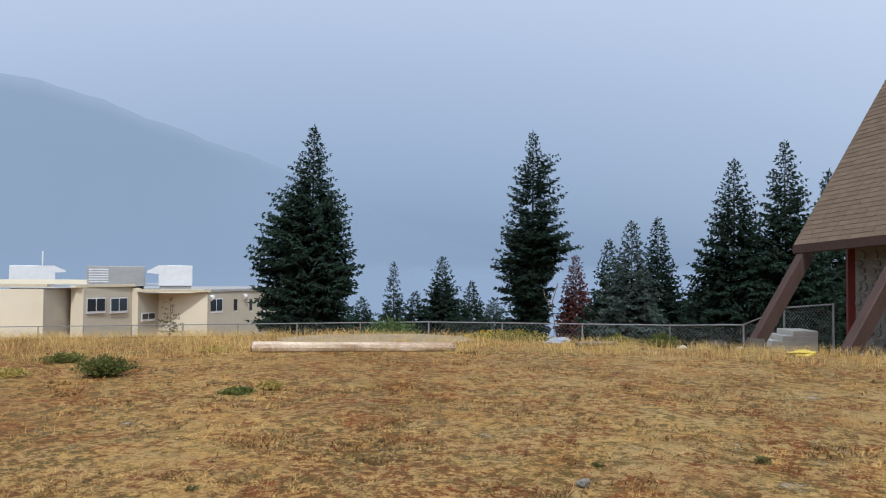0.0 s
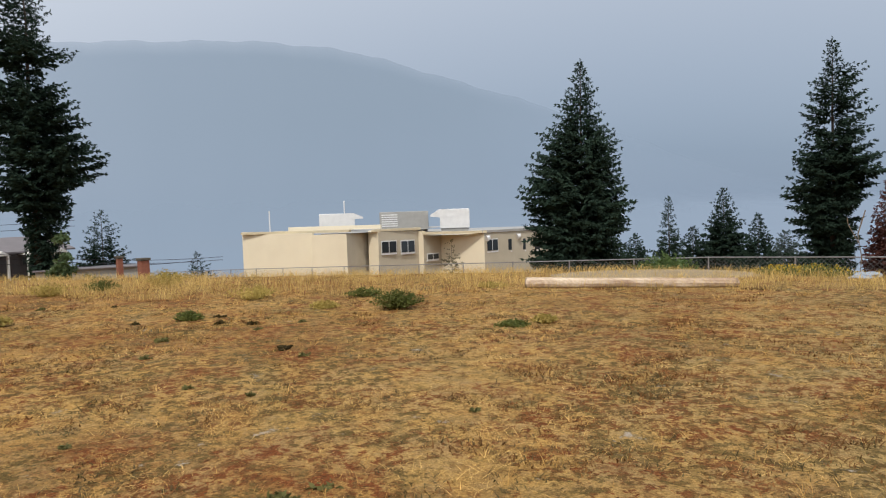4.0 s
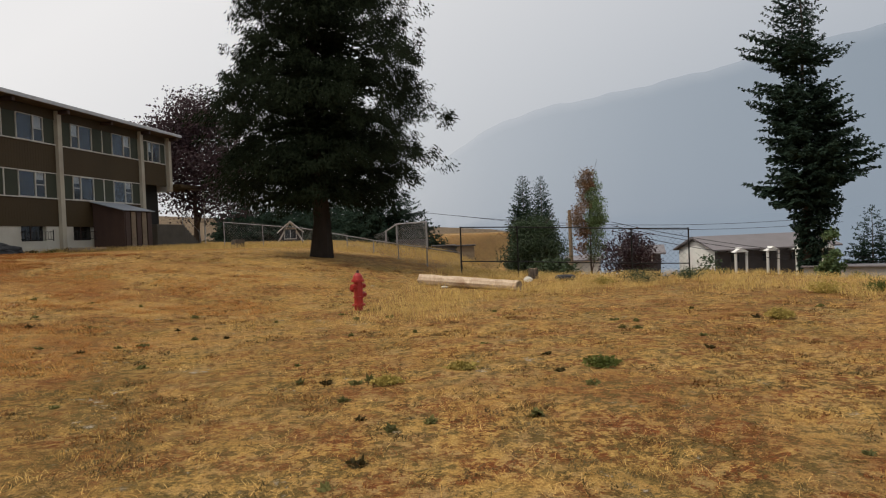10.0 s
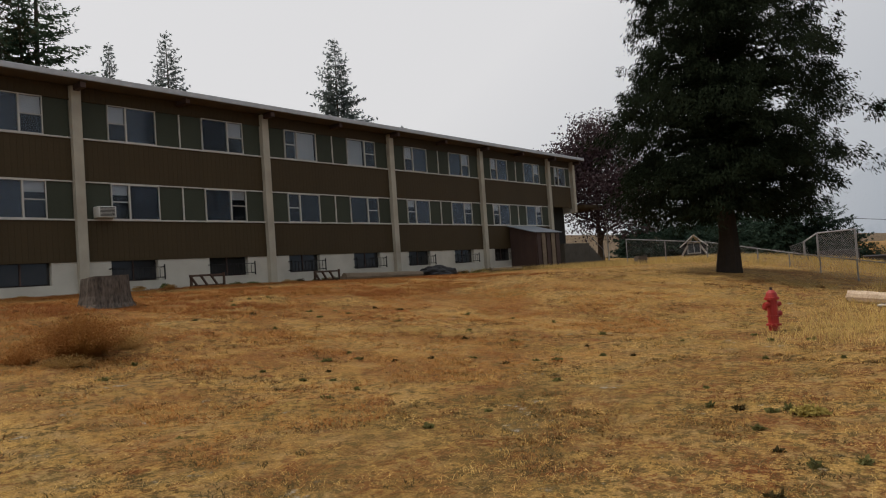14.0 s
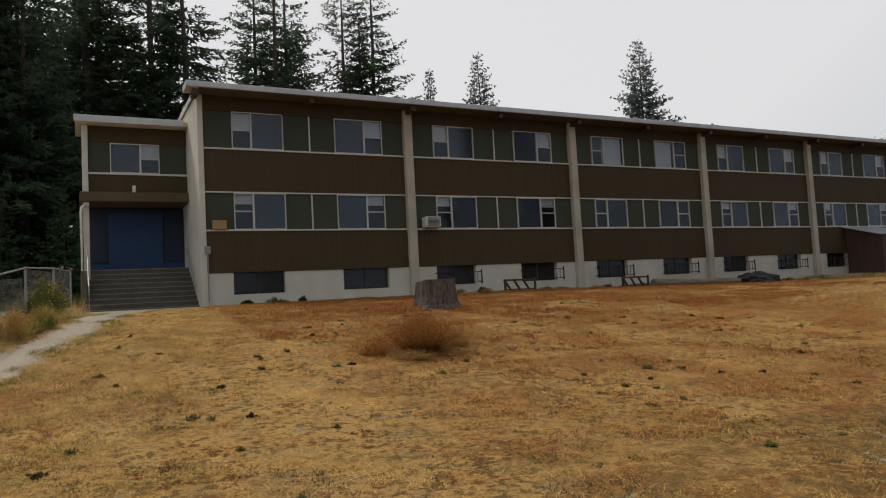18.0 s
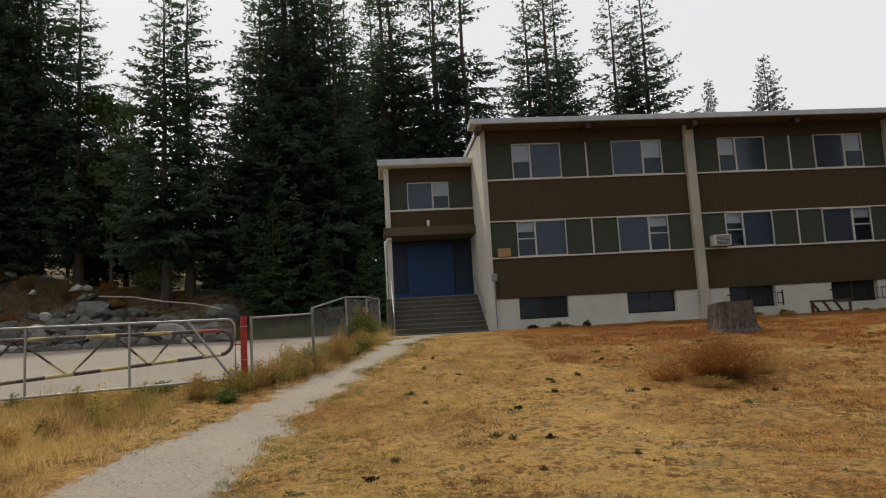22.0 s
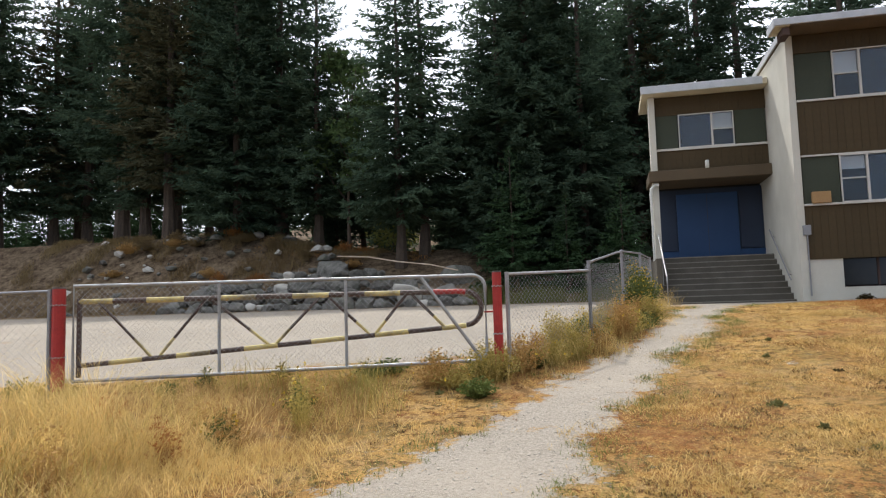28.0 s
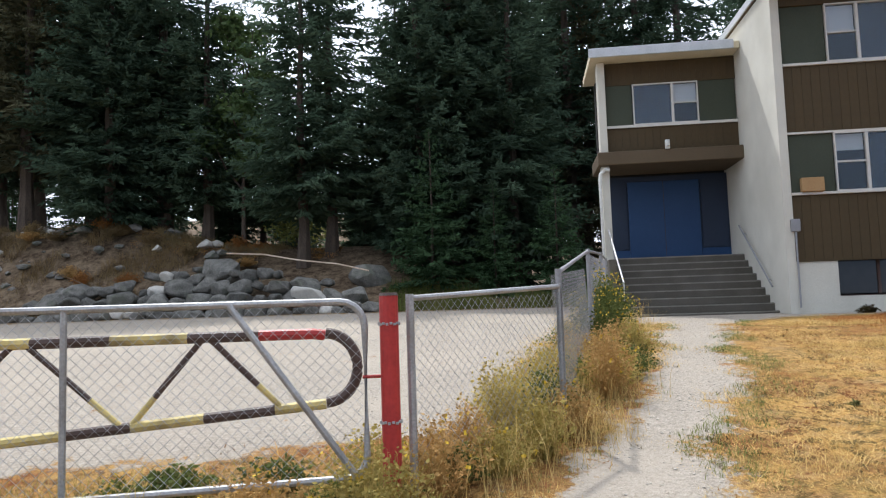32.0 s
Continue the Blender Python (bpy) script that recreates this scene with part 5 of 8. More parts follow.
M["rock"] = mat("grey_rock", (0.21, 0.2, 0.175), (0.055, 0.052, 0.047), 0.92, 3.5, 1.0, 35, dirt=(0.1, 0.11, 0.07), dirt_amount=0.5, per=0.3)
M["pale_rock"] = mat("pale_rock", (0.55, 0.52, 0.46), (0.4, 0.38, 0.34), 0.9, 5, 0.5, 40)
rock("rock", *polar(90.8, 23.2), 0.18, 0.15, 0.14, M["pale_rock"], "small pale rock on the lawn", 1)
rock("rock", *polar(8.5, 5.6), 0.07, 0.055, 0.045, M["rock"], "small flat grey stone on bare soil", 2, 0.3)
rock("rock", *polar(97.5, 21.2), 0.16, 0.1, 0.06, M["pale_rock"], "small flat pale stone beside a log", 3, 0.3)
tyre = thing("rubber_mat", *polar(87.9, 23.3), float(ground_z(*polar(87.9, 23.3))), 20, "dark worn tyre lying flat in short grass", "tyre")
bm = bmesh.new()
rings = []
for i in range(20):
    a = i * math.tau / 20
    c = Vector((math.cos(a) * 0.24, math.sin(a) * 0.24, 0.08))
    rings.append([bm.verts.new(c + Vector((math.cos(a) * math.cos(b) * 0.09, math.sin(a) * math.cos(b) * 0.09, math.sin(b) * 0.1))) for b in [k * math.tau / 8 for k in range(8)]])
for i in range(20):
    for k in range(8):
        bm.faces.new((rings[i][k], rings[(i + 1) % 20][k], rings[(i + 1) % 20][(k + 1) % 8], rings[i][(k + 1) % 8]))
part("tread", bm, M["tarp"], tyre)

# ---------------------------------------------------------------- hydrant
hx, hy = polar(104.65, 16.4)
hyd = thing("fire_hydrant", hx, hy, float(ground_z(hx, hy)) - 0.02, 150, "faded red fire hydrant standing in dry grass", "fire hydrant")
part("barrel", tube((0, 0, 0), (0, 0, 0.68), 0.105, 0.1, 14), M["red_paint"], hyd)
for z0, z1, r0, r1 in ((0.12, 0.16, 0.15, 0.15), (0.3, 0.33, 0.13, 0.13), (0.66, 0.71, 0.15, 0.15), (0.71, 0.8, 0.125, 0.1), (0.8, 0.86, 0.1, 0.05)):
    part("flange" if z0 < 0.7 else "bonnet", tube((0, 0, z0), (0, 0, z1), r0, r1, 14), M["red_paint"], hyd)
part("nut", tube((0, 0, 0.86), (0, 0, 0.92), 0.03, 0.03, 5), M["brown_paint"], hyd)
for d, zz, r in (((1, 0), 0.56, 0.055), ((-1, 0), 0.56, 0.055), ((0, 1), 0.5, 0.075), ((1, 0.0), 0.36, 0.06)):
    o = part("outlet", tube((d[0] * 0.08, d[1] * 0.08, zz), (d[0] * 0.16, d[1] * 0.16, zz), r, r, 10), M["red_paint"], hyd)
    part("cap", tube((d[0] * 0.16, d[1] * 0.16, zz), (d[0] * 0.21, d[1] * 0.21, zz), r * 1.15, r * 1.0, 6), M["red_paint"], o)

# ---------------------------------------------------------------- chain-link
def chain_link(length, h, cell=0.075, r=0.0017, z0=None):
    """Diamond wire mesh in the xz plane, from x = 0 to length."""
    vs, fs = [], []
    prism = np.array([[0, 1, 4, 3], [1, 2, 5, 4], [2, 0, 3, 5]])
    step = cell
    k = -int(h / step) - 1
    segs = []
    while k * step < length:
        for sg in (1, -1):
            x0 = k * step
            a, b = (x0, 0.0), (x0 + h, h)
            # clip to the panel's ends
            if a[0] < 0:
                a = (0.0, -x0)
            if b[0] > length:
                b = (length, length - x0)
            if b[0] - a[0] > 0.02:
                segs.append((a, b) if sg == 1 else ((a[0], h - a[1]), (b[0], h - b[1])))
        k += 1
    for n_, (a, b) in enumerate(segs):
        y = 0.003 if n_ % 2 else -0.003
        d = np.array([b[0] - a[0], 0, b[1] - a[1]])
        d /= np.linalg.norm(d)
        nrm = np.array([-d[2], 0, d[0]])
        base = len(vs)
        for p in (a, b):
            c = np.array([p[0], y, p[1]])
            vs += [c + nrm * r, c - nrm * r * 0.5 + np.array([0, r, 0]), c - nrm * r * 0.5 - np.array([0, r, 0])]
        fs.append(prism + base)
    return np.array(vs), np.concatenate(fs)


def link_fence(name, pts, h, label, spacing=3.0, cell=0.075, wire=0.0017, post_r=0.028, mat_="galv", top=True, tops=None, category="fence", mid=None):
    """Chain-link fence on posts along points of the plan; tops: heights of the top rail at those points."""
    f = thing(name, pts[0][0], pts[0][1], 0, 0, label, category)
    ox, oy = pts[0]
    for i, (p, q) in enumerate(zip(pts, pts[1:])):
        n = max(1, round(math.dist(p, q) / spacing))
        for k in range(n):
            a, b = [(p[0] + (q[0] - p[0]) * s, p[1] + (q[1] - p[1]) * s) for s in (k / n, (k + 1) / n)]
            if tops:
                ta, tb = [tops[i] + (tops[i + 1] - tops[i]) * s for s in (k / n, (k + 1) / n)]
                za, zb = ta - h, tb - h
            else:
                za, zb = float(ground_z(*a)), float(ground_z(*b))
                ta, tb = za + h, zb + h
            A, B = Vector((a[0] - ox, a[1] - oy, ta)), Vector((b[0] - ox, b[1] - oy, tb))
            ga, gb = float(ground_z(*a)), float(ground_z(*b))
            part("post", tube((A.x, A.y, min(ga, za) - 0.1), (A.x, A.y, ta + 0.03), post_r), M[mat_], f)
            if i == len(pts) - 2 and k == n - 1:
                part("post", tube((B.x, B.y, min(gb, zb) - 0.1), (B.x, B.y, tb + 0.03), post_r), M[mat_], f)
            if top:
                part("top_rail", tube(A, B, post_r * 0.75), M[mat_], f)
            if mid:
                part("mid_rail", tube(A - Vector((0, 0, h * mid)), B - Vector((0, 0, h * mid)), post_r * 0.7), M[mat_], f)
            L = math.hypot(B.x - A.x, B.y - A.y)
            v, fc = chain_link(L, h - 0.04, cell, wire)
            w = np_mesh("wire_mesh", v, fc, M[mat_], f)
            ang = math.atan2(B.y - A.y, B.x - A.x)
            sh = (tb - ta) / L
            w.matrix_basis = Matrix.Translation((A.x, A.y, ta - h + 0.02)) @ Matrix.Rotation(ang, 4, "Z") @ Matrix(((1, 0, 0, 0), (0, 1, 0, 0), (sh, 0, 1, 0), (0, 0, 0, 1)))
    return f


GR, GL = (3.2, -14.27), (8.85, -12.9)
link_fence("chain_link_fence", [(3.08, -14.4), (2.02, -15.8)], 1.15, "grey chain-link fence panel beside a red gate post", spacing=3, tops=[2.12, 2.2], category="fence")
link_fence("chain_link_fence", [(2.02, -15.8), (1.45, -19.4), (0.95, -22.6), (0.55, -25.4)], 1.25, "grey chain-link fence running along the path to the steps", spacing=4.2, wire=0.0013, mat_="old_galv", tops=[2.32, 2.75, 2.92, 2.98])
link_fence("chain_link_fence", [(8.95, -12.85), (25, -9.0)], 1.1, "grey chain-link fence carrying on from the gate", spacing=3, tops=[2.05, 1.85], cell=0.1, wire=0.0012, mat_="old_galv")

# red posts
def red_post(p, top, label, r=0.062):
    g = float(ground_z(*p))
    t = thing("gate_post", p[0], p[1], g, 0, label, "post", "red gate posts")
    part("pipe", tube((0, 0, -0.2), (0, 0, top - g), r, r, 14), M["red_paint"], t)
    part("cap", tube((0, 0, top - g), (0, 0, top - g + 0.02), r + 0.004, r - 0.007, 14), M["brown_paint"], t)
    for zz in (0.72, 0.26):
        bm = bmesh.new()
        n = 16
        for k in range(n):
            a = k * math.tau / n
            bmesh.ops.create_cube(bm, size=0.016, matrix=Matrix.Translation((math.cos(a) * (r + 0.004), math.sin(a) * (r + 0.004), (top - g) * zz + 0.2 + 0.006 * (k % 2))))
        part("chain", bm, M["galv"], t, "thin grey chain wound round the post")
    return t


red_post(GR, 2.14, "red steel gate post wound with chain")
red_post(GL, 2.08, "thick red steel gate post in tall dry grass", 0.085)

# the gate: pipe frame with wire mesh, and a striped barrier arm behind it
GU = Vector((GL[0] - GR[0], GL[1] - GR[1], 0)).normalized()
gate = thing("chain_link_gate", GR[0], GR[1], 0, math.degrees(math.atan2(GU.y, GU.x)), "wide grey pipe-framed chain-link gate, closed", "gate")
s0, s1, zt, zb0, zb1 = 0.16, 5.62, 2.11, 0.98, 0.86
corner = [(s0 + 0.16 * (1 - math.cos(a)), 0, zt - 0.16 * (1 - math.sin(a))) for a in [k * math.pi / 2 / 5 for k in range(6)]]
foot = [(s0 + 0.14 * (1 - math.cos(a)), 0, zb0 + 0.14 * (1 - math.sin(a))) for a in [k * math.pi / 2 / 5 for k in range(6)]]
part("frame", add_path(bmesh.new(), [(s1, 0, zb1), *reversed(foot), *corner, (s1, 0, zt), (s1, 0, zb1)], 0.024), M["galv"], gate)
for s in (2.02, 3.7):
    part("upright", tube((s, 0, zb0 - 0.05), (s, 0, zt), 0.022), M["galv"], gate)
part("brace", tube((1.02, 0.02, zt), (0.24, 0.02, zb0 + 0.03), 0.022), M["galv"], gate)
v, fc = chain_link(s1 - s0 - 0.04, zt - zb0 - 0.0, 0.075, 0.0017)
w = np_mesh("wire_mesh", v, fc, M["galv"], gate)
w.matrix_basis = Matrix.Translation((s0 + 0.02, 0, zb0))
part("latch", tube((-0.02, 0, 1.62), (0.18, 0, 1.62), 0.012), M["red_paint"], gate)
bar = thing("barrier_arm", GR[0], GR[1], 0, math.degrees(math.atan2(GU.y, GU.x)), "black and yellow striped steel barrier arm with V braces", "barrier")
ZT = 1.905
def z_low(s):
    return 1.475 - 0.075 * s
stripes = [0.85, 1.3, 1.78, 2.26, 2.75, 3.24, 3.72, 4.2, 4.7, 5.15, 5.6]
Y = -0.12
part("red_end", add_path(bmesh.new(), [(0.85, Y, ZT), (0.5, Y, ZT), (0.42, Y, ZT - 0.012)], 0.036), M["red_paint"], bar, "red painted end of the arm")
arc = [(0.42 - 0.21 * math.sin(a), Y, (ZT + z_low(0.3)) / 2 + (ZT - z_low(0.3)) / 2 * math.cos(a)) for a in [0.02 + k * (math.pi - 0.04) / 18 for k in range(19)]]
part("bend", add_path(bmesh.new(), arc, 0.036), M["brown_paint"], bar, "dark brown bent end of the arm")
for i, (a, b) in enumerate(zip(stripes, stripes[1:])):
    part("top_stripe", tube((a, Y, ZT), (b, Y, ZT), 0.036), M["brown_paint" if i % 2 == 0 else "yellow_paint"], bar)
low = [0.42, 0.75, 1.2, 1.65, 2.05, 2.5, 2.95, 3.4, 3.85, 4.3, 4.75, 5.2, 5.6]
for i, (a, b) in enumerate(zip(low, low[1:])):
    part("bottom_stripe", tube((a, Y, z_low(a)), (b, Y, z_low(b)), 0.034), M["yellow_paint" if i % 2 == 0 else "brown_paint"], bar)
for st, sb in ((1.17, 0.7), (1.2, 1.66), (2.3, 1.7), (2.36, 3.0), (3.86, 3.05), (3.9, 4.55), (5.35, 4.62)):
    a, b = Vector((st, Y, ZT)), Vector((sb, Y, z_low(sb)))
    for i in range(3):
        part("brace", tube(a.lerp(b, i / 3), a.lerp(b, (i + 1) / 3), 0.02), M["brown_paint" if i != 2 else "yellow_paint"], bar)
part("hinge", tube((5.6, Y, 0.9), (5.6, Y, 1.95), 0.035), M["brown_paint"], bar)

# far fences
link_fence("chain_link_fence", [(-62, 27.5), (-40, 27), (-10, 26.2), (-1, 25.8)], 1.2, "low grey chain-link fence beyond the field's rim", spacing=3.05, cell=0.16, wire=0.003, mat_="old_galv", tops=[-3.1, -1.95, -0.6, -0.4])
link_fence("tall_fence", [polar(96.0, 27.4), polar(91.5, 27.2), polar(82.7, 27.6), polar(78.5, 28.2)], 2.1, "tall chain-link backstop fence with rails", spacing=9, cell=0.2, wire=0.003, mat_="black_metal", tops=[1.73, 1.65, 1.42, 1.34], mid=0.62)
link_fence("chain_link_fence", [polar(114.6, 44), polar(108.7, 42), polar(103, 35), polar(96.05, 27.5)], 1.25, "grey chain-link fence below the grassy bank", spacing=3.05, cell=0.16, wire=0.003, mat_="old_galv", tops=[2.75, 2.2, 1.35, 0.75])

# ---------------------------------------------------------------- chapel
M["mortar"] = mat("pale_mortar", (0.24, 0.225, 0.195), (0.17, 0.16, 0.14), 0.95, 6, 0.4, 50)
M["red_wood"] = mat("dark_red_painted_timber", (0.16, 0.025, 0.022), (0.11, 0.02, 0.018), 0.7, 4, 0.2, 30, stretch=(1, 1, 0.2))
P1, P2, R1 = Vector((*polar(-6.4, 20.0), 2.12)), Vector((*polar(-18, 16.8), 2.4)), Vector((*polar(-13.1, 22.0), 7.25))
UE = (P2 - P1).normalized()
SL = (R1 - P1) * 2.4
chapel = thing("chapel", *P1.xy, 0, 0, "stone chapel with a steep brown shingle roof", "building")
O = Vector((P1.x, P1.y, 0))
W_E = (P2 - P1).length * 1.6
nrm = UE.cross(SL.normalized()).normalized()
if nrm.y > 0:
    nrm = -nrm
def slab(a, b, c, d, th, n_):
    bm = bmesh.new()
    q = [bm.verts.new(p - O) for p in (a, b, c, d)] + [bm.verts.new(p - O - n_ * th) for p in (a, b, c, d)]
    for f in ((0, 1, 2, 3), (7, 6, 5, 4), (0, 4, 5, 1), (1, 5, 6, 2), (2, 6, 7, 3), (3, 7, 4, 0)):
        bm.faces.new([q[i] for i in f])
    bmesh.ops.recalc_face_normals(bm, faces=bm.faces)
    return bm
part("roof", slab(P1, P1 + UE * W_E, P1 + UE * W_E + SL, P1 + SL, 0.16, nrm), M["stain"], chapel)
part("fascia", slab(P1 - UE * 0.02 + nrm * 0.05 - Vector((0, 0, 0.02)), P1 + UE * W_E + nrm * 0.05 - Vector((0, 0, 0.02)), P1 + UE * W_E + nrm * 0.05 - Vector((0, 0, 0.22)), P1 - UE * 0.02 + nrm * 0.05 - Vector((0, 0, 0.22)), 0.05, nrm), M["stain"], chapel, "dark brown eaves board")
roof2 = part("shingle_bed", slab(P1 + nrm * 0.012, P1 + UE * W_E + nrm * 0.012, P1 + UE * W_E + SL + nrm * 0.012, P1 + SL + nrm * 0.012, 0.01, nrm), M["shingle"], chapel)
rs = random.Random(9)
up = SL.normalized()
nrow, exp_ = 66, 0.142
vs, fs = [], []
base_shingle = bmesh.new()
add_box(base_shingle, 0.004, 0.296, -0.004, exp_ * 1.15, 0.0, 0.014)
me_s = bpy.data.meshes.new("shingle")
base_shingle.to_mesh(me_s)
base_shingle.free()
me_s.materials.append(M["shingle"])
pu = (up - UE * up.dot(UE)).normalized()
rotm = Matrix((UE, pu, nrm)).transposed().to_4x4()
tilt = Matrix.Rotation(radians(-3.2), 4, "X")
count = 0
joined = bmesh.new()
for r in range(nrow):
    along = up * (r * exp_ / max(0.3, up.dot(pu)))
    off = rs.uniform(-0.3, 0)
    k = 0
    while off + k * 0.3 < W_E:
        x = max(0.0, off + k * 0.3)
        m = Matrix.Translation(P1 - O + along + UE * x + nrm * (0.022 + rs.uniform(0, 0.004))) @ rotm @ tilt
        if r < 22 and x < 4.0 and count < 290:
            ob = new("shingle", me_s)
            ob.parent = roof2
            ob.matrix_basis = m
            count += 1
        else:
            joined.from_mesh(me_s)
            joined.verts.ensure_lookup_table()
            for v in joined.verts[len(joined.verts) - 8:]:
                v.co = m @ v.co
        k += 1
ob = part("shingles_upper", joined, M["shingle"], roof2)
tagged(ob, kind="stuff")
# stone wall under the eaves
back = Vector((-UE.y, UE.x, 0)).normalized()
if back.y < 0:
    back = -back
wall0 = P1 + UE * 1.05 + back * 0.8
zb_, zt_ = -0.45, 2.15
def wpos(s, d, z):
    p = wall0 + UE * s + back * d
    return Vector((p.x, p.y, z)) - O
bm = bmesh.new()
q = [bm.verts.new(wpos(s, d, z)) for d in (0.0, 0.4) for s, z in ((0, zb_), (W_E, zb_), (W_E, zt_ + 0.25), (0, zt_))]
for f in ((0, 1, 2, 3), (7, 6, 5, 4), (0, 4, 5, 1), (1, 5, 6, 2), (2, 6, 7, 3), (3, 7, 4, 0)):
    bm.faces.new([q[i] for i in f])
bmesh.ops.recalc_face_normals(bm, faces=bm.faces)
wallp = part("wall", bm, M["mortar"], chapel, "rubble stone wall set in pale mortar")
rs = random.Random(4)
z = zb_ + 0.04
while z < zt_ - 0.02:
    h = rs.uniform(0.13, 0.24)
    s = rs.uniform(0.0, 0.08)
    while s < 4.6:
        w_ = rs.uniform(0.14, 0.34)
        bm = bmesh.new()
        n = rs.randint(5, 7)
        ph = rs.uniform(0, 6.28)
        ring = []
        for k in range(n):
            a = ph + k * math.tau / n
            f = 1 / max(abs(math.cos(a)), abs(math.sin(a)))
            ring.append((s + w_ / 2 + math.cos(a) * w_ * 0.49 * f * rs.uniform(0.88, 1.02), z + h / 2 + math.sin(a) * h * 0.49 * f * rs.uniform(0.88, 1.04)))
        outer = [bm.verts.new(wpos(a_, 0.01, b_)) for a_, b_ in ring]
        inner = [bm.verts.new(wpos(s + w_ / 2 + (a_ - s - w_ / 2) * 0.9, -0.03 - rs.uniform(0, 0.02), z + h / 2 + (b_ - z - h / 2) * 0.9)) for a_, b_ in ring]
        bm.faces.new(inner)
        for k in range(n):
            bm.faces.new((outer[k], outer[(k + 1) % n], inner[(k + 1) % n], inner[k]))
        bmesh.ops.recalc_face_normals(bm, faces=bm.faces)
        part("stone", bm, M["stone"], wallp)
        s += w_ + 0.015
    z += h + 0.012
part("corner_post", (lambda bm: bm)(box(*(lambda p: (p.x - 0.13, p.x + 0.13, p.y - 0.13, p.y + 0.13))(wpos(-0.16, 0.1, 0)), -0.5, 2.1, 0.01)), M["red_wood"], chapel, "dark red painted corner post")
for a, b, rr in ((Vector((*polar(-7.2, 20.0), 1.95)), Vector((*polar(-3.8, 19.0), -0.3)), 0.17), (Vector((*polar(-13.3, 18.0), 2.1)), Vector((*polar(-9.6, 16.6), -0.25)), 0.17), (Vector((*polar(-21, 16.6), 2.3)), Vector((*polar(-17.5, 15.0), -0.2)), 0.17)):
    d = (b - a).normalized()
    bm = box(-0.11, 0.11, -rr, rr, 0, (b - a).length, 0.02)
    bmesh.ops.transform(bm, verts=bm.verts, matrix=Matrix.Translation(a - O) @ d.to_track_quat("Z", "Y").to_matrix().to_4x4())
    s_ = part("strut", bm, M["stain"], chapel, "slanting dark timber strut")
    bm = bmesh.new()
    bmesh.ops.create_cone(bm, cap_ends=True, segments=7, radius1=0.3, radius2=0.2, depth=0.3, matrix=Matrix.Translation(b - O + Vector((0, 0, 0.0))))
    part("footing", bm, M["concrete"], s_, "rough concrete footing")
# fence and steps by the chapel
link_fence("chain_link_fence", [(-1.0, 25.8), polar(-3.0, 25), polar(-5.7, 23.5), polar(-8.8, 22)], 1.1, "grey chain-link fence stepping up beside the chapel", spacing=4, cell=0.12, wire=0.003, mat_="old_galv", tops=[-0.4, -0.25, 0.4, 0.6])
ramp = thing("concrete_steps", *polar(-5.6, 22.4), -0.5, 20, "pale concrete steps with rail beside the chapel", "steps")
for i in range(5):
    part("step", box(-0.9 + i * 0.3, 1.0, 0, 1.0, -0.4 + i * 0.14, -0.26 + i * 0.14, 0.01), M["pale_rock"], ramp)

# ---------------------------------------------------------------- school
S0 = Vector((*polar(56.5, 68), 0))
school = thing("school_building", S0.x, S0.y, -5.6, 0, "low cream stucco school with flat roofs", "building")
# the cream stucco again, darker: shade on these faces is put into the colour
M["shade_stucco"] = mat("cream_stucco_painted_shade", (0.46, 0.42, 0.33), (0.39, 0.355, 0.28), 0.85, 1, 0.1, 20)
M["duct"] = mat("white_metal_duct", (0.7, 0.71, 0.72), (0.58, 0.59, 0.6), 0.5, 2, 0.05, 20)
M["duct_grey"] = mat("grey_metal_duct", (0.34, 0.34, 0.33), (0.27, 0.27, 0.26), 0.6, 2, 0.05, 20)
def along(az_, d_):
    return Vector((*polar(az_, d_), 0))
def swall(az0, d0, az1, d1, z0, z1, material="cream", th=0.3, name="wall", parent=None, label=""):
    """An upright wall between two bearings from the start, seen on its near side."""
    a, b = along(az0, d0) - S0, along(az1, d1) - S0
    d = (b - a).normalized()
    n_ = Vector((-d.y, d.x, 0))
    if n_.dot(S0) < 0:
        n_ = -n_
    bm = bmesh.new()
    q = [bm.verts.new(p + Vector((0, 0, z + 5.6))) for p in (a, b, b + n_ * th, a + n_ * th) for z in (z0, z1)]
    for f in ((0, 2, 3, 1), (2, 4, 5, 3), (4, 6, 7, 5), (6, 0, 1, 7), (1, 3, 5, 7), (0, 6, 4, 2)):
        bm.faces.new([q[i] for i in f])
    bmesh.ops.recalc_face_normals(bm, faces=bm.faces)
    return part(name, bm, M[material], parent or school, label)
def sz(tan, d):
    return 1.5 + (tan + 0.0075) * d
B_ = -5.6
# wall faces, from the south-west corner to the hidden east end
swall(56.5, 68, 51.2, 63.5, B_, sz(-0.0325, 66))
swall(51.2, 63.2, 48.5, 63.0, B_, sz(-0.036, 63), "cream")
swall(48.5, 63.0, 46.6, 66.0, B_, sz(-0.036, 63), "shade_stucco", label="return wall with shade put into its beige colour")
swall(46.8, 65, 46.0, 64.2, B_, sz(-0.033, 64.5), "cream")
w1 = swall(46.0, 64.2, 42.8, 67.0, B_, sz(-0.035, 65), "shade_stucco", label="wall with tall windows, shade put into its colour")
swall(42.8, 67.0, 42.4, 66.6, B_, sz(-0.036, 66), "cream")
swall(42.4, 66.6, 41.0, 68.5, B_, sz(-0.0405, 66), "shade_stucco")
swall(41.0, 68.5, 37.7, 65.8, B_, sz(-0.0405, 67), "cream")
w2 = swall(37.7, 65.8, 32.5, 72.0, B_, sz(-0.0405, 67), "shade_stucco", label="wall with a row of windows, shade put into its colour")
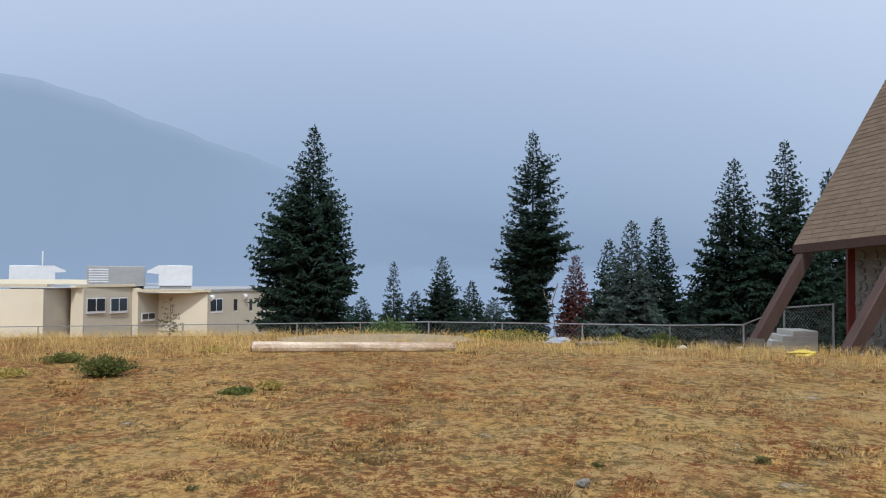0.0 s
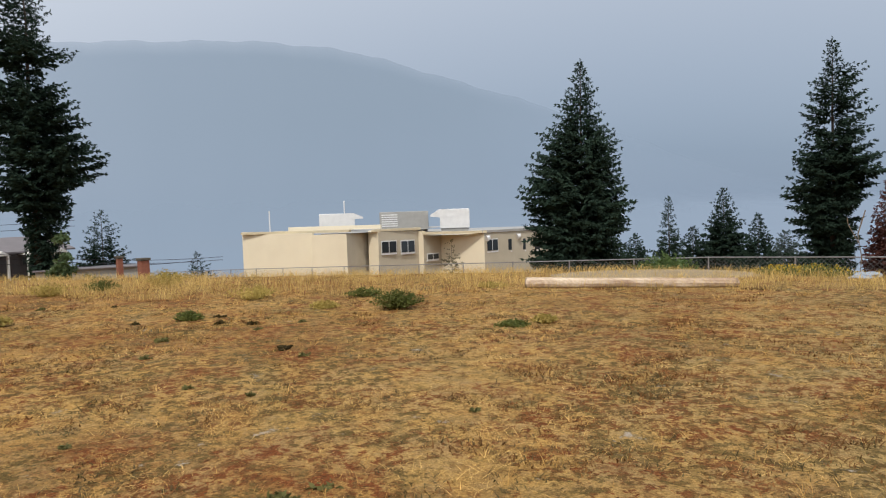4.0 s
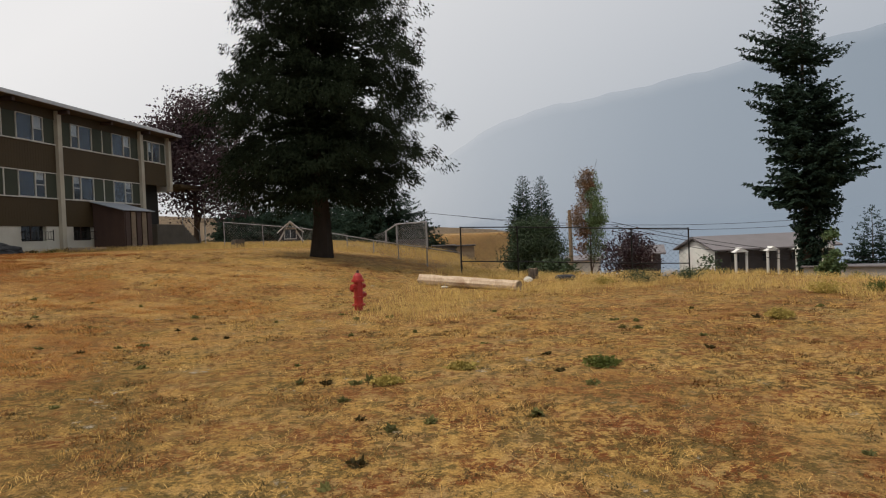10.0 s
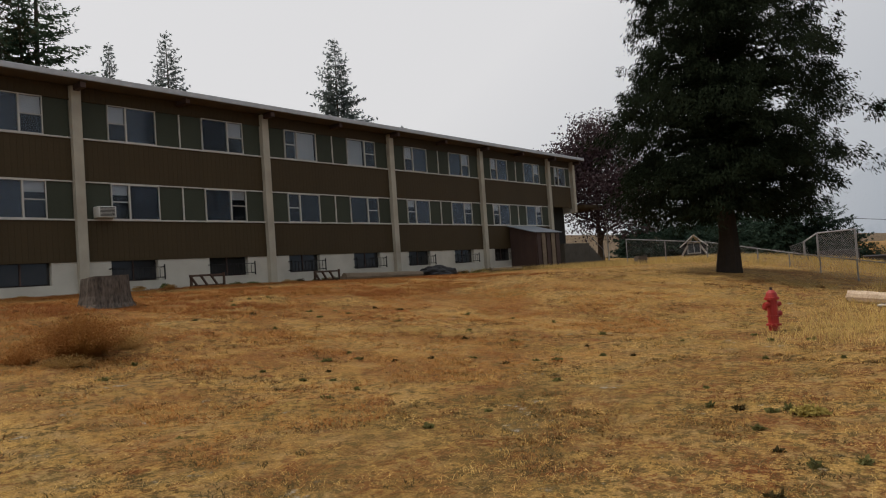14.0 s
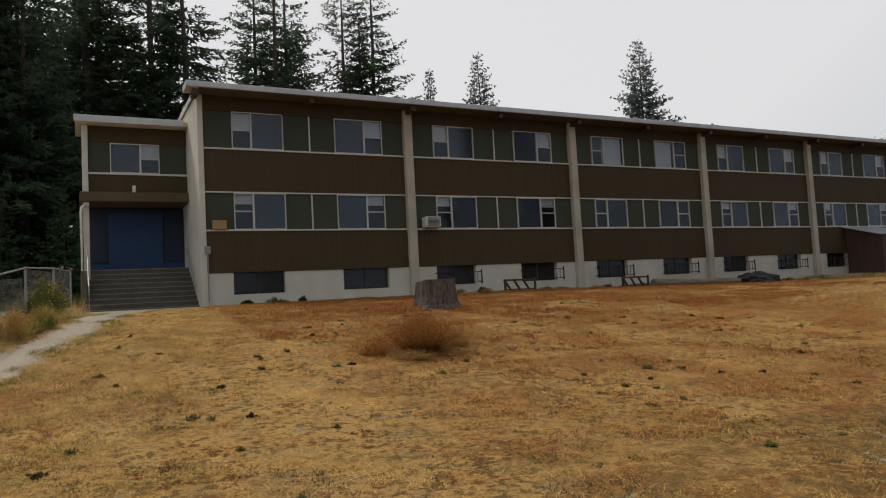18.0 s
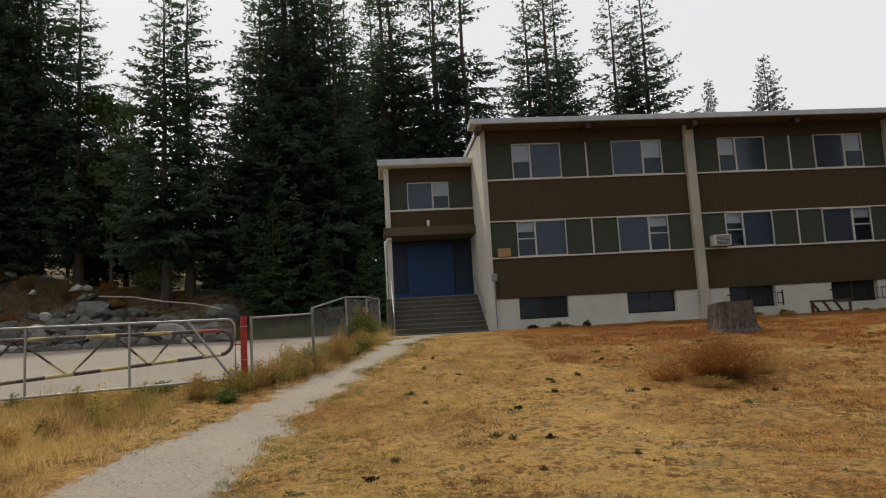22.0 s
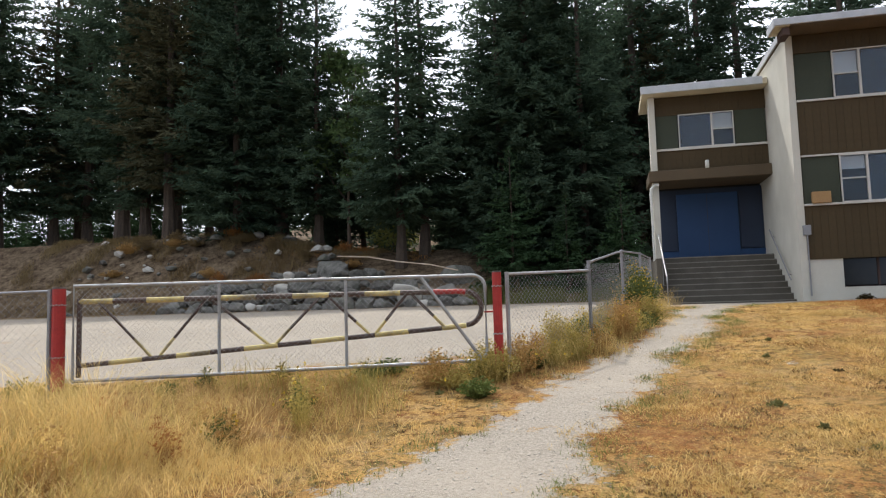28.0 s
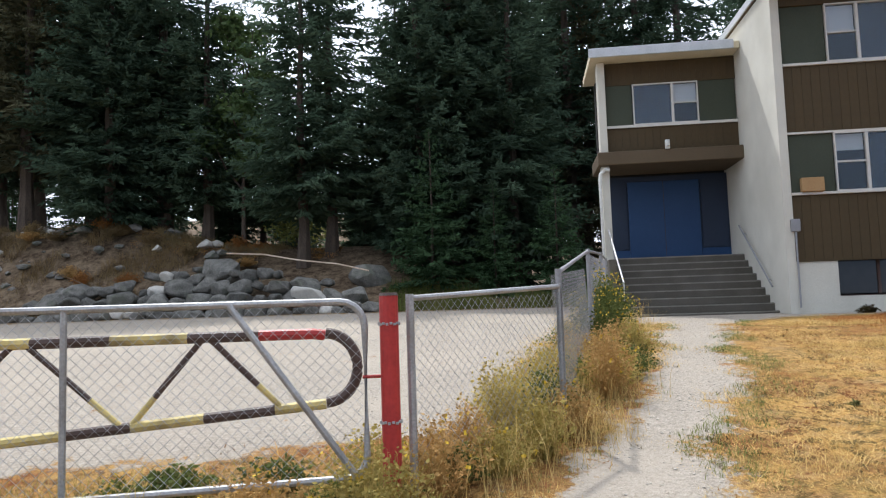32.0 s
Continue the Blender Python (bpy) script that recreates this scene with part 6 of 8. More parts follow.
for a0, a1, top_ in ((56.6, 48.3, -0.031), (46.3, 42.6, -0.0325), (42.5, 37.5, -0.0395), (37.8, 32.4, -0.0395)):
    swall(a0, 67.6 if a0 > 50 else 64.0 if a0 > 44 else 66.4 if a0 > 40 else 65.6, a1, 62.8 if a0 > 50 else 66.9 if a0 > 44 else 65.6 if a0 > 40 else 71.9, sz(top_, 65) - 0.12, sz(top_, 65) + 0.1, "duct_grey" if a0 < 40 else "cream_trim", 0.5, "parapet")
# roof plates
bm = bmesh.new()
for z_, pts in ((sz(-0.034, 66), [(56.5, 68.2), (48.5, 63.2), (42.8, 67.2), (40, 80), (54, 84)]), (sz(-0.042, 67), [(42.8, 67.2), (37.7, 66.2), (32.5, 72.2), (33, 90), (42, 90)])):
    bm.faces.new([bm.verts.new(along(*p) - S0 + Vector((0, 0, z_ + 5.6))) for p in pts])
part("roof", bm, M["duct_grey"], school)
swall(53.0, 70, 45.8, 67, sz(-0.03, 68), sz(-0.0245, 68), "cream", 0.4, "parapet")
# windows
def swindow(az0, d0, az1, d1, t0, t1, parent, split=1):
    d_ = (d0 + d1) / 2
    f = swall(az0, d0, az1, d1, sz(t0, d_), sz(t1, d_), "duct", 0.1, "window", school)
    swall(az0, d0 - 0.03, az1, d1 - 0.03, sz(t0, d_) - 0.1, sz(t0, d_) - 0.003, "duct", 0.15, "window_sill", f)
    for k in range(split):
        s0_, s1_ = k / split + 0.06 / split, (k + 1) / split - 0.06 / split
        swall(az0 + (az1 - az0) * s0_, d0 + (d1 - d0) * s0_ - 0.06, az0 + (az1 - az0) * s1_, d0 + (d1 - d0) * s1_ - 0.06, sz(t0, d_) + 0.08, sz(t1, d_) - 0.08, "school_glass", 0.02, "pane", f)
M["school_glass"] = mat("dark_window_glass", (0.03, 0.035, 0.04), (0.025, 0.03, 0.035), 0.08, 1, 0, 5, spec=0.6)
swindow(45.75, 64.3, 44.55, 65.2, -0.0655, -0.0475, w1, 2)
swindow(44.2, 65.5, 43.1, 66.5, -0.0655, -0.0475, w1, 2)
swindow(42.1, 66.8, 41.2, 68.0, -0.0765, -0.067, w1, 2)
for a0 in (37.5, 36.45, 35.4, 34.35):
    swindow(a0, 65.8 + (37.7 - a0) * 1.19, a0 - 0.85, 65.8 + (38.4 - a0) * 1.19, -0.067, -0.0495, w2, 2)
for a0 in (37.3, 35.0):
    l_ = thing("floodlight", *polar(a0, 65.4 + (37.7 - a0) * 1.19), sz(-0.0445, 66), 0, "white round floodlight on the school wall", "lamp", "school floodlights")
    part("head", tube((0, 0, -0.2), (-0.1, -0.3, -0.3), 0.2, 0.28, 10), M["duct"], l_)
    part("arm", tube((0, 0.1, 0), (0, 0, -0.2), 0.04), M["duct"], l_)
# roof plant
def roof_unit(az_, d_, w_, dep, t0, t1, material, label, hood=None, louvre=False):
    x, y = polar(az_, d_)
    z0, z1 = sz(t0, d_), sz(t1, d_)
    u = thing("rooftop_unit", x, y, z0, az_, label, "air handler")
    part("case", box(-w_ / 2, w_ / 2, 0, dep, 0, z1 - z0, 0.04), M[material], u)
    part("curb", box(-w_ / 2 + 0.1, w_ / 2 - 0.1, 0.1, dep, -1.0, 0), M["duct_grey"], u)
    if louvre:
        for i in range(6):
            part("slat", box(-w_ / 2 + 0.2, -w_ / 2 + 1.8, -0.04, 0, (z1 - z0) * (0.2 + i * 0.12), (z1 - z0) * (0.26 + i * 0.12)), M["duct"], u)
    if hood:
        bm = bmesh.new()
        h = z1 - z0
        x0, x1 = hood
        pr = [(x0, h), (x1, h), (x1 + (0.9 if x1 > 0 else -0.9), h * 0.72), (x1 + (0.9 if x1 > 0 else -0.9), h * 0.62), (x0, h * 0.55)]
        f0 = [bm.verts.new((p[0], -0.02, p[1])) for p in pr]
        f1 = [bm.verts.new((p[0], dep * 0.9, p[1])) for p in pr]
        bm.faces.new(f0)
        bm.faces.new(f1[::-1])
        for k in range(5):
            bm.faces.new((f0[k], f0[(k + 1) % 5], f1[(k + 1) % 5], f1[k]))
        bmesh.ops.recalc_face_normals(bm, faces=bm.faces)
        part("hood", bm, M["duct"], u)
    return u
roof_unit(49.2, 70, 3.4, 2.5, -0.028, -0.0075, "duct", "white rooftop air handler with a sloping hood", hood=(0.6, 1.6))
roof_unit(43.9, 72, 4.9, 3.0, -0.033, -0.0075, "duct_grey", "grey louvred rooftop air handler", louvre=True)
roof_unit(39.9, 70, 2.9, 2.5, -0.033, -0.006, "duct", "white rooftop air handler with a sloping hood", hood=(-0.8, -1.5))
for a0, h in ((48.6, 1.6), (54.4, 2.4)):
    m_ = thing("roof_mast", *polar(a0, 72), sz(-0.008 if a0 < 50 else -0.03, 72) - 0.3, 0, "thin grey mast on the school roof", "mast")
    part("pole", tube((0, 0, -1.4), (0, 0, h), 0.06), M["duct"], m_)

# ---------------------------------------------------------------- houses to the west
M["grey_roof"] = mat("grey_metal_roof", (0.17, 0.155, 0.165), (0.13, 0.12, 0.125), 0.6, 1, 0.1, 20)
M["dark_siding"] = mat("dark_house_siding", (0.07, 0.065, 0.07), (0.05, 0.047, 0.05), 0.8, 2, 0.2, 20)
M["white_trim"] = mat("white_house_trim", (0.72, 0.72, 0.7), (0.62, 0.62, 0.6), 0.7, 2, 0.05, 20)
M["brick"] = mat("red_brick", (0.3, 0.12, 0.08), (0.22, 0.09, 0.06), 0.9, 8, 0.4, 40)
def pediment(x, w, z, h):
    """A small gabled porch roof, ridge towards the house."""
    bm = bmesh.new()
    q = [bm.verts.new(c) for c in ((x - w, -1.0, z), (x + w, -1.0, z), (x, -1.0, z + h), (x - w, 0, z), (x + w, 0, z), (x, 0, z + h))]
    for f in ((0, 1, 2), (5, 4, 3), (0, 2, 5, 3), (2, 1, 4, 5), (0, 3, 4, 1)):
        bm.faces.new([q[i] for i in f])
    return bm


def house(az0, az1, d, t_base, t_eave, t_ridge, label, walls="dark_siding", dormers=(), win=(), d1=None, W=8.0):
    """A gabled house, its long side towards the field."""
    a, b = along(az0, d), along(az1, d1 or d)
    u = (b - a).normalized()
    L = (b - a).length
    zb, ze, zr = sz(t_base, d), sz(t_eave, d), sz(t_ridge, d + W / 2)
    h = thing("house", a.x, a.y, zb, math.degrees(math.atan2(u.y, u.x)), label, "house")
    part("wall", box(0, L, 0, W, -3, ze - zb), M[walls], h)
    for gx in (0, L):
        bm = bmesh.new()
        q = [bm.verts.new((gx + e, *c)) for e in (0, 0.04 if gx else -0.04) for c in ((0, ze - zb), (W, ze - zb), (W / 2, zr - zb))]
        for f in ((0, 1, 2), (5, 4, 3), (0, 3, 4, 1), (1, 4, 5, 2), (2, 5, 3, 0)):
            bm.faces.new([q[i] for i in f])
        bmesh.ops.recalc_face_normals(bm, faces=bm.faces)
        part("gable", bm, M["white_trim"], h, "white gable end")
    part("end_wall", box(-0.06, -0.003, 0, W, -3, ze - zb), M["white_trim"], h, "white painted end wall")
    for sg in (0, 1):
        bm = bmesh.new()
        y0, y1 = (-0.5, W / 2) if sg == 0 else (W + 0.5, W / 2)
        zz = ze - zb - 0.12
        q = [bm.verts.new(c) for c in ((-0.4, y0, zz), (L + 0.4, y0, zz), (L + 0.4, y1, zr - zb + 0.06), (-0.4, y1, zr - zb + 0.06), (-0.4, y0, zz + 0.12), (L + 0.4, y0, zz + 0.12), (L + 0.4, y1, zr - zb + 0.2), (-0.4, y1, zr - zb + 0.2))]
        for f in ((0, 1, 2, 3), (7, 6, 5, 4), (0, 4, 5, 1), (1, 5, 6, 2), (2, 6, 7, 3), (3, 7, 4, 0)):
            bm.faces.new([q[i] for i in f])
        bmesh.ops.recalc_face_normals(bm, faces=bm.faces)
        part("roof", bm, M["grey_roof"], h)
    for s_ in dormers:
        x = L * s_
        part("porch_gable", pediment(x, 0.62, ze - zb - 0.25, 0.36), M["white_trim"], h)
        for dx in (-0.46, 0.46):
            part("post", box(x + dx - 0.07, x + dx + 0.07, -0.95, -0.8, -1, ze - zb - 0.24), M["white_trim"], h)
        o = part("window_frame", box(x - 0.4, x + 0.4, -0.05, 0.0, 0.3, ze - zb - 0.4), M["dark_siding"], h)
        part("pane", box(x - 0.33, x + 0.33, -0.07, -0.05, 0.38, ze - zb - 0.48), M["school_glass"], o)
    for s_, w_ in win:
        x = L * s_
        o = part("window_frame", box(x - w_ / 2, x + w_ / 2, -0.06, 0.0, (ze - zb) * 0.3, (ze - zb) * 0.85), M["white_trim"], h)
        for k in range(2):
            part("pane", box(x - w_ / 2 + 0.08 + k * w_ / 2, x - 0.06 + k * w_ / 2 - 0.02, -0.08, -0.06, (ze - zb) * 0.36, (ze - zb) * 0.78), M["school_glass"], o)
    return h
house(76.5, 68.6, 60, -0.066, -0.0422, -0.027, "long dark house with grey roof and white porch posts", dormers=(0.16, 0.42, 0.66, 0.88), d1=66, W=5.5)
house(83.2, 80.4, 58, -0.064, -0.0435, -0.036, "small dark house with a white framed window", win=((0.5, 1.6),))
house(87.4, 84.9, 75, -0.058, -0.05, -0.046, "low white roofed shed far behind the fence", walls="white_trim")
x, y = polar(109.6, 60)
af = thing("play_hut", x, y, float(ground_z(x, y)) + 1.0, 110, "white A-frame play hut beyond the fence", "play hut")
for sg in (-1, 1):
    part("leg", tube((sg * 1.05, 0, -1.0), (0, 0, 0.75), 0.07), M["white_trim"], af)
    part("roof", slab(O + Vector((sg * 1.05, -1, -0.1)), O + Vector((sg * 1.05, 1, -0.1)), O + Vector((0, 1, 0.8)), O + Vector((0, -1, 0.8)), 0.08, Vector((0, 0, 1))), M["white_trim"], af)
part("back_wall", box(-0.85, 0.85, 0.1, 0.2, -1.0, 0.05, 0.02), M["dark_siding"], af, "dark boarded wall")
hut_window = part("window_frame", box(-0.5, 0.5, -0.05, 0.05, -0.7, 0.2, 0.01), M["white_trim"], af)
for k in (0, 1):
    part("pane", box(-0.44 + 0.46 * k, -0.02 + 0.46 * k, -0.07, -0.052, -0.62, 0.12), M["school_glass"], hut_window)
    part("pane", box(-0.44 + 0.46 * k, -0.02 + 0.46 * k, 0.052, 0.07, -0.62, 0.12), M["school_glass"], hut_window)
for a0, t0, t1, w_ in ((63.6, -0.077, -0.058, 0.52), (65.2, -0.07, -0.054, 0.3)):
    x, y = polar(a0, 46)
    p_ = thing("brick_pillar", x, y, sz(t0, 46) - 0.6, 0, "square red brick pillar with a cap", "pillar", "brick pillars")
    part("shaft", box(-w_ / 2, w_ / 2, -w_ / 2, w_ / 2, 0, (t1 - t0) * 46 + 0.5, 0.02), M["brick"], p_)
    part("cap", box(-w_ / 2 - 0.06, w_ / 2 + 0.06, -w_ / 2 - 0.06, w_ / 2 + 0.06, (t1 - t0) * 46 + 0.5, (t1 - t0) * 46 + 0.65, 0.02), M["concrete"], p_)
x, y = polar(87.2, 46)
pole = thing("utility_pole", x, y, float(ground_z(x, y)) - 0.1, 0, "short brown wooden utility pole beside a young maple", "pole")
part("shaft", tube((0, 0, 0), (0, 0, sz(0.021, 46) - float(ground_z(x, y))), 0.13, 0.11), M["old_wood"], pole)
# overhead wires
M["wire"] = mat("black_cable", (0.02, 0.02, 0.022), None, 0.6, 2, 0, 10)
for n_, (a0, d0, t0, a1, d1, t1) in enumerate(((84.0, 50, 0.0, 58.0, 60, -0.06), (84.0, 50, -0.005, 58.0, 60, -0.064), (98.6, 60, 0.024, 68, 70, -0.005), (96, 60, 0.018, 68, 70, -0.012), (84, 50, -0.012, 60.0, 55, -0.064))):
    a, b = Vector((*polar(a0, d0), sz(t0, d0))), Vector((*polar(a1, d1), sz(t1, d1)))
    pts = [a.lerp(b, k / 16) - Vector((0, 0, 0.9 * 4 * (k / 16) * (1 - k / 16))) for k in range(17)]
    ob = finish("overhead_wire", add_path(bmesh.new(), pts, 0.018, 5), M["wire"])
    tagged(ob, "thin black overhead cable sagging between poles", "cable", "overhead wires")
# backstop enclosure and low huts below the bank
link_fence("backstop_fence", [polar(101.9, 47), polar(101.0, 47), polar(98.6, 46)], 3.0, "tall grey mesh backstop behind the cedar", spacing=6, cell=0.13, wire=0.007, post_r=0.06, mat_="old_galv", tops=[1.85, 2.3, 2.35])
for a0, d_, w_, t0, t1, lb in ((97.2, 52, 0.8, -0.05, -0.021, "low dark hut beside the backstop"), (95.5, 50, 0.6, -0.05, -0.022, "grey slatted bin beside the backstop"), (99.7, 55, 1.2, -0.045, -0.012, "low dark hut behind the backstop")):
    x, y = polar(a0, d_)
    o = thing("equipment_shed", x, y, sz(t0, d_) - 0.5, a0, lb, "shed")
    hh = (t1 - t0) * d_ + 0.5
    part("wall", box(-w_, w_, -w_, w_, 0, hh - 0.15, 0.02), M["dark_siding"] if w_ != 0.6 else M["old_wood"], o)
    part("roof", box(-w_ - 0.15, w_ + 0.1, -w_ - 0.1, w_ + 0.1, hh - 0.148, hh - 0.06, 0.02), M["dark_siding"], o)
low_wall = thing("low_building", *polar(67.0, 52), sz(-0.08, 52), 66, "long low grey building behind brick pillars", "building")
part("wall", box(-3.2, 3.2, -1, 1, 0, 0.7, 0.02), M["duct_grey"], low_wall)
part("roof", box(-3.35, 3.35, -1.2, 1.2, 0.7, 0.8, 0.02), M["grey_roof"], low_wall)

# ---------------------------------------------------------------- wood behind the road
M["needles_wood"] = mat("forest_fir_needles", (0.1, 0.143, 0.087), (0.051, 0.079, 0.051), 0.8, 0.5, 0, 5, per=0.25, transl=0.45, spec=0.04)
M["needles_brown"] = mat("brownish_fir_needles", (0.12, 0.11, 0.06), (0.075, 0.08, 0.045), 0.8, 0.5, 0, 5, per=0.25, transl=0.2, spec=0.04)
WOOD = ((29, 3.8, 0.62, 0.34, 0.1, "needles_wood", 0.46), (31, 3.5, 0.5, 0.5, 0.2, "needles_wood", 0.46), (23, 3.7, 0.7, 0.16, 0.03, "needles_wood", 0.46), (20, 3.4, 0.62, 0.3, 0.12, "needles_wood", 0.42), (26, 3.4, 0.6, 0.38, 0.13, "needles_brown", 0.46), (7, 1.9, 0.85, 0.03, 0.02, "needles_young", 0.3))
M["needles_young"] = mat("young_fir_needles", (0.07, 0.12, 0.055), (0.045, 0.08, 0.036), 0.8, 0.5, 0, 5, per=0.25, transl=0.25, spec=0.05)
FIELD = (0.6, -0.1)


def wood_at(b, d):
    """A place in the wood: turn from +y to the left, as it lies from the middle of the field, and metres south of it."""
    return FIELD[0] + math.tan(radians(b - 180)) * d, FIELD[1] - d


protos = []
for i, (H, R, tp, gp, bs, nd, sz_) in enumerate(WOOD):
    lb = ("tall dark fir in the wood behind the yard", "very tall fir with a bare lower trunk in the wood", "dense dark fir with boughs to the ground", "slender open fir with layered drooping boughs", "fir with brownish boughs in the wood", "young green fir at the edge of the wood")[i]
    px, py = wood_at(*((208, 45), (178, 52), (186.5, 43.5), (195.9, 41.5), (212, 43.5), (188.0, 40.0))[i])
    protos.append(conifer("forest_fir", lb, px, py, H, R, 60 + i, nd, base=bs, whorl=(0.62, 0.7, 0.6, 0.62, 0.65, 0.4)[i], per=8, forks=2, thick=1.2, taper=tp, gap=gp, rag=0.4, size=sz_, droop=0.36 if i == 3 else 0.25, group="firs of the wood"))
rf = random.Random(5)
STANDS = ((203.8, 208, 42, 46, 4, (0, 2), 0.85, 1.0), (208, 234, 45, 50, 12, (0, 4, 0, 1), 0.92, 1.1), (204, 237, 62, 76, 16, (2, 2), 0.32, 0.5), (205.5, 232, 53, 62, 3, (0, 1, 4), 0.85, 1.0), (182.5, 187.4, 42, 46, 4, (2, 0), 0.85, 1.0), (181, 186.5, 49, 58, 3, (0, 1), 0.85, 1.0), (171, 180.5, 43, 49, 4, (1, 1, 4), 0.8, 0.95), (171.5, 181, 52, 62, 2, (1, 1), 0.8, 1.0), (163.4, 167.8, 52, 58, 3, (0, 1), 0.92, 1.05), (156.9, 160.3, 52, 58, 3, (0, 2, 4), 1.0, 1.1), (192.5, 203.5, 62, 75, 6, (2, 0), 0.32, 0.45), (188.5, 192.0, 50, 60, 2, (2, 2), 0.5, 0.6))
for b0, b1, d0, d1, n_, kinds, s0, s1 in STANDS:
    for k in range(n_):
        b_ = b0 + (b1 - b0) * (k + rf.uniform(0.15, 0.85)) / n_
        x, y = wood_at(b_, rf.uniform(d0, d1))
        s = rf.uniform(s0, s1)
        copy_thing(protos[kinds[k % len(kinds)]], pose(x, y, float(ground_z(x, y)) - 0.15, 0, 0, rf.uniform(0, 360)) @ Matrix.Diagonal((s, s, s, 1)))
# single trees: a second slender fir in the opening, the edges of the opening, young growth
for b_, d_, i, s in ((194.2, 42.5, 3, 1.03), (198.6, 48, 3, 0.72), (200.6, 47, 2, 0.5), (192.2, 46, 2, 0.42), (196.8, 53, 2, 0.5), (189.9, 44.5, 2, 0.72), (201.8, 44, 0, 0.72), (188.6, 43, 2, 0.9), (180.4, 40.5, 5, 0.85), (176.4, 39.5, 5, 0.6), (184.2, 40.0, 5, 0.7)):
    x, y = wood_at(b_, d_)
    copy_thing(protos[i], pose(x, y, float(ground_z(x, y)) - 0.1, 0, 0, rf.uniform(0, 360)) @ Matrix.Diagonal((s, s, s, 1)))
for k in range(14):
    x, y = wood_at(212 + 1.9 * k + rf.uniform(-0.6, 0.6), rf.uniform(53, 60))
    s = rf.uniform(0.8, 1.3)
    copy_thing(protos[5], pose(x, y, float(ground_z(x, y)) - 0.1, 0, 0, rf.uniform(0, 360)) @ Matrix.Diagonal((s, s, s, 1)))
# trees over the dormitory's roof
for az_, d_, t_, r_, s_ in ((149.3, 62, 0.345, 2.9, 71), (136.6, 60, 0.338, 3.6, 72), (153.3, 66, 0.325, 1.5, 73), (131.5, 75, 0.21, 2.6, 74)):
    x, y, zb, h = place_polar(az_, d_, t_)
    conifer("fir_tree", "fir behind the dormitory, its needles paled to look hazy", x, y, h, r_ * 1.15, s_, "needles_hazy", base=0.05, whorl=0.5, per=14, thick=1.3, taper=0.7, gap=0.08, rag=0.4, size=0.45)
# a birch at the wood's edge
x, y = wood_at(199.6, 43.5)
broadleaf("birch_tree", "slender green birch at the edge of the wood", x, y, 13.0, 2.2, 81, "leaf_green", low=3.0, count=6500, size=0.26, trunk_r=0.14)
broadleaf("shrub", "low yellowing shrub under the firs", 14.0, -45.5, 2.4, 1.6, 82, "leaf_yellow", low=0.2, count=900, size=0.2, trunk_r=0.04, category="shrub")

# boulders holding the bank
rs = random.Random(12)
nb = 0
for row in range(4):
    x = (7.8, 8.6, 10.2, 12.6)[row]
    while x < (24.0, 23.0, 21.5, 18.5)[row]:
        s = rs.uniform(0.28, 0.72) * (1 - 0.06 * row)
        y = -37.5 - row * 0.55 + rs.uniform(-0.2, 0.2)
        block("boulder", x + s, y, float(ground_z(x, -37.0)) + row * 0.53 + 0.16 + rs.uniform(-0.1, 0.12), s * rs.uniform(1.0, 1.35), s * 1.1, s * rs.uniform(0.62, 0.95), M["rock"] if rs.random() > 0.12 else M["pale_rock"], "grey angular boulder in the bank's loose rock wall", 100 + nb, "bank boulders")
        nb += 1
        x += s * 1.72
for k in range(110):
    x, y = rs.uniform(14, 32), rs.uniform(-43.5, -37.6)
    s = rs.uniform(0.2, 0.62) ** 2 + 0.05
    rock("boulder", x, y, s * 1.2, s, s * 0.7, M["rock"] if rs.random() > 0.3 else M["pale_rock"], "small grey rock on the bare bank", 200 + k, 0.3, "rocks on the bank", sub=1)
block("boulder", 16.0, -40.6, float(ground_z(16, -40.6)) + 0.2, 1.3, 0.9, 0.8, M["rock"], "large dark boulder on top of the bank", 300)
block("boulder", 9.0, -40.2, float(ground_z(9, -40.2)) + 0.2, 1.0, 0.8, 0.7, M["rock"], "grey boulder at the foot of the firs", 301)
bl = thing("fallen_branch", 0, 0, 0, 0, "pale bare fallen branch lying across the boulders", "branch")
part("stem", add_path(bmesh.new(), [(15.4, -39.9, 4.75), (13.6, -39.7, 4.62), (12.0, -39.5, 4.3), (10.2, -39.2, 4.05), (8.8, -39.0, 3.7)], 0.035, 6), M["log_wood"], bl)

# ---------------------------------------------------------------- grass and weeds
def grass_material(name, tones, transl=0.3, patch=0.9):
    """Dry blades in two tones that change over patches of about 1 / patch metres."""
    return mat(name, tones[0], tones[1], 0.8, patch, 0, patch * 0.31, per=0.35, transl=transl, spec=0.15)


M["straw"] = grass_material("dry_straw", ((0.7, 0.44, 0.14), (0.32, 0.17, 0.045)), patch=3.0)
M["tall_straw"] = grass_material("tall_golden_grass", ((0.72, 0.53, 0.21), (0.4, 0.275, 0.088)), 0.4, 3.2)
M["rust_grass"] = grass_material("rust_red_weeds", ((0.2, 0.07, 0.024), (0.26, 0.13, 0.04)))
M["tan_grass"] = grass_material("tan_dry_grass", ((0.52, 0.32, 0.115), (0.24, 0.125, 0.042)), patch=3.5)
M["green_weed"] = grass_material("green_weeds", ((0.08, 0.108, 0.028), (0.15, 0.155, 0.042)))
M["olive_weed"] = grass_material("olive_weeds", ((0.33, 0.27, 0.075), (0.44, 0.33, 0.1)))
M["rust_brown"] = grass_material("rust_brown_dead_weeds", ((0.24, 0.095, 0.026), (0.32, 0.17, 0.05)))
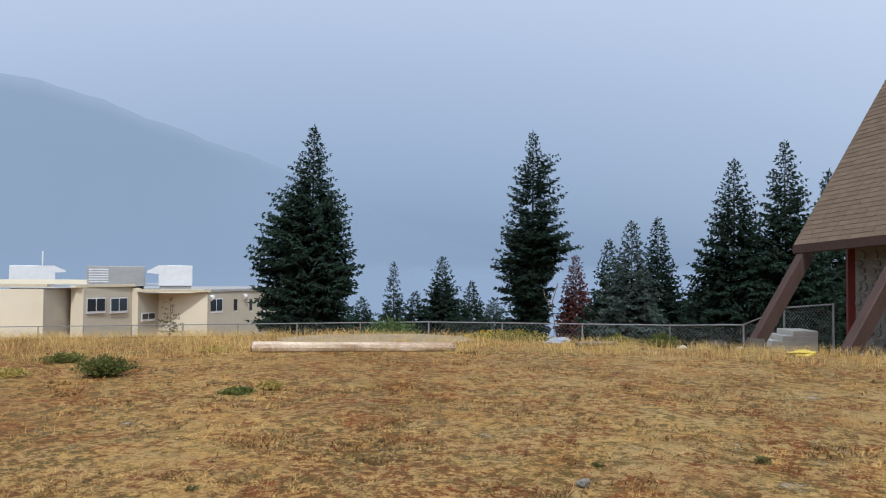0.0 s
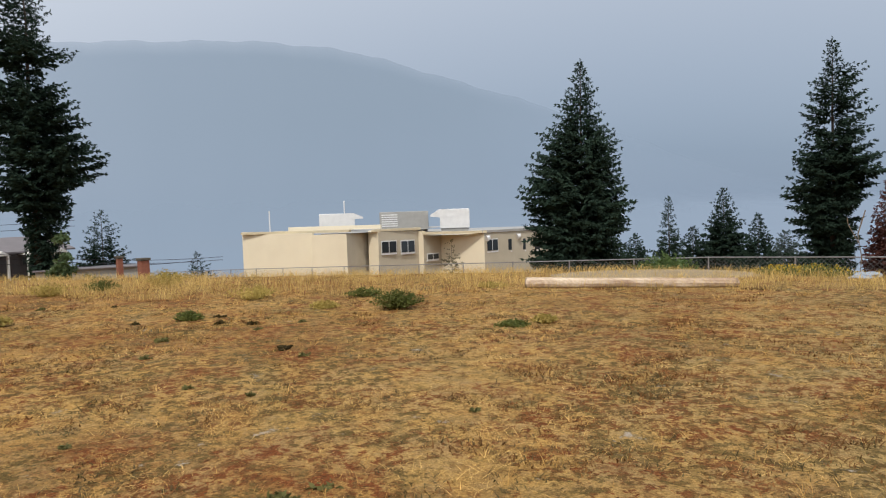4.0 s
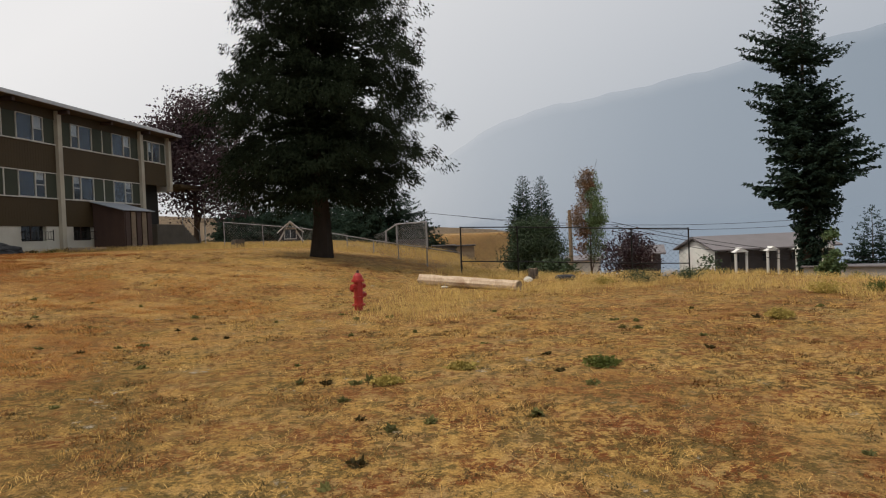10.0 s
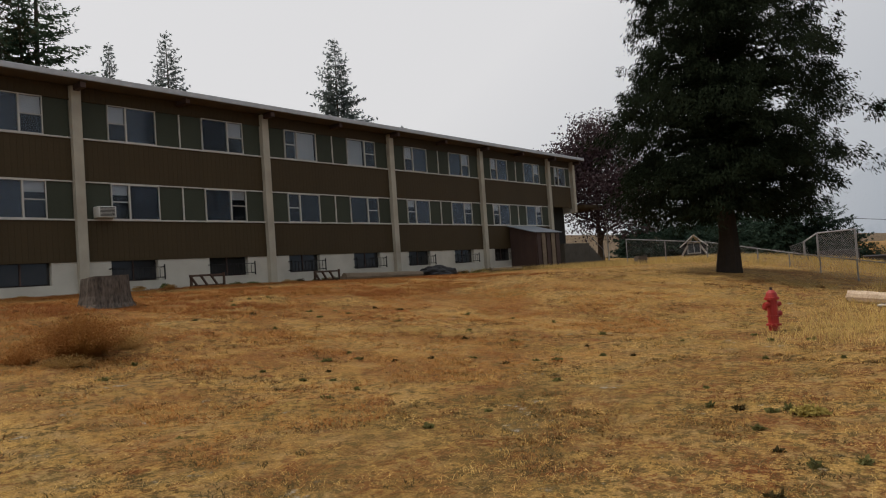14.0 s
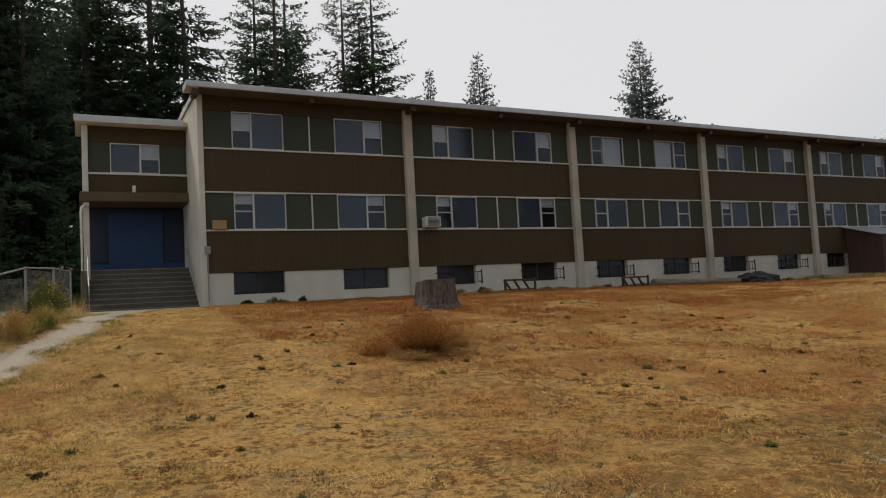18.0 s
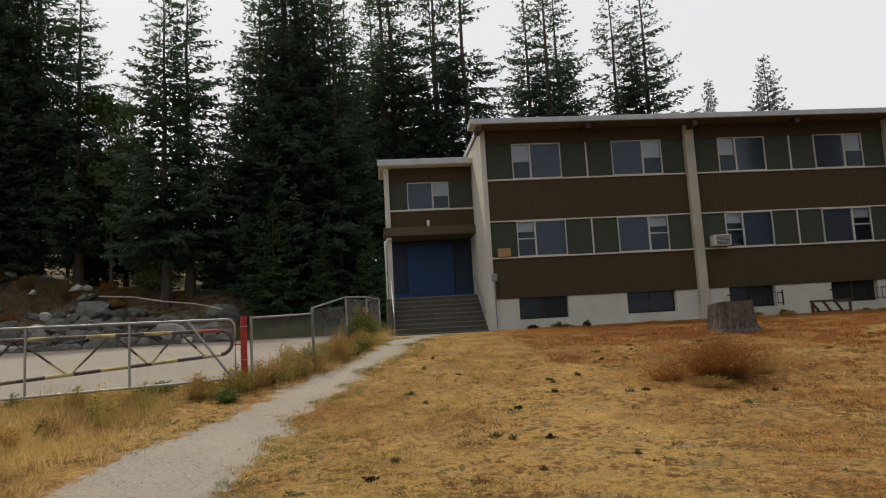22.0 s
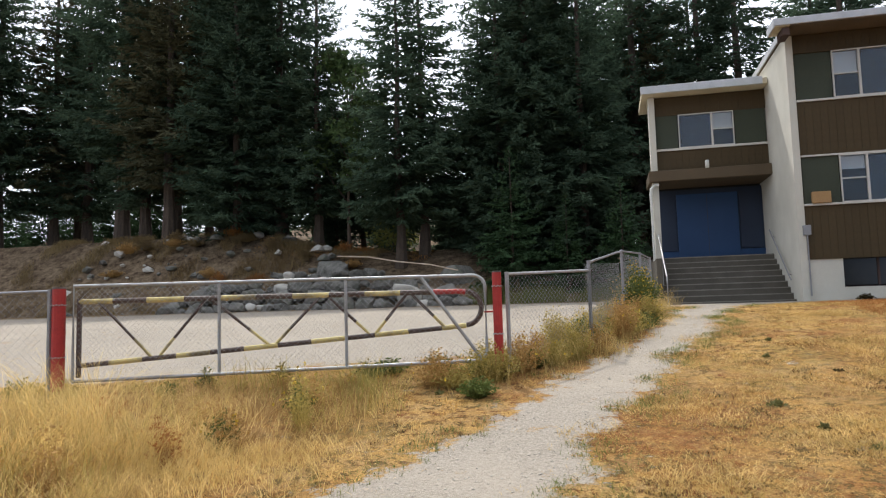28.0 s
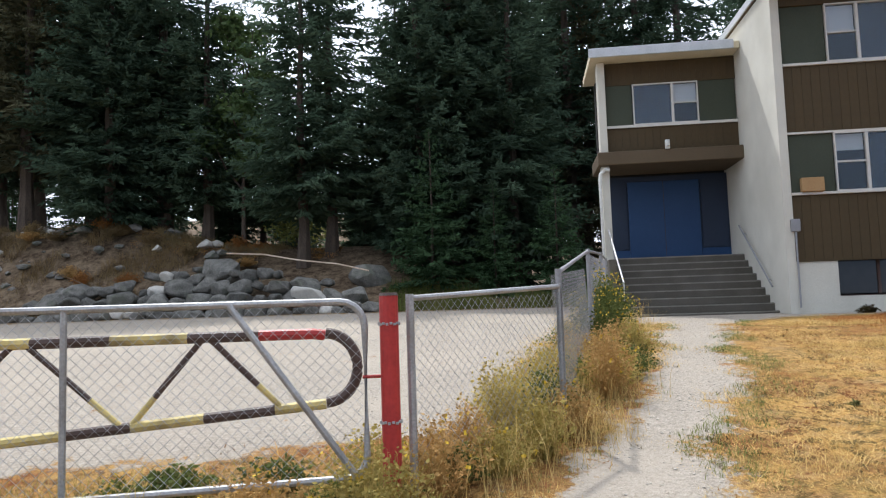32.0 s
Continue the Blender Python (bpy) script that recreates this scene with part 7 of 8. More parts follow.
M["rust_red"] = grass_material("bright_rust_weeds", ((0.3, 0.11, 0.035), (0.4, 0.2, 0.06)))
M["brown_weed"] = grass_material("dry_brown_weeds", ((0.34, 0.2, 0.07), (0.46, 0.3, 0.11)))
M["pale_olive"] = grass_material("pale_olive_straw", ((0.68, 0.47, 0.185), (0.31, 0.22, 0.065)), patch=2.5)
M["path_green"] = grass_material("short_green_grass", ((0.13, 0.17, 0.045), (0.2, 0.2, 0.06)))
M["rosette"] = grass_material("dark_green_rosettes", ((0.1, 0.105, 0.04), (0.19, 0.17, 0.06)))
M["flower"] = mat("yellow_flowers", (0.6, 0.42, 0.03), (0.5, 0.32, 0.02), 0.7, 5, 0, 20, per=0.2)


def blades(seed, xs, ys, n, h, spread, lean, width, material, name, label, kind="stuff", category="grass", hvar=0.5, comb=0.0):
    """Tufts of thin bent blades at the given places, all in one mesh; comb lays neighbouring tufts the same way."""
    rs = np.random.RandomState(seed)
    N = len(xs) * n
    bx, by = np.repeat(xs, n) + rs.randn(N) * spread, np.repeat(ys, n) + rs.randn(N) * spread
    hh = np.repeat(np.broadcast_to(h, len(xs)), n) * (1 - hvar + 2 * hvar * rs.rand(N))
    a = rs.rand(N) * 6.283
    if comb:
        a = np.repeat(9.4 * clump(xs, ys, 0.75, 91.0), n) + (a - 3.14) * (1 - comb)
    ln = hh * lean * (0.3 + rs.rand(N))
    z = ground_z(bx, by) - 0.01
    w = np.repeat(np.broadcast_to(width, len(xs)), n) * (0.6 + 0.8 * rs.rand(N))
    px, py = -np.sin(a) * w, np.cos(a) * w
    mx, my = bx + np.cos(a) * ln * 0.38, by + np.sin(a) * ln * 0.38
    tx, ty = bx + np.cos(a) * ln, by + np.sin(a) * ln
    v = np.stack([np.stack([bx - px, by - py, z], 1), np.stack([bx + px, by + py, z], 1), np.stack([mx + px * 0.8, my + py * 0.8, z + hh * 0.62], 1), np.stack([mx - px * 0.8, my - py * 0.8, z + hh * 0.62], 1), np.stack([tx + px * 0.25, ty + py * 0.25, z + hh], 1), np.stack([tx - px * 0.25, ty - py * 0.25, z + hh], 1)], 1).reshape(-1, 3)
    k = np.arange(N)[:, None] * 6
    ob = np_mesh(name, v, np.concatenate([k + np.array([[0, 1, 2, 3]]), k + np.array([[3, 2, 4, 5]])]), material)
    return tagged(ob, label, category, kind=kind)


def scatter(seed, n, x0, x1, y0, y1, keep):
    rs = np.random.RandomState(seed)
    x, y = rs.uniform(x0, x1, n), rs.uniform(y0, y1, n)
    k = keep(x, y) > rs.rand(n)
    return x[k], y[k]


def clump(x, y, sc, seed=0):
    """Patchiness between 0 and 1."""
    return np.array([0.5 + 0.5 * noise.noise(Vector((float(a) * sc, float(b) * sc, seed))) for a, b in zip(x, y)])


def open_field(x, y):
    ok = (1 - path_mask(x, y)) * (np.hypot(x - 1, y + 3) > 0.8)
    return ok * (np.clip(clump(x, y, 1.6, 3.3) * 2.4 - 0.75, 0, 1))


def near_field(x, y):
    return open_field(x, y) * np.clip(1.25 - np.hypot(x - 0.5, y + 3) / 14, 0.12, 1)


xs, ys = scatter(1, 80000, -13, 9, -15, 12, near_field)
blades(2, xs, ys, 5, 0.016 + 0.055 * np.clip(clump(xs, ys, 3.2, 8.0) * 3 - 1.5, 0, 1), 0.035, 1.5, 0.0015, M["straw"], "dry_grass", "short dry straw-coloured grass in clumps")
xs, ys = scatter(3, 60000, -34, 14, -25, 16, lambda x, y: open_field(x, y) * (np.hypot(x, y + 2) > 9) * (clump(x, y, 2.4, 8.0) > 0.5))
blades(4, xs, ys, 4, 0.02 + 0.07 * np.clip(clump(xs, ys, 2.4, 8.0) * 3 - 1.5, 0, 1), 0.07, 1.6, 0.004, M["straw"], "dry_grass", "short dry straw-coloured grass farther off")
xs, ys = scatter(5, 44000, -14, 8, -22, 12, lambda x, y: (1 - path_mask(x, y)) * (clump(x, y, 0.22, 21.0) > 0.55) * (clump(x, y, 1.9, 5.0) > 0.5))
blades(6, xs, ys, 6, 0.026, 0.06, 2.2, 0.004, M["rust_grass"], "rusty_grass", "low rust red weeds among dry grass")
xs, ys = scatter(53, 46000, -28, -3, -25.2, -15, lambda x, y: (1 - path_mask(x, y)) * (clump(x, y, 0.35, 51.0) > 0.45) * (clump(x, y, 1.4, 55.0) > 0.42))
blades(54, xs, ys, 6, 0.06, 0.08, 1.5, 0.004, M["rust_red"], "rusty_grass", "rust brown weeds before the dormitory")
xs, ys = scatter(55, 42000, -21, -3.5, -21, -6, lambda x, y: (1 - path_mask(x, y)) * (clump(x, y, 0.5, 57.0) > 0.5) * (0.3 + 0.7 * (clump(x, y, 2.0, 59.0) > 0.48)))
blades(56, xs, ys, 6, 0.035, 0.07, 2.0, 0.0035, M["rust_red"], "rusty_grass", "low rust brown weeds in the middle of the field")
M["dark_tuft"] = grass_material("dark_olive_brown_tufts", ((0.04, 0.03, 0.012), (0.085, 0.066, 0.024)))
M["pale_mat"] = grass_material("pale_matted_straw", ((0.82, 0.56, 0.21), (0.58, 0.37, 0.115)))


def close_by(x, y):
    return (1 - path_mask(x, y)) * np.clip(1.35 - np.hypot(x + 1.5, y + 6.5) / 16, 0.04, 1)


xs, ys = scatter(71, 22000, -19, 9, -23, 12, lambda x, y: close_by(x, y) * (clump(x, y, 2.6, 71.0) > 0.53))
blades(72, xs, ys, 12, 0.026, 0.045, 2.4, 0.0038, M["dark_tuft"], "dark_tufts", "small dark olive brown tufts among dry grass", category="weeds")
xs, ys = scatter(73, 46000, -22, 9, -24, 13, lambda x, y: close_by(x, y) * (clump(x, y, 2.3, 77.0) > 0.5))
blades(74, xs, ys, 11, 0.024, 0.06, 4.0, 0.0014, M["pale_mat"], "dry_grass", "pale matted straw lying on the field")
M["brown_tuft"] = grass_material("dark_brown_tufts", ((0.1, 0.05, 0.016), (0.16, 0.075, 0.022)), patch=2.0)
xs, ys = scatter(75, 60000, -26, 9, -24.5, 14, lambda x, y: (1 - path_mask(x, y)) * (np.hypot(x, y + 2) > 6) * (clump(x, y, 2.2, 79.0) > 0.55) * (0.25 + 0.75 * (clump(x, y, 0.3, 80.0) > 0.45)) * (1 - 0.8 * sstep((x + 7) / 3) * sstep((-y - 2) / 3)))
blades(76, xs, ys, 7, 0.03, 0.06, 2.2, 0.005, M["brown_tuft"], "dark_tufts", "brown and rust tufts standing in dry grass", category="weeds")
# dark dead leaves and low weeds that speckle the field
M["dead_weed"] = grass_material("dark_dead_weeds", ((0.085, 0.055, 0.028), (0.12, 0.1, 0.04)))
xs, ys = scatter(41, 30000, -24, 9, -20, 14, lambda x, y: (1 - path_mask(x, y)) * np.clip(1.3 - np.hypot(x - 0.5, y + 3) / 20, 0.1, 1) * (clump(x, y, 0.8, 33.0) > 0.42))
blades(42, xs, ys, 8, 0.016, 0.05, 3.2, 0.005, M["dead_weed"], "dead_weeds", "dark low dead weeds speckling the field", category="weeds")
xs, ys = scatter(43, 60000, -5, 2.6, -25.5, -4, lambda x, y: (1 - path_mask(x, y)) * np.clip(clump(x, y, 0.9, 37.0) * 2 - 0.5, 0, 1) * sstep((x - path_mid(y) + 5.0) / 2.5))
blades(44, xs, ys, 7, 0.022 + 0.035 * np.clip(clump(xs, ys, 0.9, 38.0) * 3 - 1.2, 0, 1), 0.06, 2.3, 0.0021, M["pale_olive"], "faded_grass", "short olive and straw grass before the dormitory")
# loose stones of the path
xs, ys = scatter(45, 24000, -3, 5, -27, -4, lambda x, y: (path_mask(x, y) > 0.45) * 1.0)
rs = np.random.RandomState(46)
k = len(xs)
sz_ = 0.004 + 0.013 * rs.rand(k) ** 3
oct_ = np.array([[1, 0, 0], [0, 1, 0], [-1, 0, 0], [0, -1, 0], [0, 0, 0.7], [0, 0, -0.5]])
ang = rs.rand(k) * 6.28
rot_ = np.stack([np.stack([np.cos(ang), -np.sin(ang), 0 * ang], 1), np.stack([np.sin(ang), np.cos(ang), 0 * ang], 1), np.stack([0 * ang, 0 * ang, 1 + 0 * ang], 1)], 1)
pv = np.einsum("kij,vj->kvi", rot_, oct_ * np.array([1.3, 0.9, 0.8])) * sz_[:, None, None] + np.stack([xs, ys, ground_z(xs, ys) + 0.002], 1)[:, None, :]
pf = np.array([[0, 1, 4], [1, 2, 4], [2, 3, 4], [3, 0, 4], [1, 0, 5], [2, 1, 5], [3, 2, 5], [0, 3, 5]])
M["pebble"] = mat("grey_pebble", (0.52, 0.47, 0.4), (0.36, 0.32, 0.27), 0.9, 5, 0.2, 40, per=0.35)
tagged(np_mesh("loose_stones", pv.reshape(-1, 3), (np.arange(k)[:, None, None] * 6 + pf).reshape(-1, 3), M["pebble"]), "loose grey stones on the trodden path", "gravel", kind="stuff")
# the rim's tall grass
xs, ys = scatter(7, 42000, -34, 8, -4, 22, lambda x, y: ((rim_line(x, y) > -2.5 - 3 * clump(x, y, 0.4, 2.0)) & (rim_line(x, y) < 4)) * (np.hypot(x - 0.5, y) > 14) * (0.35 + 0.65 * (clump(x, y, 0.7, 9) > 0.45)))
blades(8, xs, ys, 5, 0.1 + 0.1 * clump(xs, ys, 0.8, 12), 0.12, 0.9, 0.003, M["tall_straw"], "tall_grass", "ankle-high golden grass along the field's rim")
# tall grass before the gate and along the fence
def gate_patch(x, y):
    return (1 - path_mask(x, y)) * (y > gate_y(x) + 0.1) * sstep((x - path_mid(y) - 0.9) / 1.4) * sstep((-4.6 - y + 1.2 * np.sin(x * 1.3)) / 2.0)


def fence_mid(y):
    return np.where(y < -15.8, fence_x(y), 2.02 + (y + 15.8) * 0.76)


xs, ys = scatter(9, 21000, 3.4, 16, -14.6, -4.5, lambda x, y: gate_patch(x, y) * (0.12 + 0.88 * (clump(x, y, 0.9, 9) > 0.47)) * (0.3 + 0.7 * sstep((y - gate_y(x) - 0.8) / 2.5)))
tall = sstep((ys - gate_y(xs) - 0.3 + 0.25 * np.clip(xs - 5, 0, 4)) / 2.6) * sstep((xs - path_mid(ys) - 1.4) / 3.6)
blades(10, xs, ys, 9, 0.08 + 0.05 * clump(xs, ys, 1.3, 2.0) + 0.55 * tall * np.clip(clump(xs, ys, 1.3, 4.0) * 2.2 - 0.55, 0.08, 1), 0.12, 1.4, 0.0024, M["tall_straw"], "tall_grass", "tall golden grass in front of the gate", hvar=0.75, comb=0.35)
xs, ys = scatter(49, 12000, 3.2, 15, -14.6, -4.5, lambda x, y: gate_patch(x, y) * (clump(x, y, 1.1, 29) > 0.48) * 0.9)
blades(50, xs, ys, 9, 0.07 + 0.3 * clump(xs, ys, 1.2, 4.0) * sstep((xs - path_mid(ys) - 1.0) / 2.6), 0.1, 1.7, 0.0018, M["tan_grass"], "tan_grass", "matted tan dry grass in front of the gate", hvar=0.6, comb=0.5)
xs, ys = scatter(81, 2600, 4.0, 15, -14.6, -4.5, lambda x, y: gate_patch(x, y) * (clump(x, y, 0.7, 83) > 0.5) * sstep((x - path_mid(y) - 1.2) / 1.6))
blades(82, xs, ys, 9, 0.16 + 0.36 * clump(xs, ys, 1.2, 84.0), 0.08, 1.0, 0.003, M["olive_weed"], "tall_weeds", "olive green stalks in the tall dry grass", category="weeds", hvar=0.5)
xs, ys = scatter(11, 2400, 0.2, 3.8, -26, -13.4, lambda x, y: (np.abs(x - fence_mid(y)) < 0.7) * (1 - 0.8 * path_mask(x, y)) * (0.3 + 0.7 * (clump(x, y, 1.2, 31) > 0.48)))
blades(12, xs, ys, 10, 0.14 + 0.3 * clump(xs, ys, 0.9, 4.0), 0.12, 0.75, 0.0018, M["tall_straw"], "tall_grass", "tall dry grass along the fence", hvar=0.6)
xs, ys = scatter(15, 2200, 3.0, 13, -15.6, -11.5, lambda x, y: (np.abs(y - gate_y(x) + 0.25) < 0.7) * (clump(x, y, 0.9, 17) > 0.48))
blades(16, xs, ys, 10, 0.11, 0.1, 0.9, 0.002, M["olive_weed"], "weeds", "low olive weeds under the gate", category="weeds")
# sods of grass that creep into the path
xs, ys = scatter(51, 14000, -2, 4.5, -26, -4, lambda x, y: (road_mask(x, y) < 0.1) * (path_mask(x, y) > 0.0) * (path_mask(x, y) < 0.8) * np.where(x < path_mid(y), 1.0, 0.5) * (clump(x, y, 1.3, 41) > 0.46))
blades(52, xs, ys, 12, 0.045, 0.05, 1.2, 0.0022, M["path_green"], "path_grass", "short green grass creeping over the path's edge")
# fallen leaves under the wood's edge
M["leaf_litter"] = grass_material("fallen_orange_leaves", ((0.5, 0.24, 0.05), (0.36, 0.2, 0.06)))
xs, ys = scatter(57, 5000, 11, 21, -47, -41.8, lambda x, y: (clump(x, y, 0.4, 61) > 0.45) * 1.0)
blades(58, xs, ys, 4, 0.02, 0.1, 2.5, 0.02, M["leaf_litter"], "leaf_litter", "fallen orange and yellow leaves under the trees", category="leaves")
# bank scrub
M["bank_scrub"] = grass_material("dry_brown_scrub", ((0.17, 0.115, 0.055), (0.24, 0.18, 0.085)))
xs, ys = scatter(17, 16000, 14, 36, -46, -37.5, lambda x, y: (clump(x, y, 0.5, 19) > 0.52) * 1.0)
blades(18, xs, ys, 6, 0.26, 0.12, 0.7, 0.006, M["bank_scrub"], "scrub", "dry brown scrub on the rocky bank", category="scrub")
xs, ys = scatter(19, 3000, -8, 8, -40, -35.5, lambda x, y: (clump(x, y, 0.5, 19) > 0.4) * (1 - path_mask(x, y)))
blades(20, xs, ys, 7, 0.5, 0.15, 0.5, 0.008, M["green_weed"], "scrub", "green weeds under the firs", category="scrub")
# grass on the bank behind the far fence
xs, ys = scatter(21, 9000, -60, -30, -30, -4, lambda x, y: (x < -33) * 1.0)
blades(22, xs, ys, 5, 0.2, 0.15, 0.6, 0.005, M["tall_straw"], "tall_grass", "golden grass on the bank behind the fence")


def bush(x, y, r, h, material, label, seed, n=260, width=0.009, flowers=0, name="weed_clump", lean=0.9):
    """A single leafy clump: many thin stems from one root, with leaves, some flowering."""
    rs = np.random.RandomState(seed)
    t = thing(name, x, y, float(ground_z(x, y)) - 0.02, 0, label, "weed")
    a, el = rs.rand(n) * 6.283, rs.rand(n) ** 0.7
    d = np.stack([np.cos(a) * r * el, np.sin(a) * r * el, h * (1.05 - 0.55 * el ** 2) * (0.6 + 0.4 * rs.rand(n))], 1)
    root = np.stack([np.cos(a) * r * 0.35 * rs.rand(n), np.sin(a) * r * 0.35 * rs.rand(n), 0 * a], 1)
    s = np.stack([-np.sin(a), np.cos(a), 0 * a], 1) * width * 0.35
    v = np.stack([root - s, root + s, root * 0.4 + d * 0.6 + s * 0.7, d], 1).reshape(-1, 3)
    k = n * 5
    f = rs.rand(k, 1) ** 0.6
    idx = rs.randint(0, n, k)
    c = root[idx] * (1 - f) + d[idx] * f
    dd = rs.randn(k, 3) * np.array([1, 1, 0.5]) + np.array([0, 0, 0.25])
    dd /= np.linalg.norm(dd, axis=1, keepdims=True)
    L = width * 4.5 * (0.5 + rs.rand(k, 1))
    lv = quad_leaves(c, dd, L * 0.28, L, rs.randn(k, 3))
    allv = np.concatenate([v, lv])
    np_mesh("foliage", allv, np.arange(len(allv)).reshape(-1, 4), material, t)
    if flowers:
        c = d[rs.randint(0, n, flowers)]
        dd = rs.randn(flowers * 2, 3)
        dd /= np.linalg.norm(dd, axis=1, keepdims=True)
        fv = quad_leaves(np.repeat(c, 2, 0), dd, np.full((flowers * 2, 1), 0.014), np.full((flowers * 2, 1), 0.03), rs.randn(flowers * 2, 3))
        bl_ = np_mesh("bloom", fv, np.arange(len(fv)).reshape(-1, 4), M["flower"], t)
        tagged(bl_, kind="stuff")
    return t


rs = np.random.RandomState(91)
for i in range(16):
    x, y = rs.uniform(15, 30), rs.uniform(-43.5, -38.6)
    bush(x, y, rs.uniform(0.4, 0.9), rs.uniform(0.4, 0.9), M[("bank_scrub", "rust_brown", "brown_weed")[i % 3]], "dry brush on the bare rocky bank", 230 + i, 260, width=0.014, name="brush")


def at_field(az_, tan_):
    """Where a sight line of that slope meets the terrace."""
    return polar(az_, 1.65 / -tan_)


bush(*at_field(44.3, -0.139), 0.5, 0.34, M["green_weed"], "dark green weed bush on dry grass", 1, 420)
for i, (a0, t0, r, h) in enumerate(((60.2, -0.14, 0.26, 0.18), (72.8, -0.125, 0.28, 0.2), (69.6, -0.092, 0.6, 0.32), (66.3, -0.091, 0.5, 0.3), (62.0, -0.088, 0.7, 0.42), (82.2, -0.077, 0.9, 0.5), (78.7, -0.072, 0.6, 0.4), (85.0, -0.077, 0.4, 0.25), (33.0, -0.165, 0.2, 0.12), (35.4, -0.17, 0.3, 0.08), (55.5, -0.115, 0.6, 0.3), (50.2, -0.135, 0.3, 0.15), (47.0, -0.12, 0.4, 0.2), (37.0, -0.113, 0.4, 0.12), (97.0, -0.19, 0.22, 0.1), (86.0, -0.19, 0.25, 0.14), (103.2, -0.205, 0.2, 0.1))):
    bush(*at_field(a0, t0), r, h, M["leaf_dark"] if i in (5, 6) else M["green_weed"] if i % 3 == 0 else M["olive_weed"], "dark green weed bush at the field's rim" if i in (5, 6) else "low green weed clump on the dry field", 20 + i, 200)
bush(*polar(13.6, 17.2), 0.9, 0.3, M["leaf_yellow"], "yellow-flowering weeds at the field's rim", 60, 420, flowers=160)
bush(*polar(15.8, 17.3), 0.7, 0.26, M["leaf_yellow"], "yellow-flowering weeds at the field's rim", 61, 350, flowers=120)
bush(*polar(2.7, 16.6), 0.5, 0.36, M["green_weed"], "green weed bush at the field's rim", 62, 350)
bush(*polar(6.0, 16.8), 0.4, 0.3, M["leaf_yellow"], "yellow-green weeds at the field's rim", 63, 300)
bush(*polar(23.8, 20), 1.0, 0.8, M["leaf_green"], "light green bush beyond the log", 64, 500, width=0.02)
bush(-5.4, -12.5, 0.95, 0.85, M["rust_brown"], "wide mound of rust brown dead weeds", 65, 2600, width=0.006, flowers=0)
for i, (x, y, r, h) in enumerate(((-4.5, -12.7, 0.7, 0.4), (-6.3, -12.8, 0.7, 0.42), (-5.6, -13.6, 0.7, 0.45), (-4.9, -11.9, 0.5, 0.22))):
    bush(x, y, r, h, M["brown_weed" if i % 2 else "rust_brown"], "thin dead weeds about a rust brown mound", 660 + i, 420, width=0.006)
for i, (x, y, r, h, fl) in enumerate(((1.15, -20.6, 0.55, 1.15, 140), (0.95, -21.8, 0.5, 1.0, 80), (1.3, -19.6, 0.5, 0.8, 50))):
    bush(x, y, r, h, M["green_weed"], "tall green flowering weeds against the fence", 70 + i, 520, flowers=fl)
rs = np.random.RandomState(78)
for i in range(46):
    x, y = rs.uniform(-38, -5), FY + rs.uniform(0.25, 1.0)
    bush(x, y, rs.uniform(0.15, 0.45), rs.uniform(0.08, 0.26), M[("rosette", "green_weed", "dark_tuft", "brown_weed")[i % 4]], "low dark weeds along the dormitory's foot", 1200 + i, 110, width=0.012)
rs = np.random.RandomState(77)
for i in range(40):
    y = -13.6 - 6.2 * (i + rs.rand()) / 40
    x = float(fence_mid(y)) + rs.uniform(-0.6, 0.5)
    if path_mask(x, y) > 0.3 and x < fence_mid(y):
        continue
    kind_ = ("olive_weed", "brown_weed", "olive_weed", "green_weed")[i % 4]
    bush(x, y, rs.uniform(0.25, 0.5), rs.uniform(0.3, 0.75) * (1.15 if -17 < y < -15 else 0.8), M[kind_], "dry bushy flowering weeds against the fence", 170 + i, 320, width=0.007, flowers=int(rs.randint(4, 22)))
for i in range(44):
    x, y = rs.uniform(4.3, 11.5), rs.uniform(-12.8, -5.5)
    if x < path_mid(y) + 1.5 or y < gate_y(x) + 0.2:
        continue
    r, h = rs.uniform(0.15, 0.32), rs.uniform(0.35, 0.75)
    bush(x, y, r, h, M[("brown_weed", "olive_weed", "rust_red", "brown_weed", "green_weed")[i % 5]], "dry seeding weeds standing in tall golden grass", 760 + i, 90, width=0.007, flowers=(0, 12, 0, 0, 8)[i % 5])
for i in range(14):
    x = rs.uniform(3.6, 12.5)
    y = float(gate_y(x)) + rs.uniform(-0.3, 0.5)
    bush(x, y, rs.uniform(0.15, 0.35), rs.uniform(0.15, 0.4), M[("olive_weed", "brown_weed", "green_weed")[i % 3]], "thin dry weeds under the gate", 210 + i, 150, width=0.007, flowers=5)
for i, (x, y) in enumerate(((4.1, -14.6), (4.8, -14.5), (3.3, -13.2))):
    bush(x, y, 0.3, 0.25, M["green_weed"], "small green weed by the gate", 80 + i, 220)
rs = np.random.RandomState(31)
for i in range(190):
    x, y = rs.uniform(-15, 4), rs.uniform(-20, 7)
    if path_mask(x, y) > 0.2 or math.hypot(x - 1, y + 3) < 2.2:
        continue
    r = 0.03 + 0.1 * rs.rand() ** 2
    bush(x, y, r, rs.uniform(0.035, 0.06), M["dark_tuft" if i % 4 == 0 else "rosette"], "small flat dark brown dead weed on the dry field" if i % 4 == 0 else "small flat dark green weed rosette on the dry field", 900 + i, int(12 + 130 * r), width=0.01)
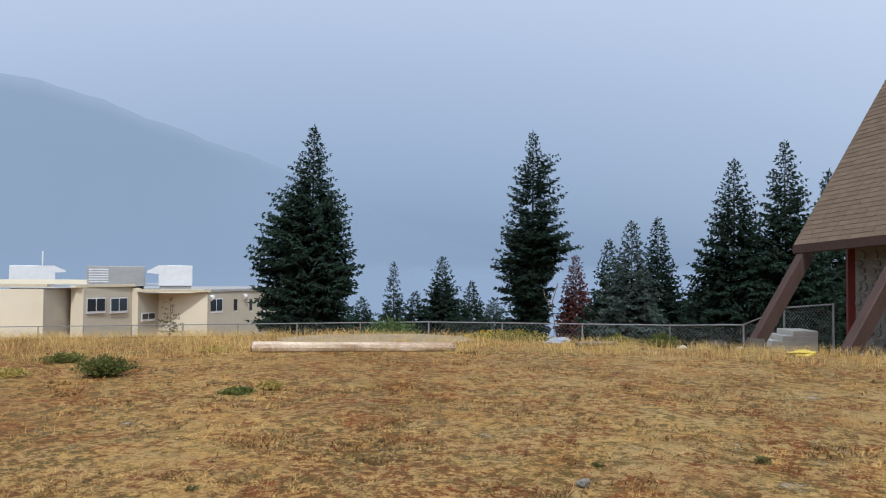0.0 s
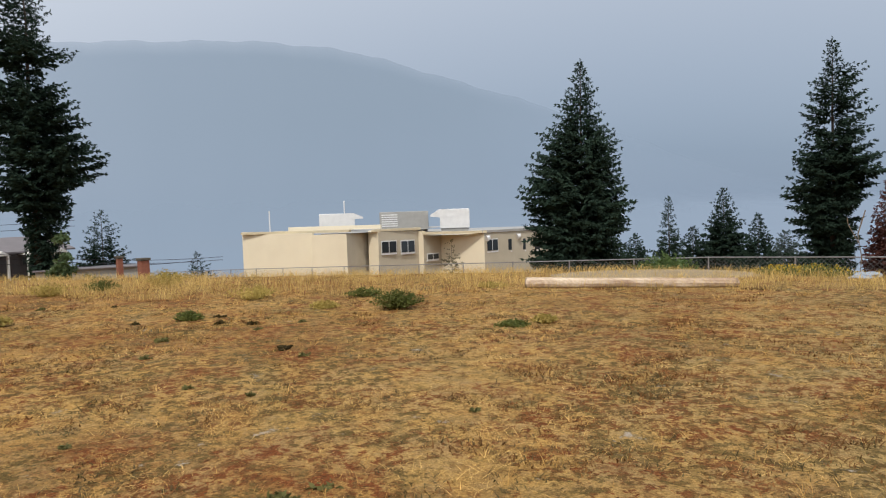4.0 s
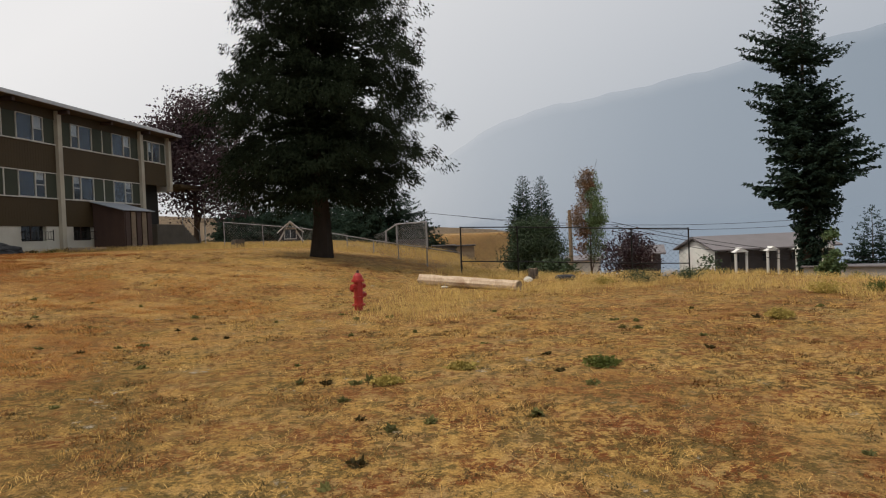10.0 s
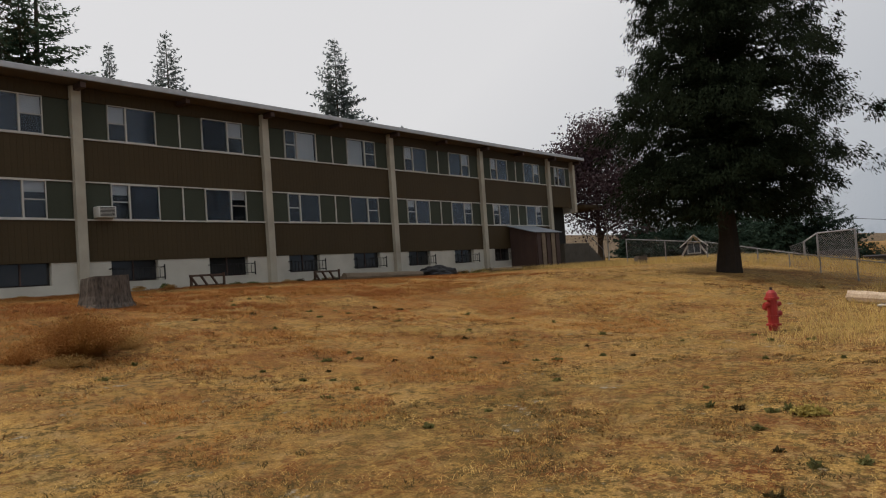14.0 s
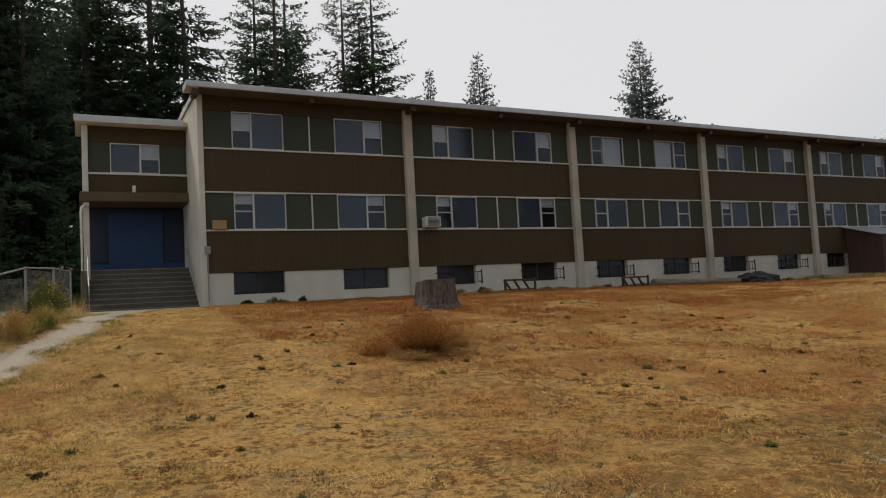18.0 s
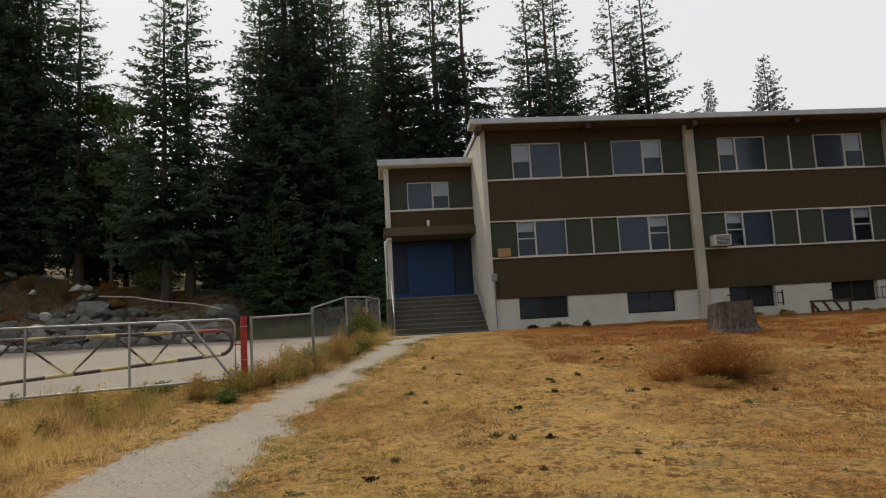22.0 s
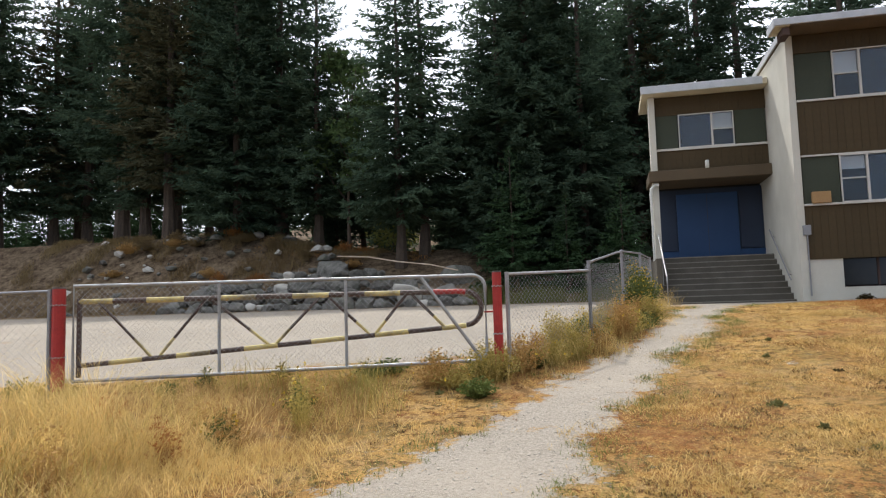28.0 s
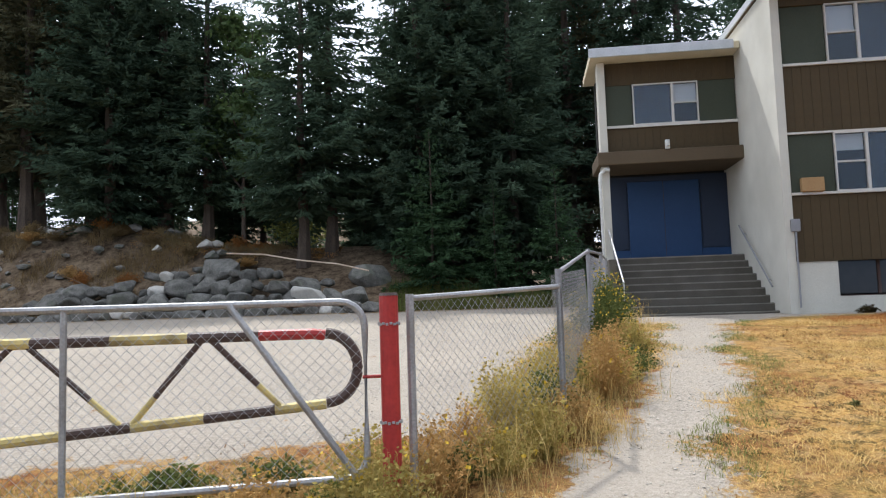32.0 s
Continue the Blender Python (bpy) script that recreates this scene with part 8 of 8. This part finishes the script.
for i, (a0, d_, h, r, lv, lb) in enumerate(((69.0, 45, 0.004, 0.75, "leaf_maple", "light green young tree by the fir"), (76.9, 56, -0.036, 1.5, "leaf_dark", "dark rounded shrub before the house"), (88.7, 42, 1.6, 1.5, "leaf_dark", "green shrub behind the backstop fence"), (57.5, 70, 2.0, 3.0, "leaf_dark", "low dark shrubs by the school"), (62.0, 44, 1.0, 0.9, "leaf_dark", "low green shrub at the fence"), (67.0, 44, 1.2, 1.1, "leaf_dark", "low green shrub at the fence"))):
    x, y = polar(a0, d_)
    if h < 0.3:
        h = 1.5 + h * d_ - float(ground_z(x, y))
    broadleaf("shrub", lb, x, y, h, r, 90 + i, lv, low=0.2, count=1500, size=0.2, trunk_r=0.05, category="shrub")
x, y = polar(40.2, 54)
conifer("sapling", "thin sparse reddish young conifer before the school", x, y, 1.5 - 0.041 * 54 - float(ground_z(x, y)), 0.75, 95, "needles_brown", base=0.25, whorl=0.4, per=4, taper=0.8, rag=0.5, size=0.22)
M["soil"] = mat("dry_soil", (0.32, 0.25, 0.145), (0.22, 0.165, 0.095), 0.95, 3, 0.6, 30)
# odds and ends by the chapel
def litter(name, az_, d_, sx, sy, sz_, material, label, category, seed):
    x, y = polar(az_, d_)
    bm = bmesh.new()
    bmesh.ops.create_icosphere(bm, subdivisions=3, radius=1)
    o = Vector((seed * 3.3, 0, 0))
    for v in bm.verts:
        k = 0.85 + 0.4 * noise.noise(v.co * 1.8 + o)
        v.co = Vector((v.co.x * sx * k, v.co.y * sy * k, max(-0.02, v.co.z * sz_ * k + sz_ * 0.4)))
    ob = finish(name, bm, material)
    ob.matrix_basis = pose(x, y, float(ground_z(x, y)), 0, 0, seed * 40)
    return tagged(ob, label, category)


M["yellow_plastic"] = mat("yellow_plastic_sheet", (0.6, 0.48, 0.08), (0.5, 0.38, 0.06), 0.5, 5, 0.3, 20)
M["blue_plastic"] = mat("blue_plastic_sheet", (0.22, 0.28, 0.36), (0.3, 0.35, 0.4), 0.5, 5, 0.3, 20)
litter("plastic_sheet", -6.9, 15.6, 0.32, 0.2, 0.08, M["yellow_plastic"], "crumpled yellow plastic sheet in dry grass", "sheet", 1)
litter("plastic_sheet", 10.6, 16.6, 0.7, 0.25, 0.08, M["blue_plastic"], "faded blue plastic sheet at the field's rim", "sheet", 2)
litter("tarpaulin_roll", -1.2, 17.0, 0.42, 0.25, 0.2, M["tarp"], "black bundle beside the chapel strut", "bundle", 3)
board = thing("loose_board", *polar(7.6, 15.8), float(ground_z(*polar(7.6, 15.8))) + 0.02, 30, "pale grey loose board lying in grass", "board")
part("plank", box(-0.45, 0.45, -0.1, 0.1, 0, 0.06, 0.01), M["old_wood"], board)
stick = thing("dead_sapling", *polar(11.0, 17.5), float(ground_z(*polar(11.0, 17.5))), 0, "thin bare dead sapling at the field's rim", "sapling")
part("stem", add_path(bmesh.new(), [(0, 0, -0.1), (0.05, 0, 0.5), (-0.02, 0, 1.0), (0.12, 0, 1.5)], 0.013, 6), M["old_wood"], stick)
part("twig", add_path(bmesh.new(), [(0.0, 0, 0.8), (-0.2, 0, 1.2), (-0.22, 0, 1.35)], 0.008, 5), M["old_wood"], stick)
for i in range(4):
    rock("rock", *polar(-0.2 + i * 0.8, 17.4 + 0.3 * (i % 2)), 0.22, 0.18, 0.14, M["pale_rock"], "pale rock beside the chapel strut", 400 + i, 0.3)
# heap of soil behind the log
hp = thing("soil_heap", *polar(25, 16.4), float(ground_z(*polar(25, 16.4))), 28, "low heap of pale soil behind the log", "heap")
bm = bmesh.new()
bmesh.ops.create_icosphere(bm, subdivisions=4, radius=1)
for v in bm.verts:
    k = 1 + 0.12 * noise.noise(v.co * 2.5)
    v.co = Vector((v.co.x * 2.2 * k, v.co.y * 1.2 * k, v.co.z * 0.085 * k))
part("mound", bm, M["soil"], hp)
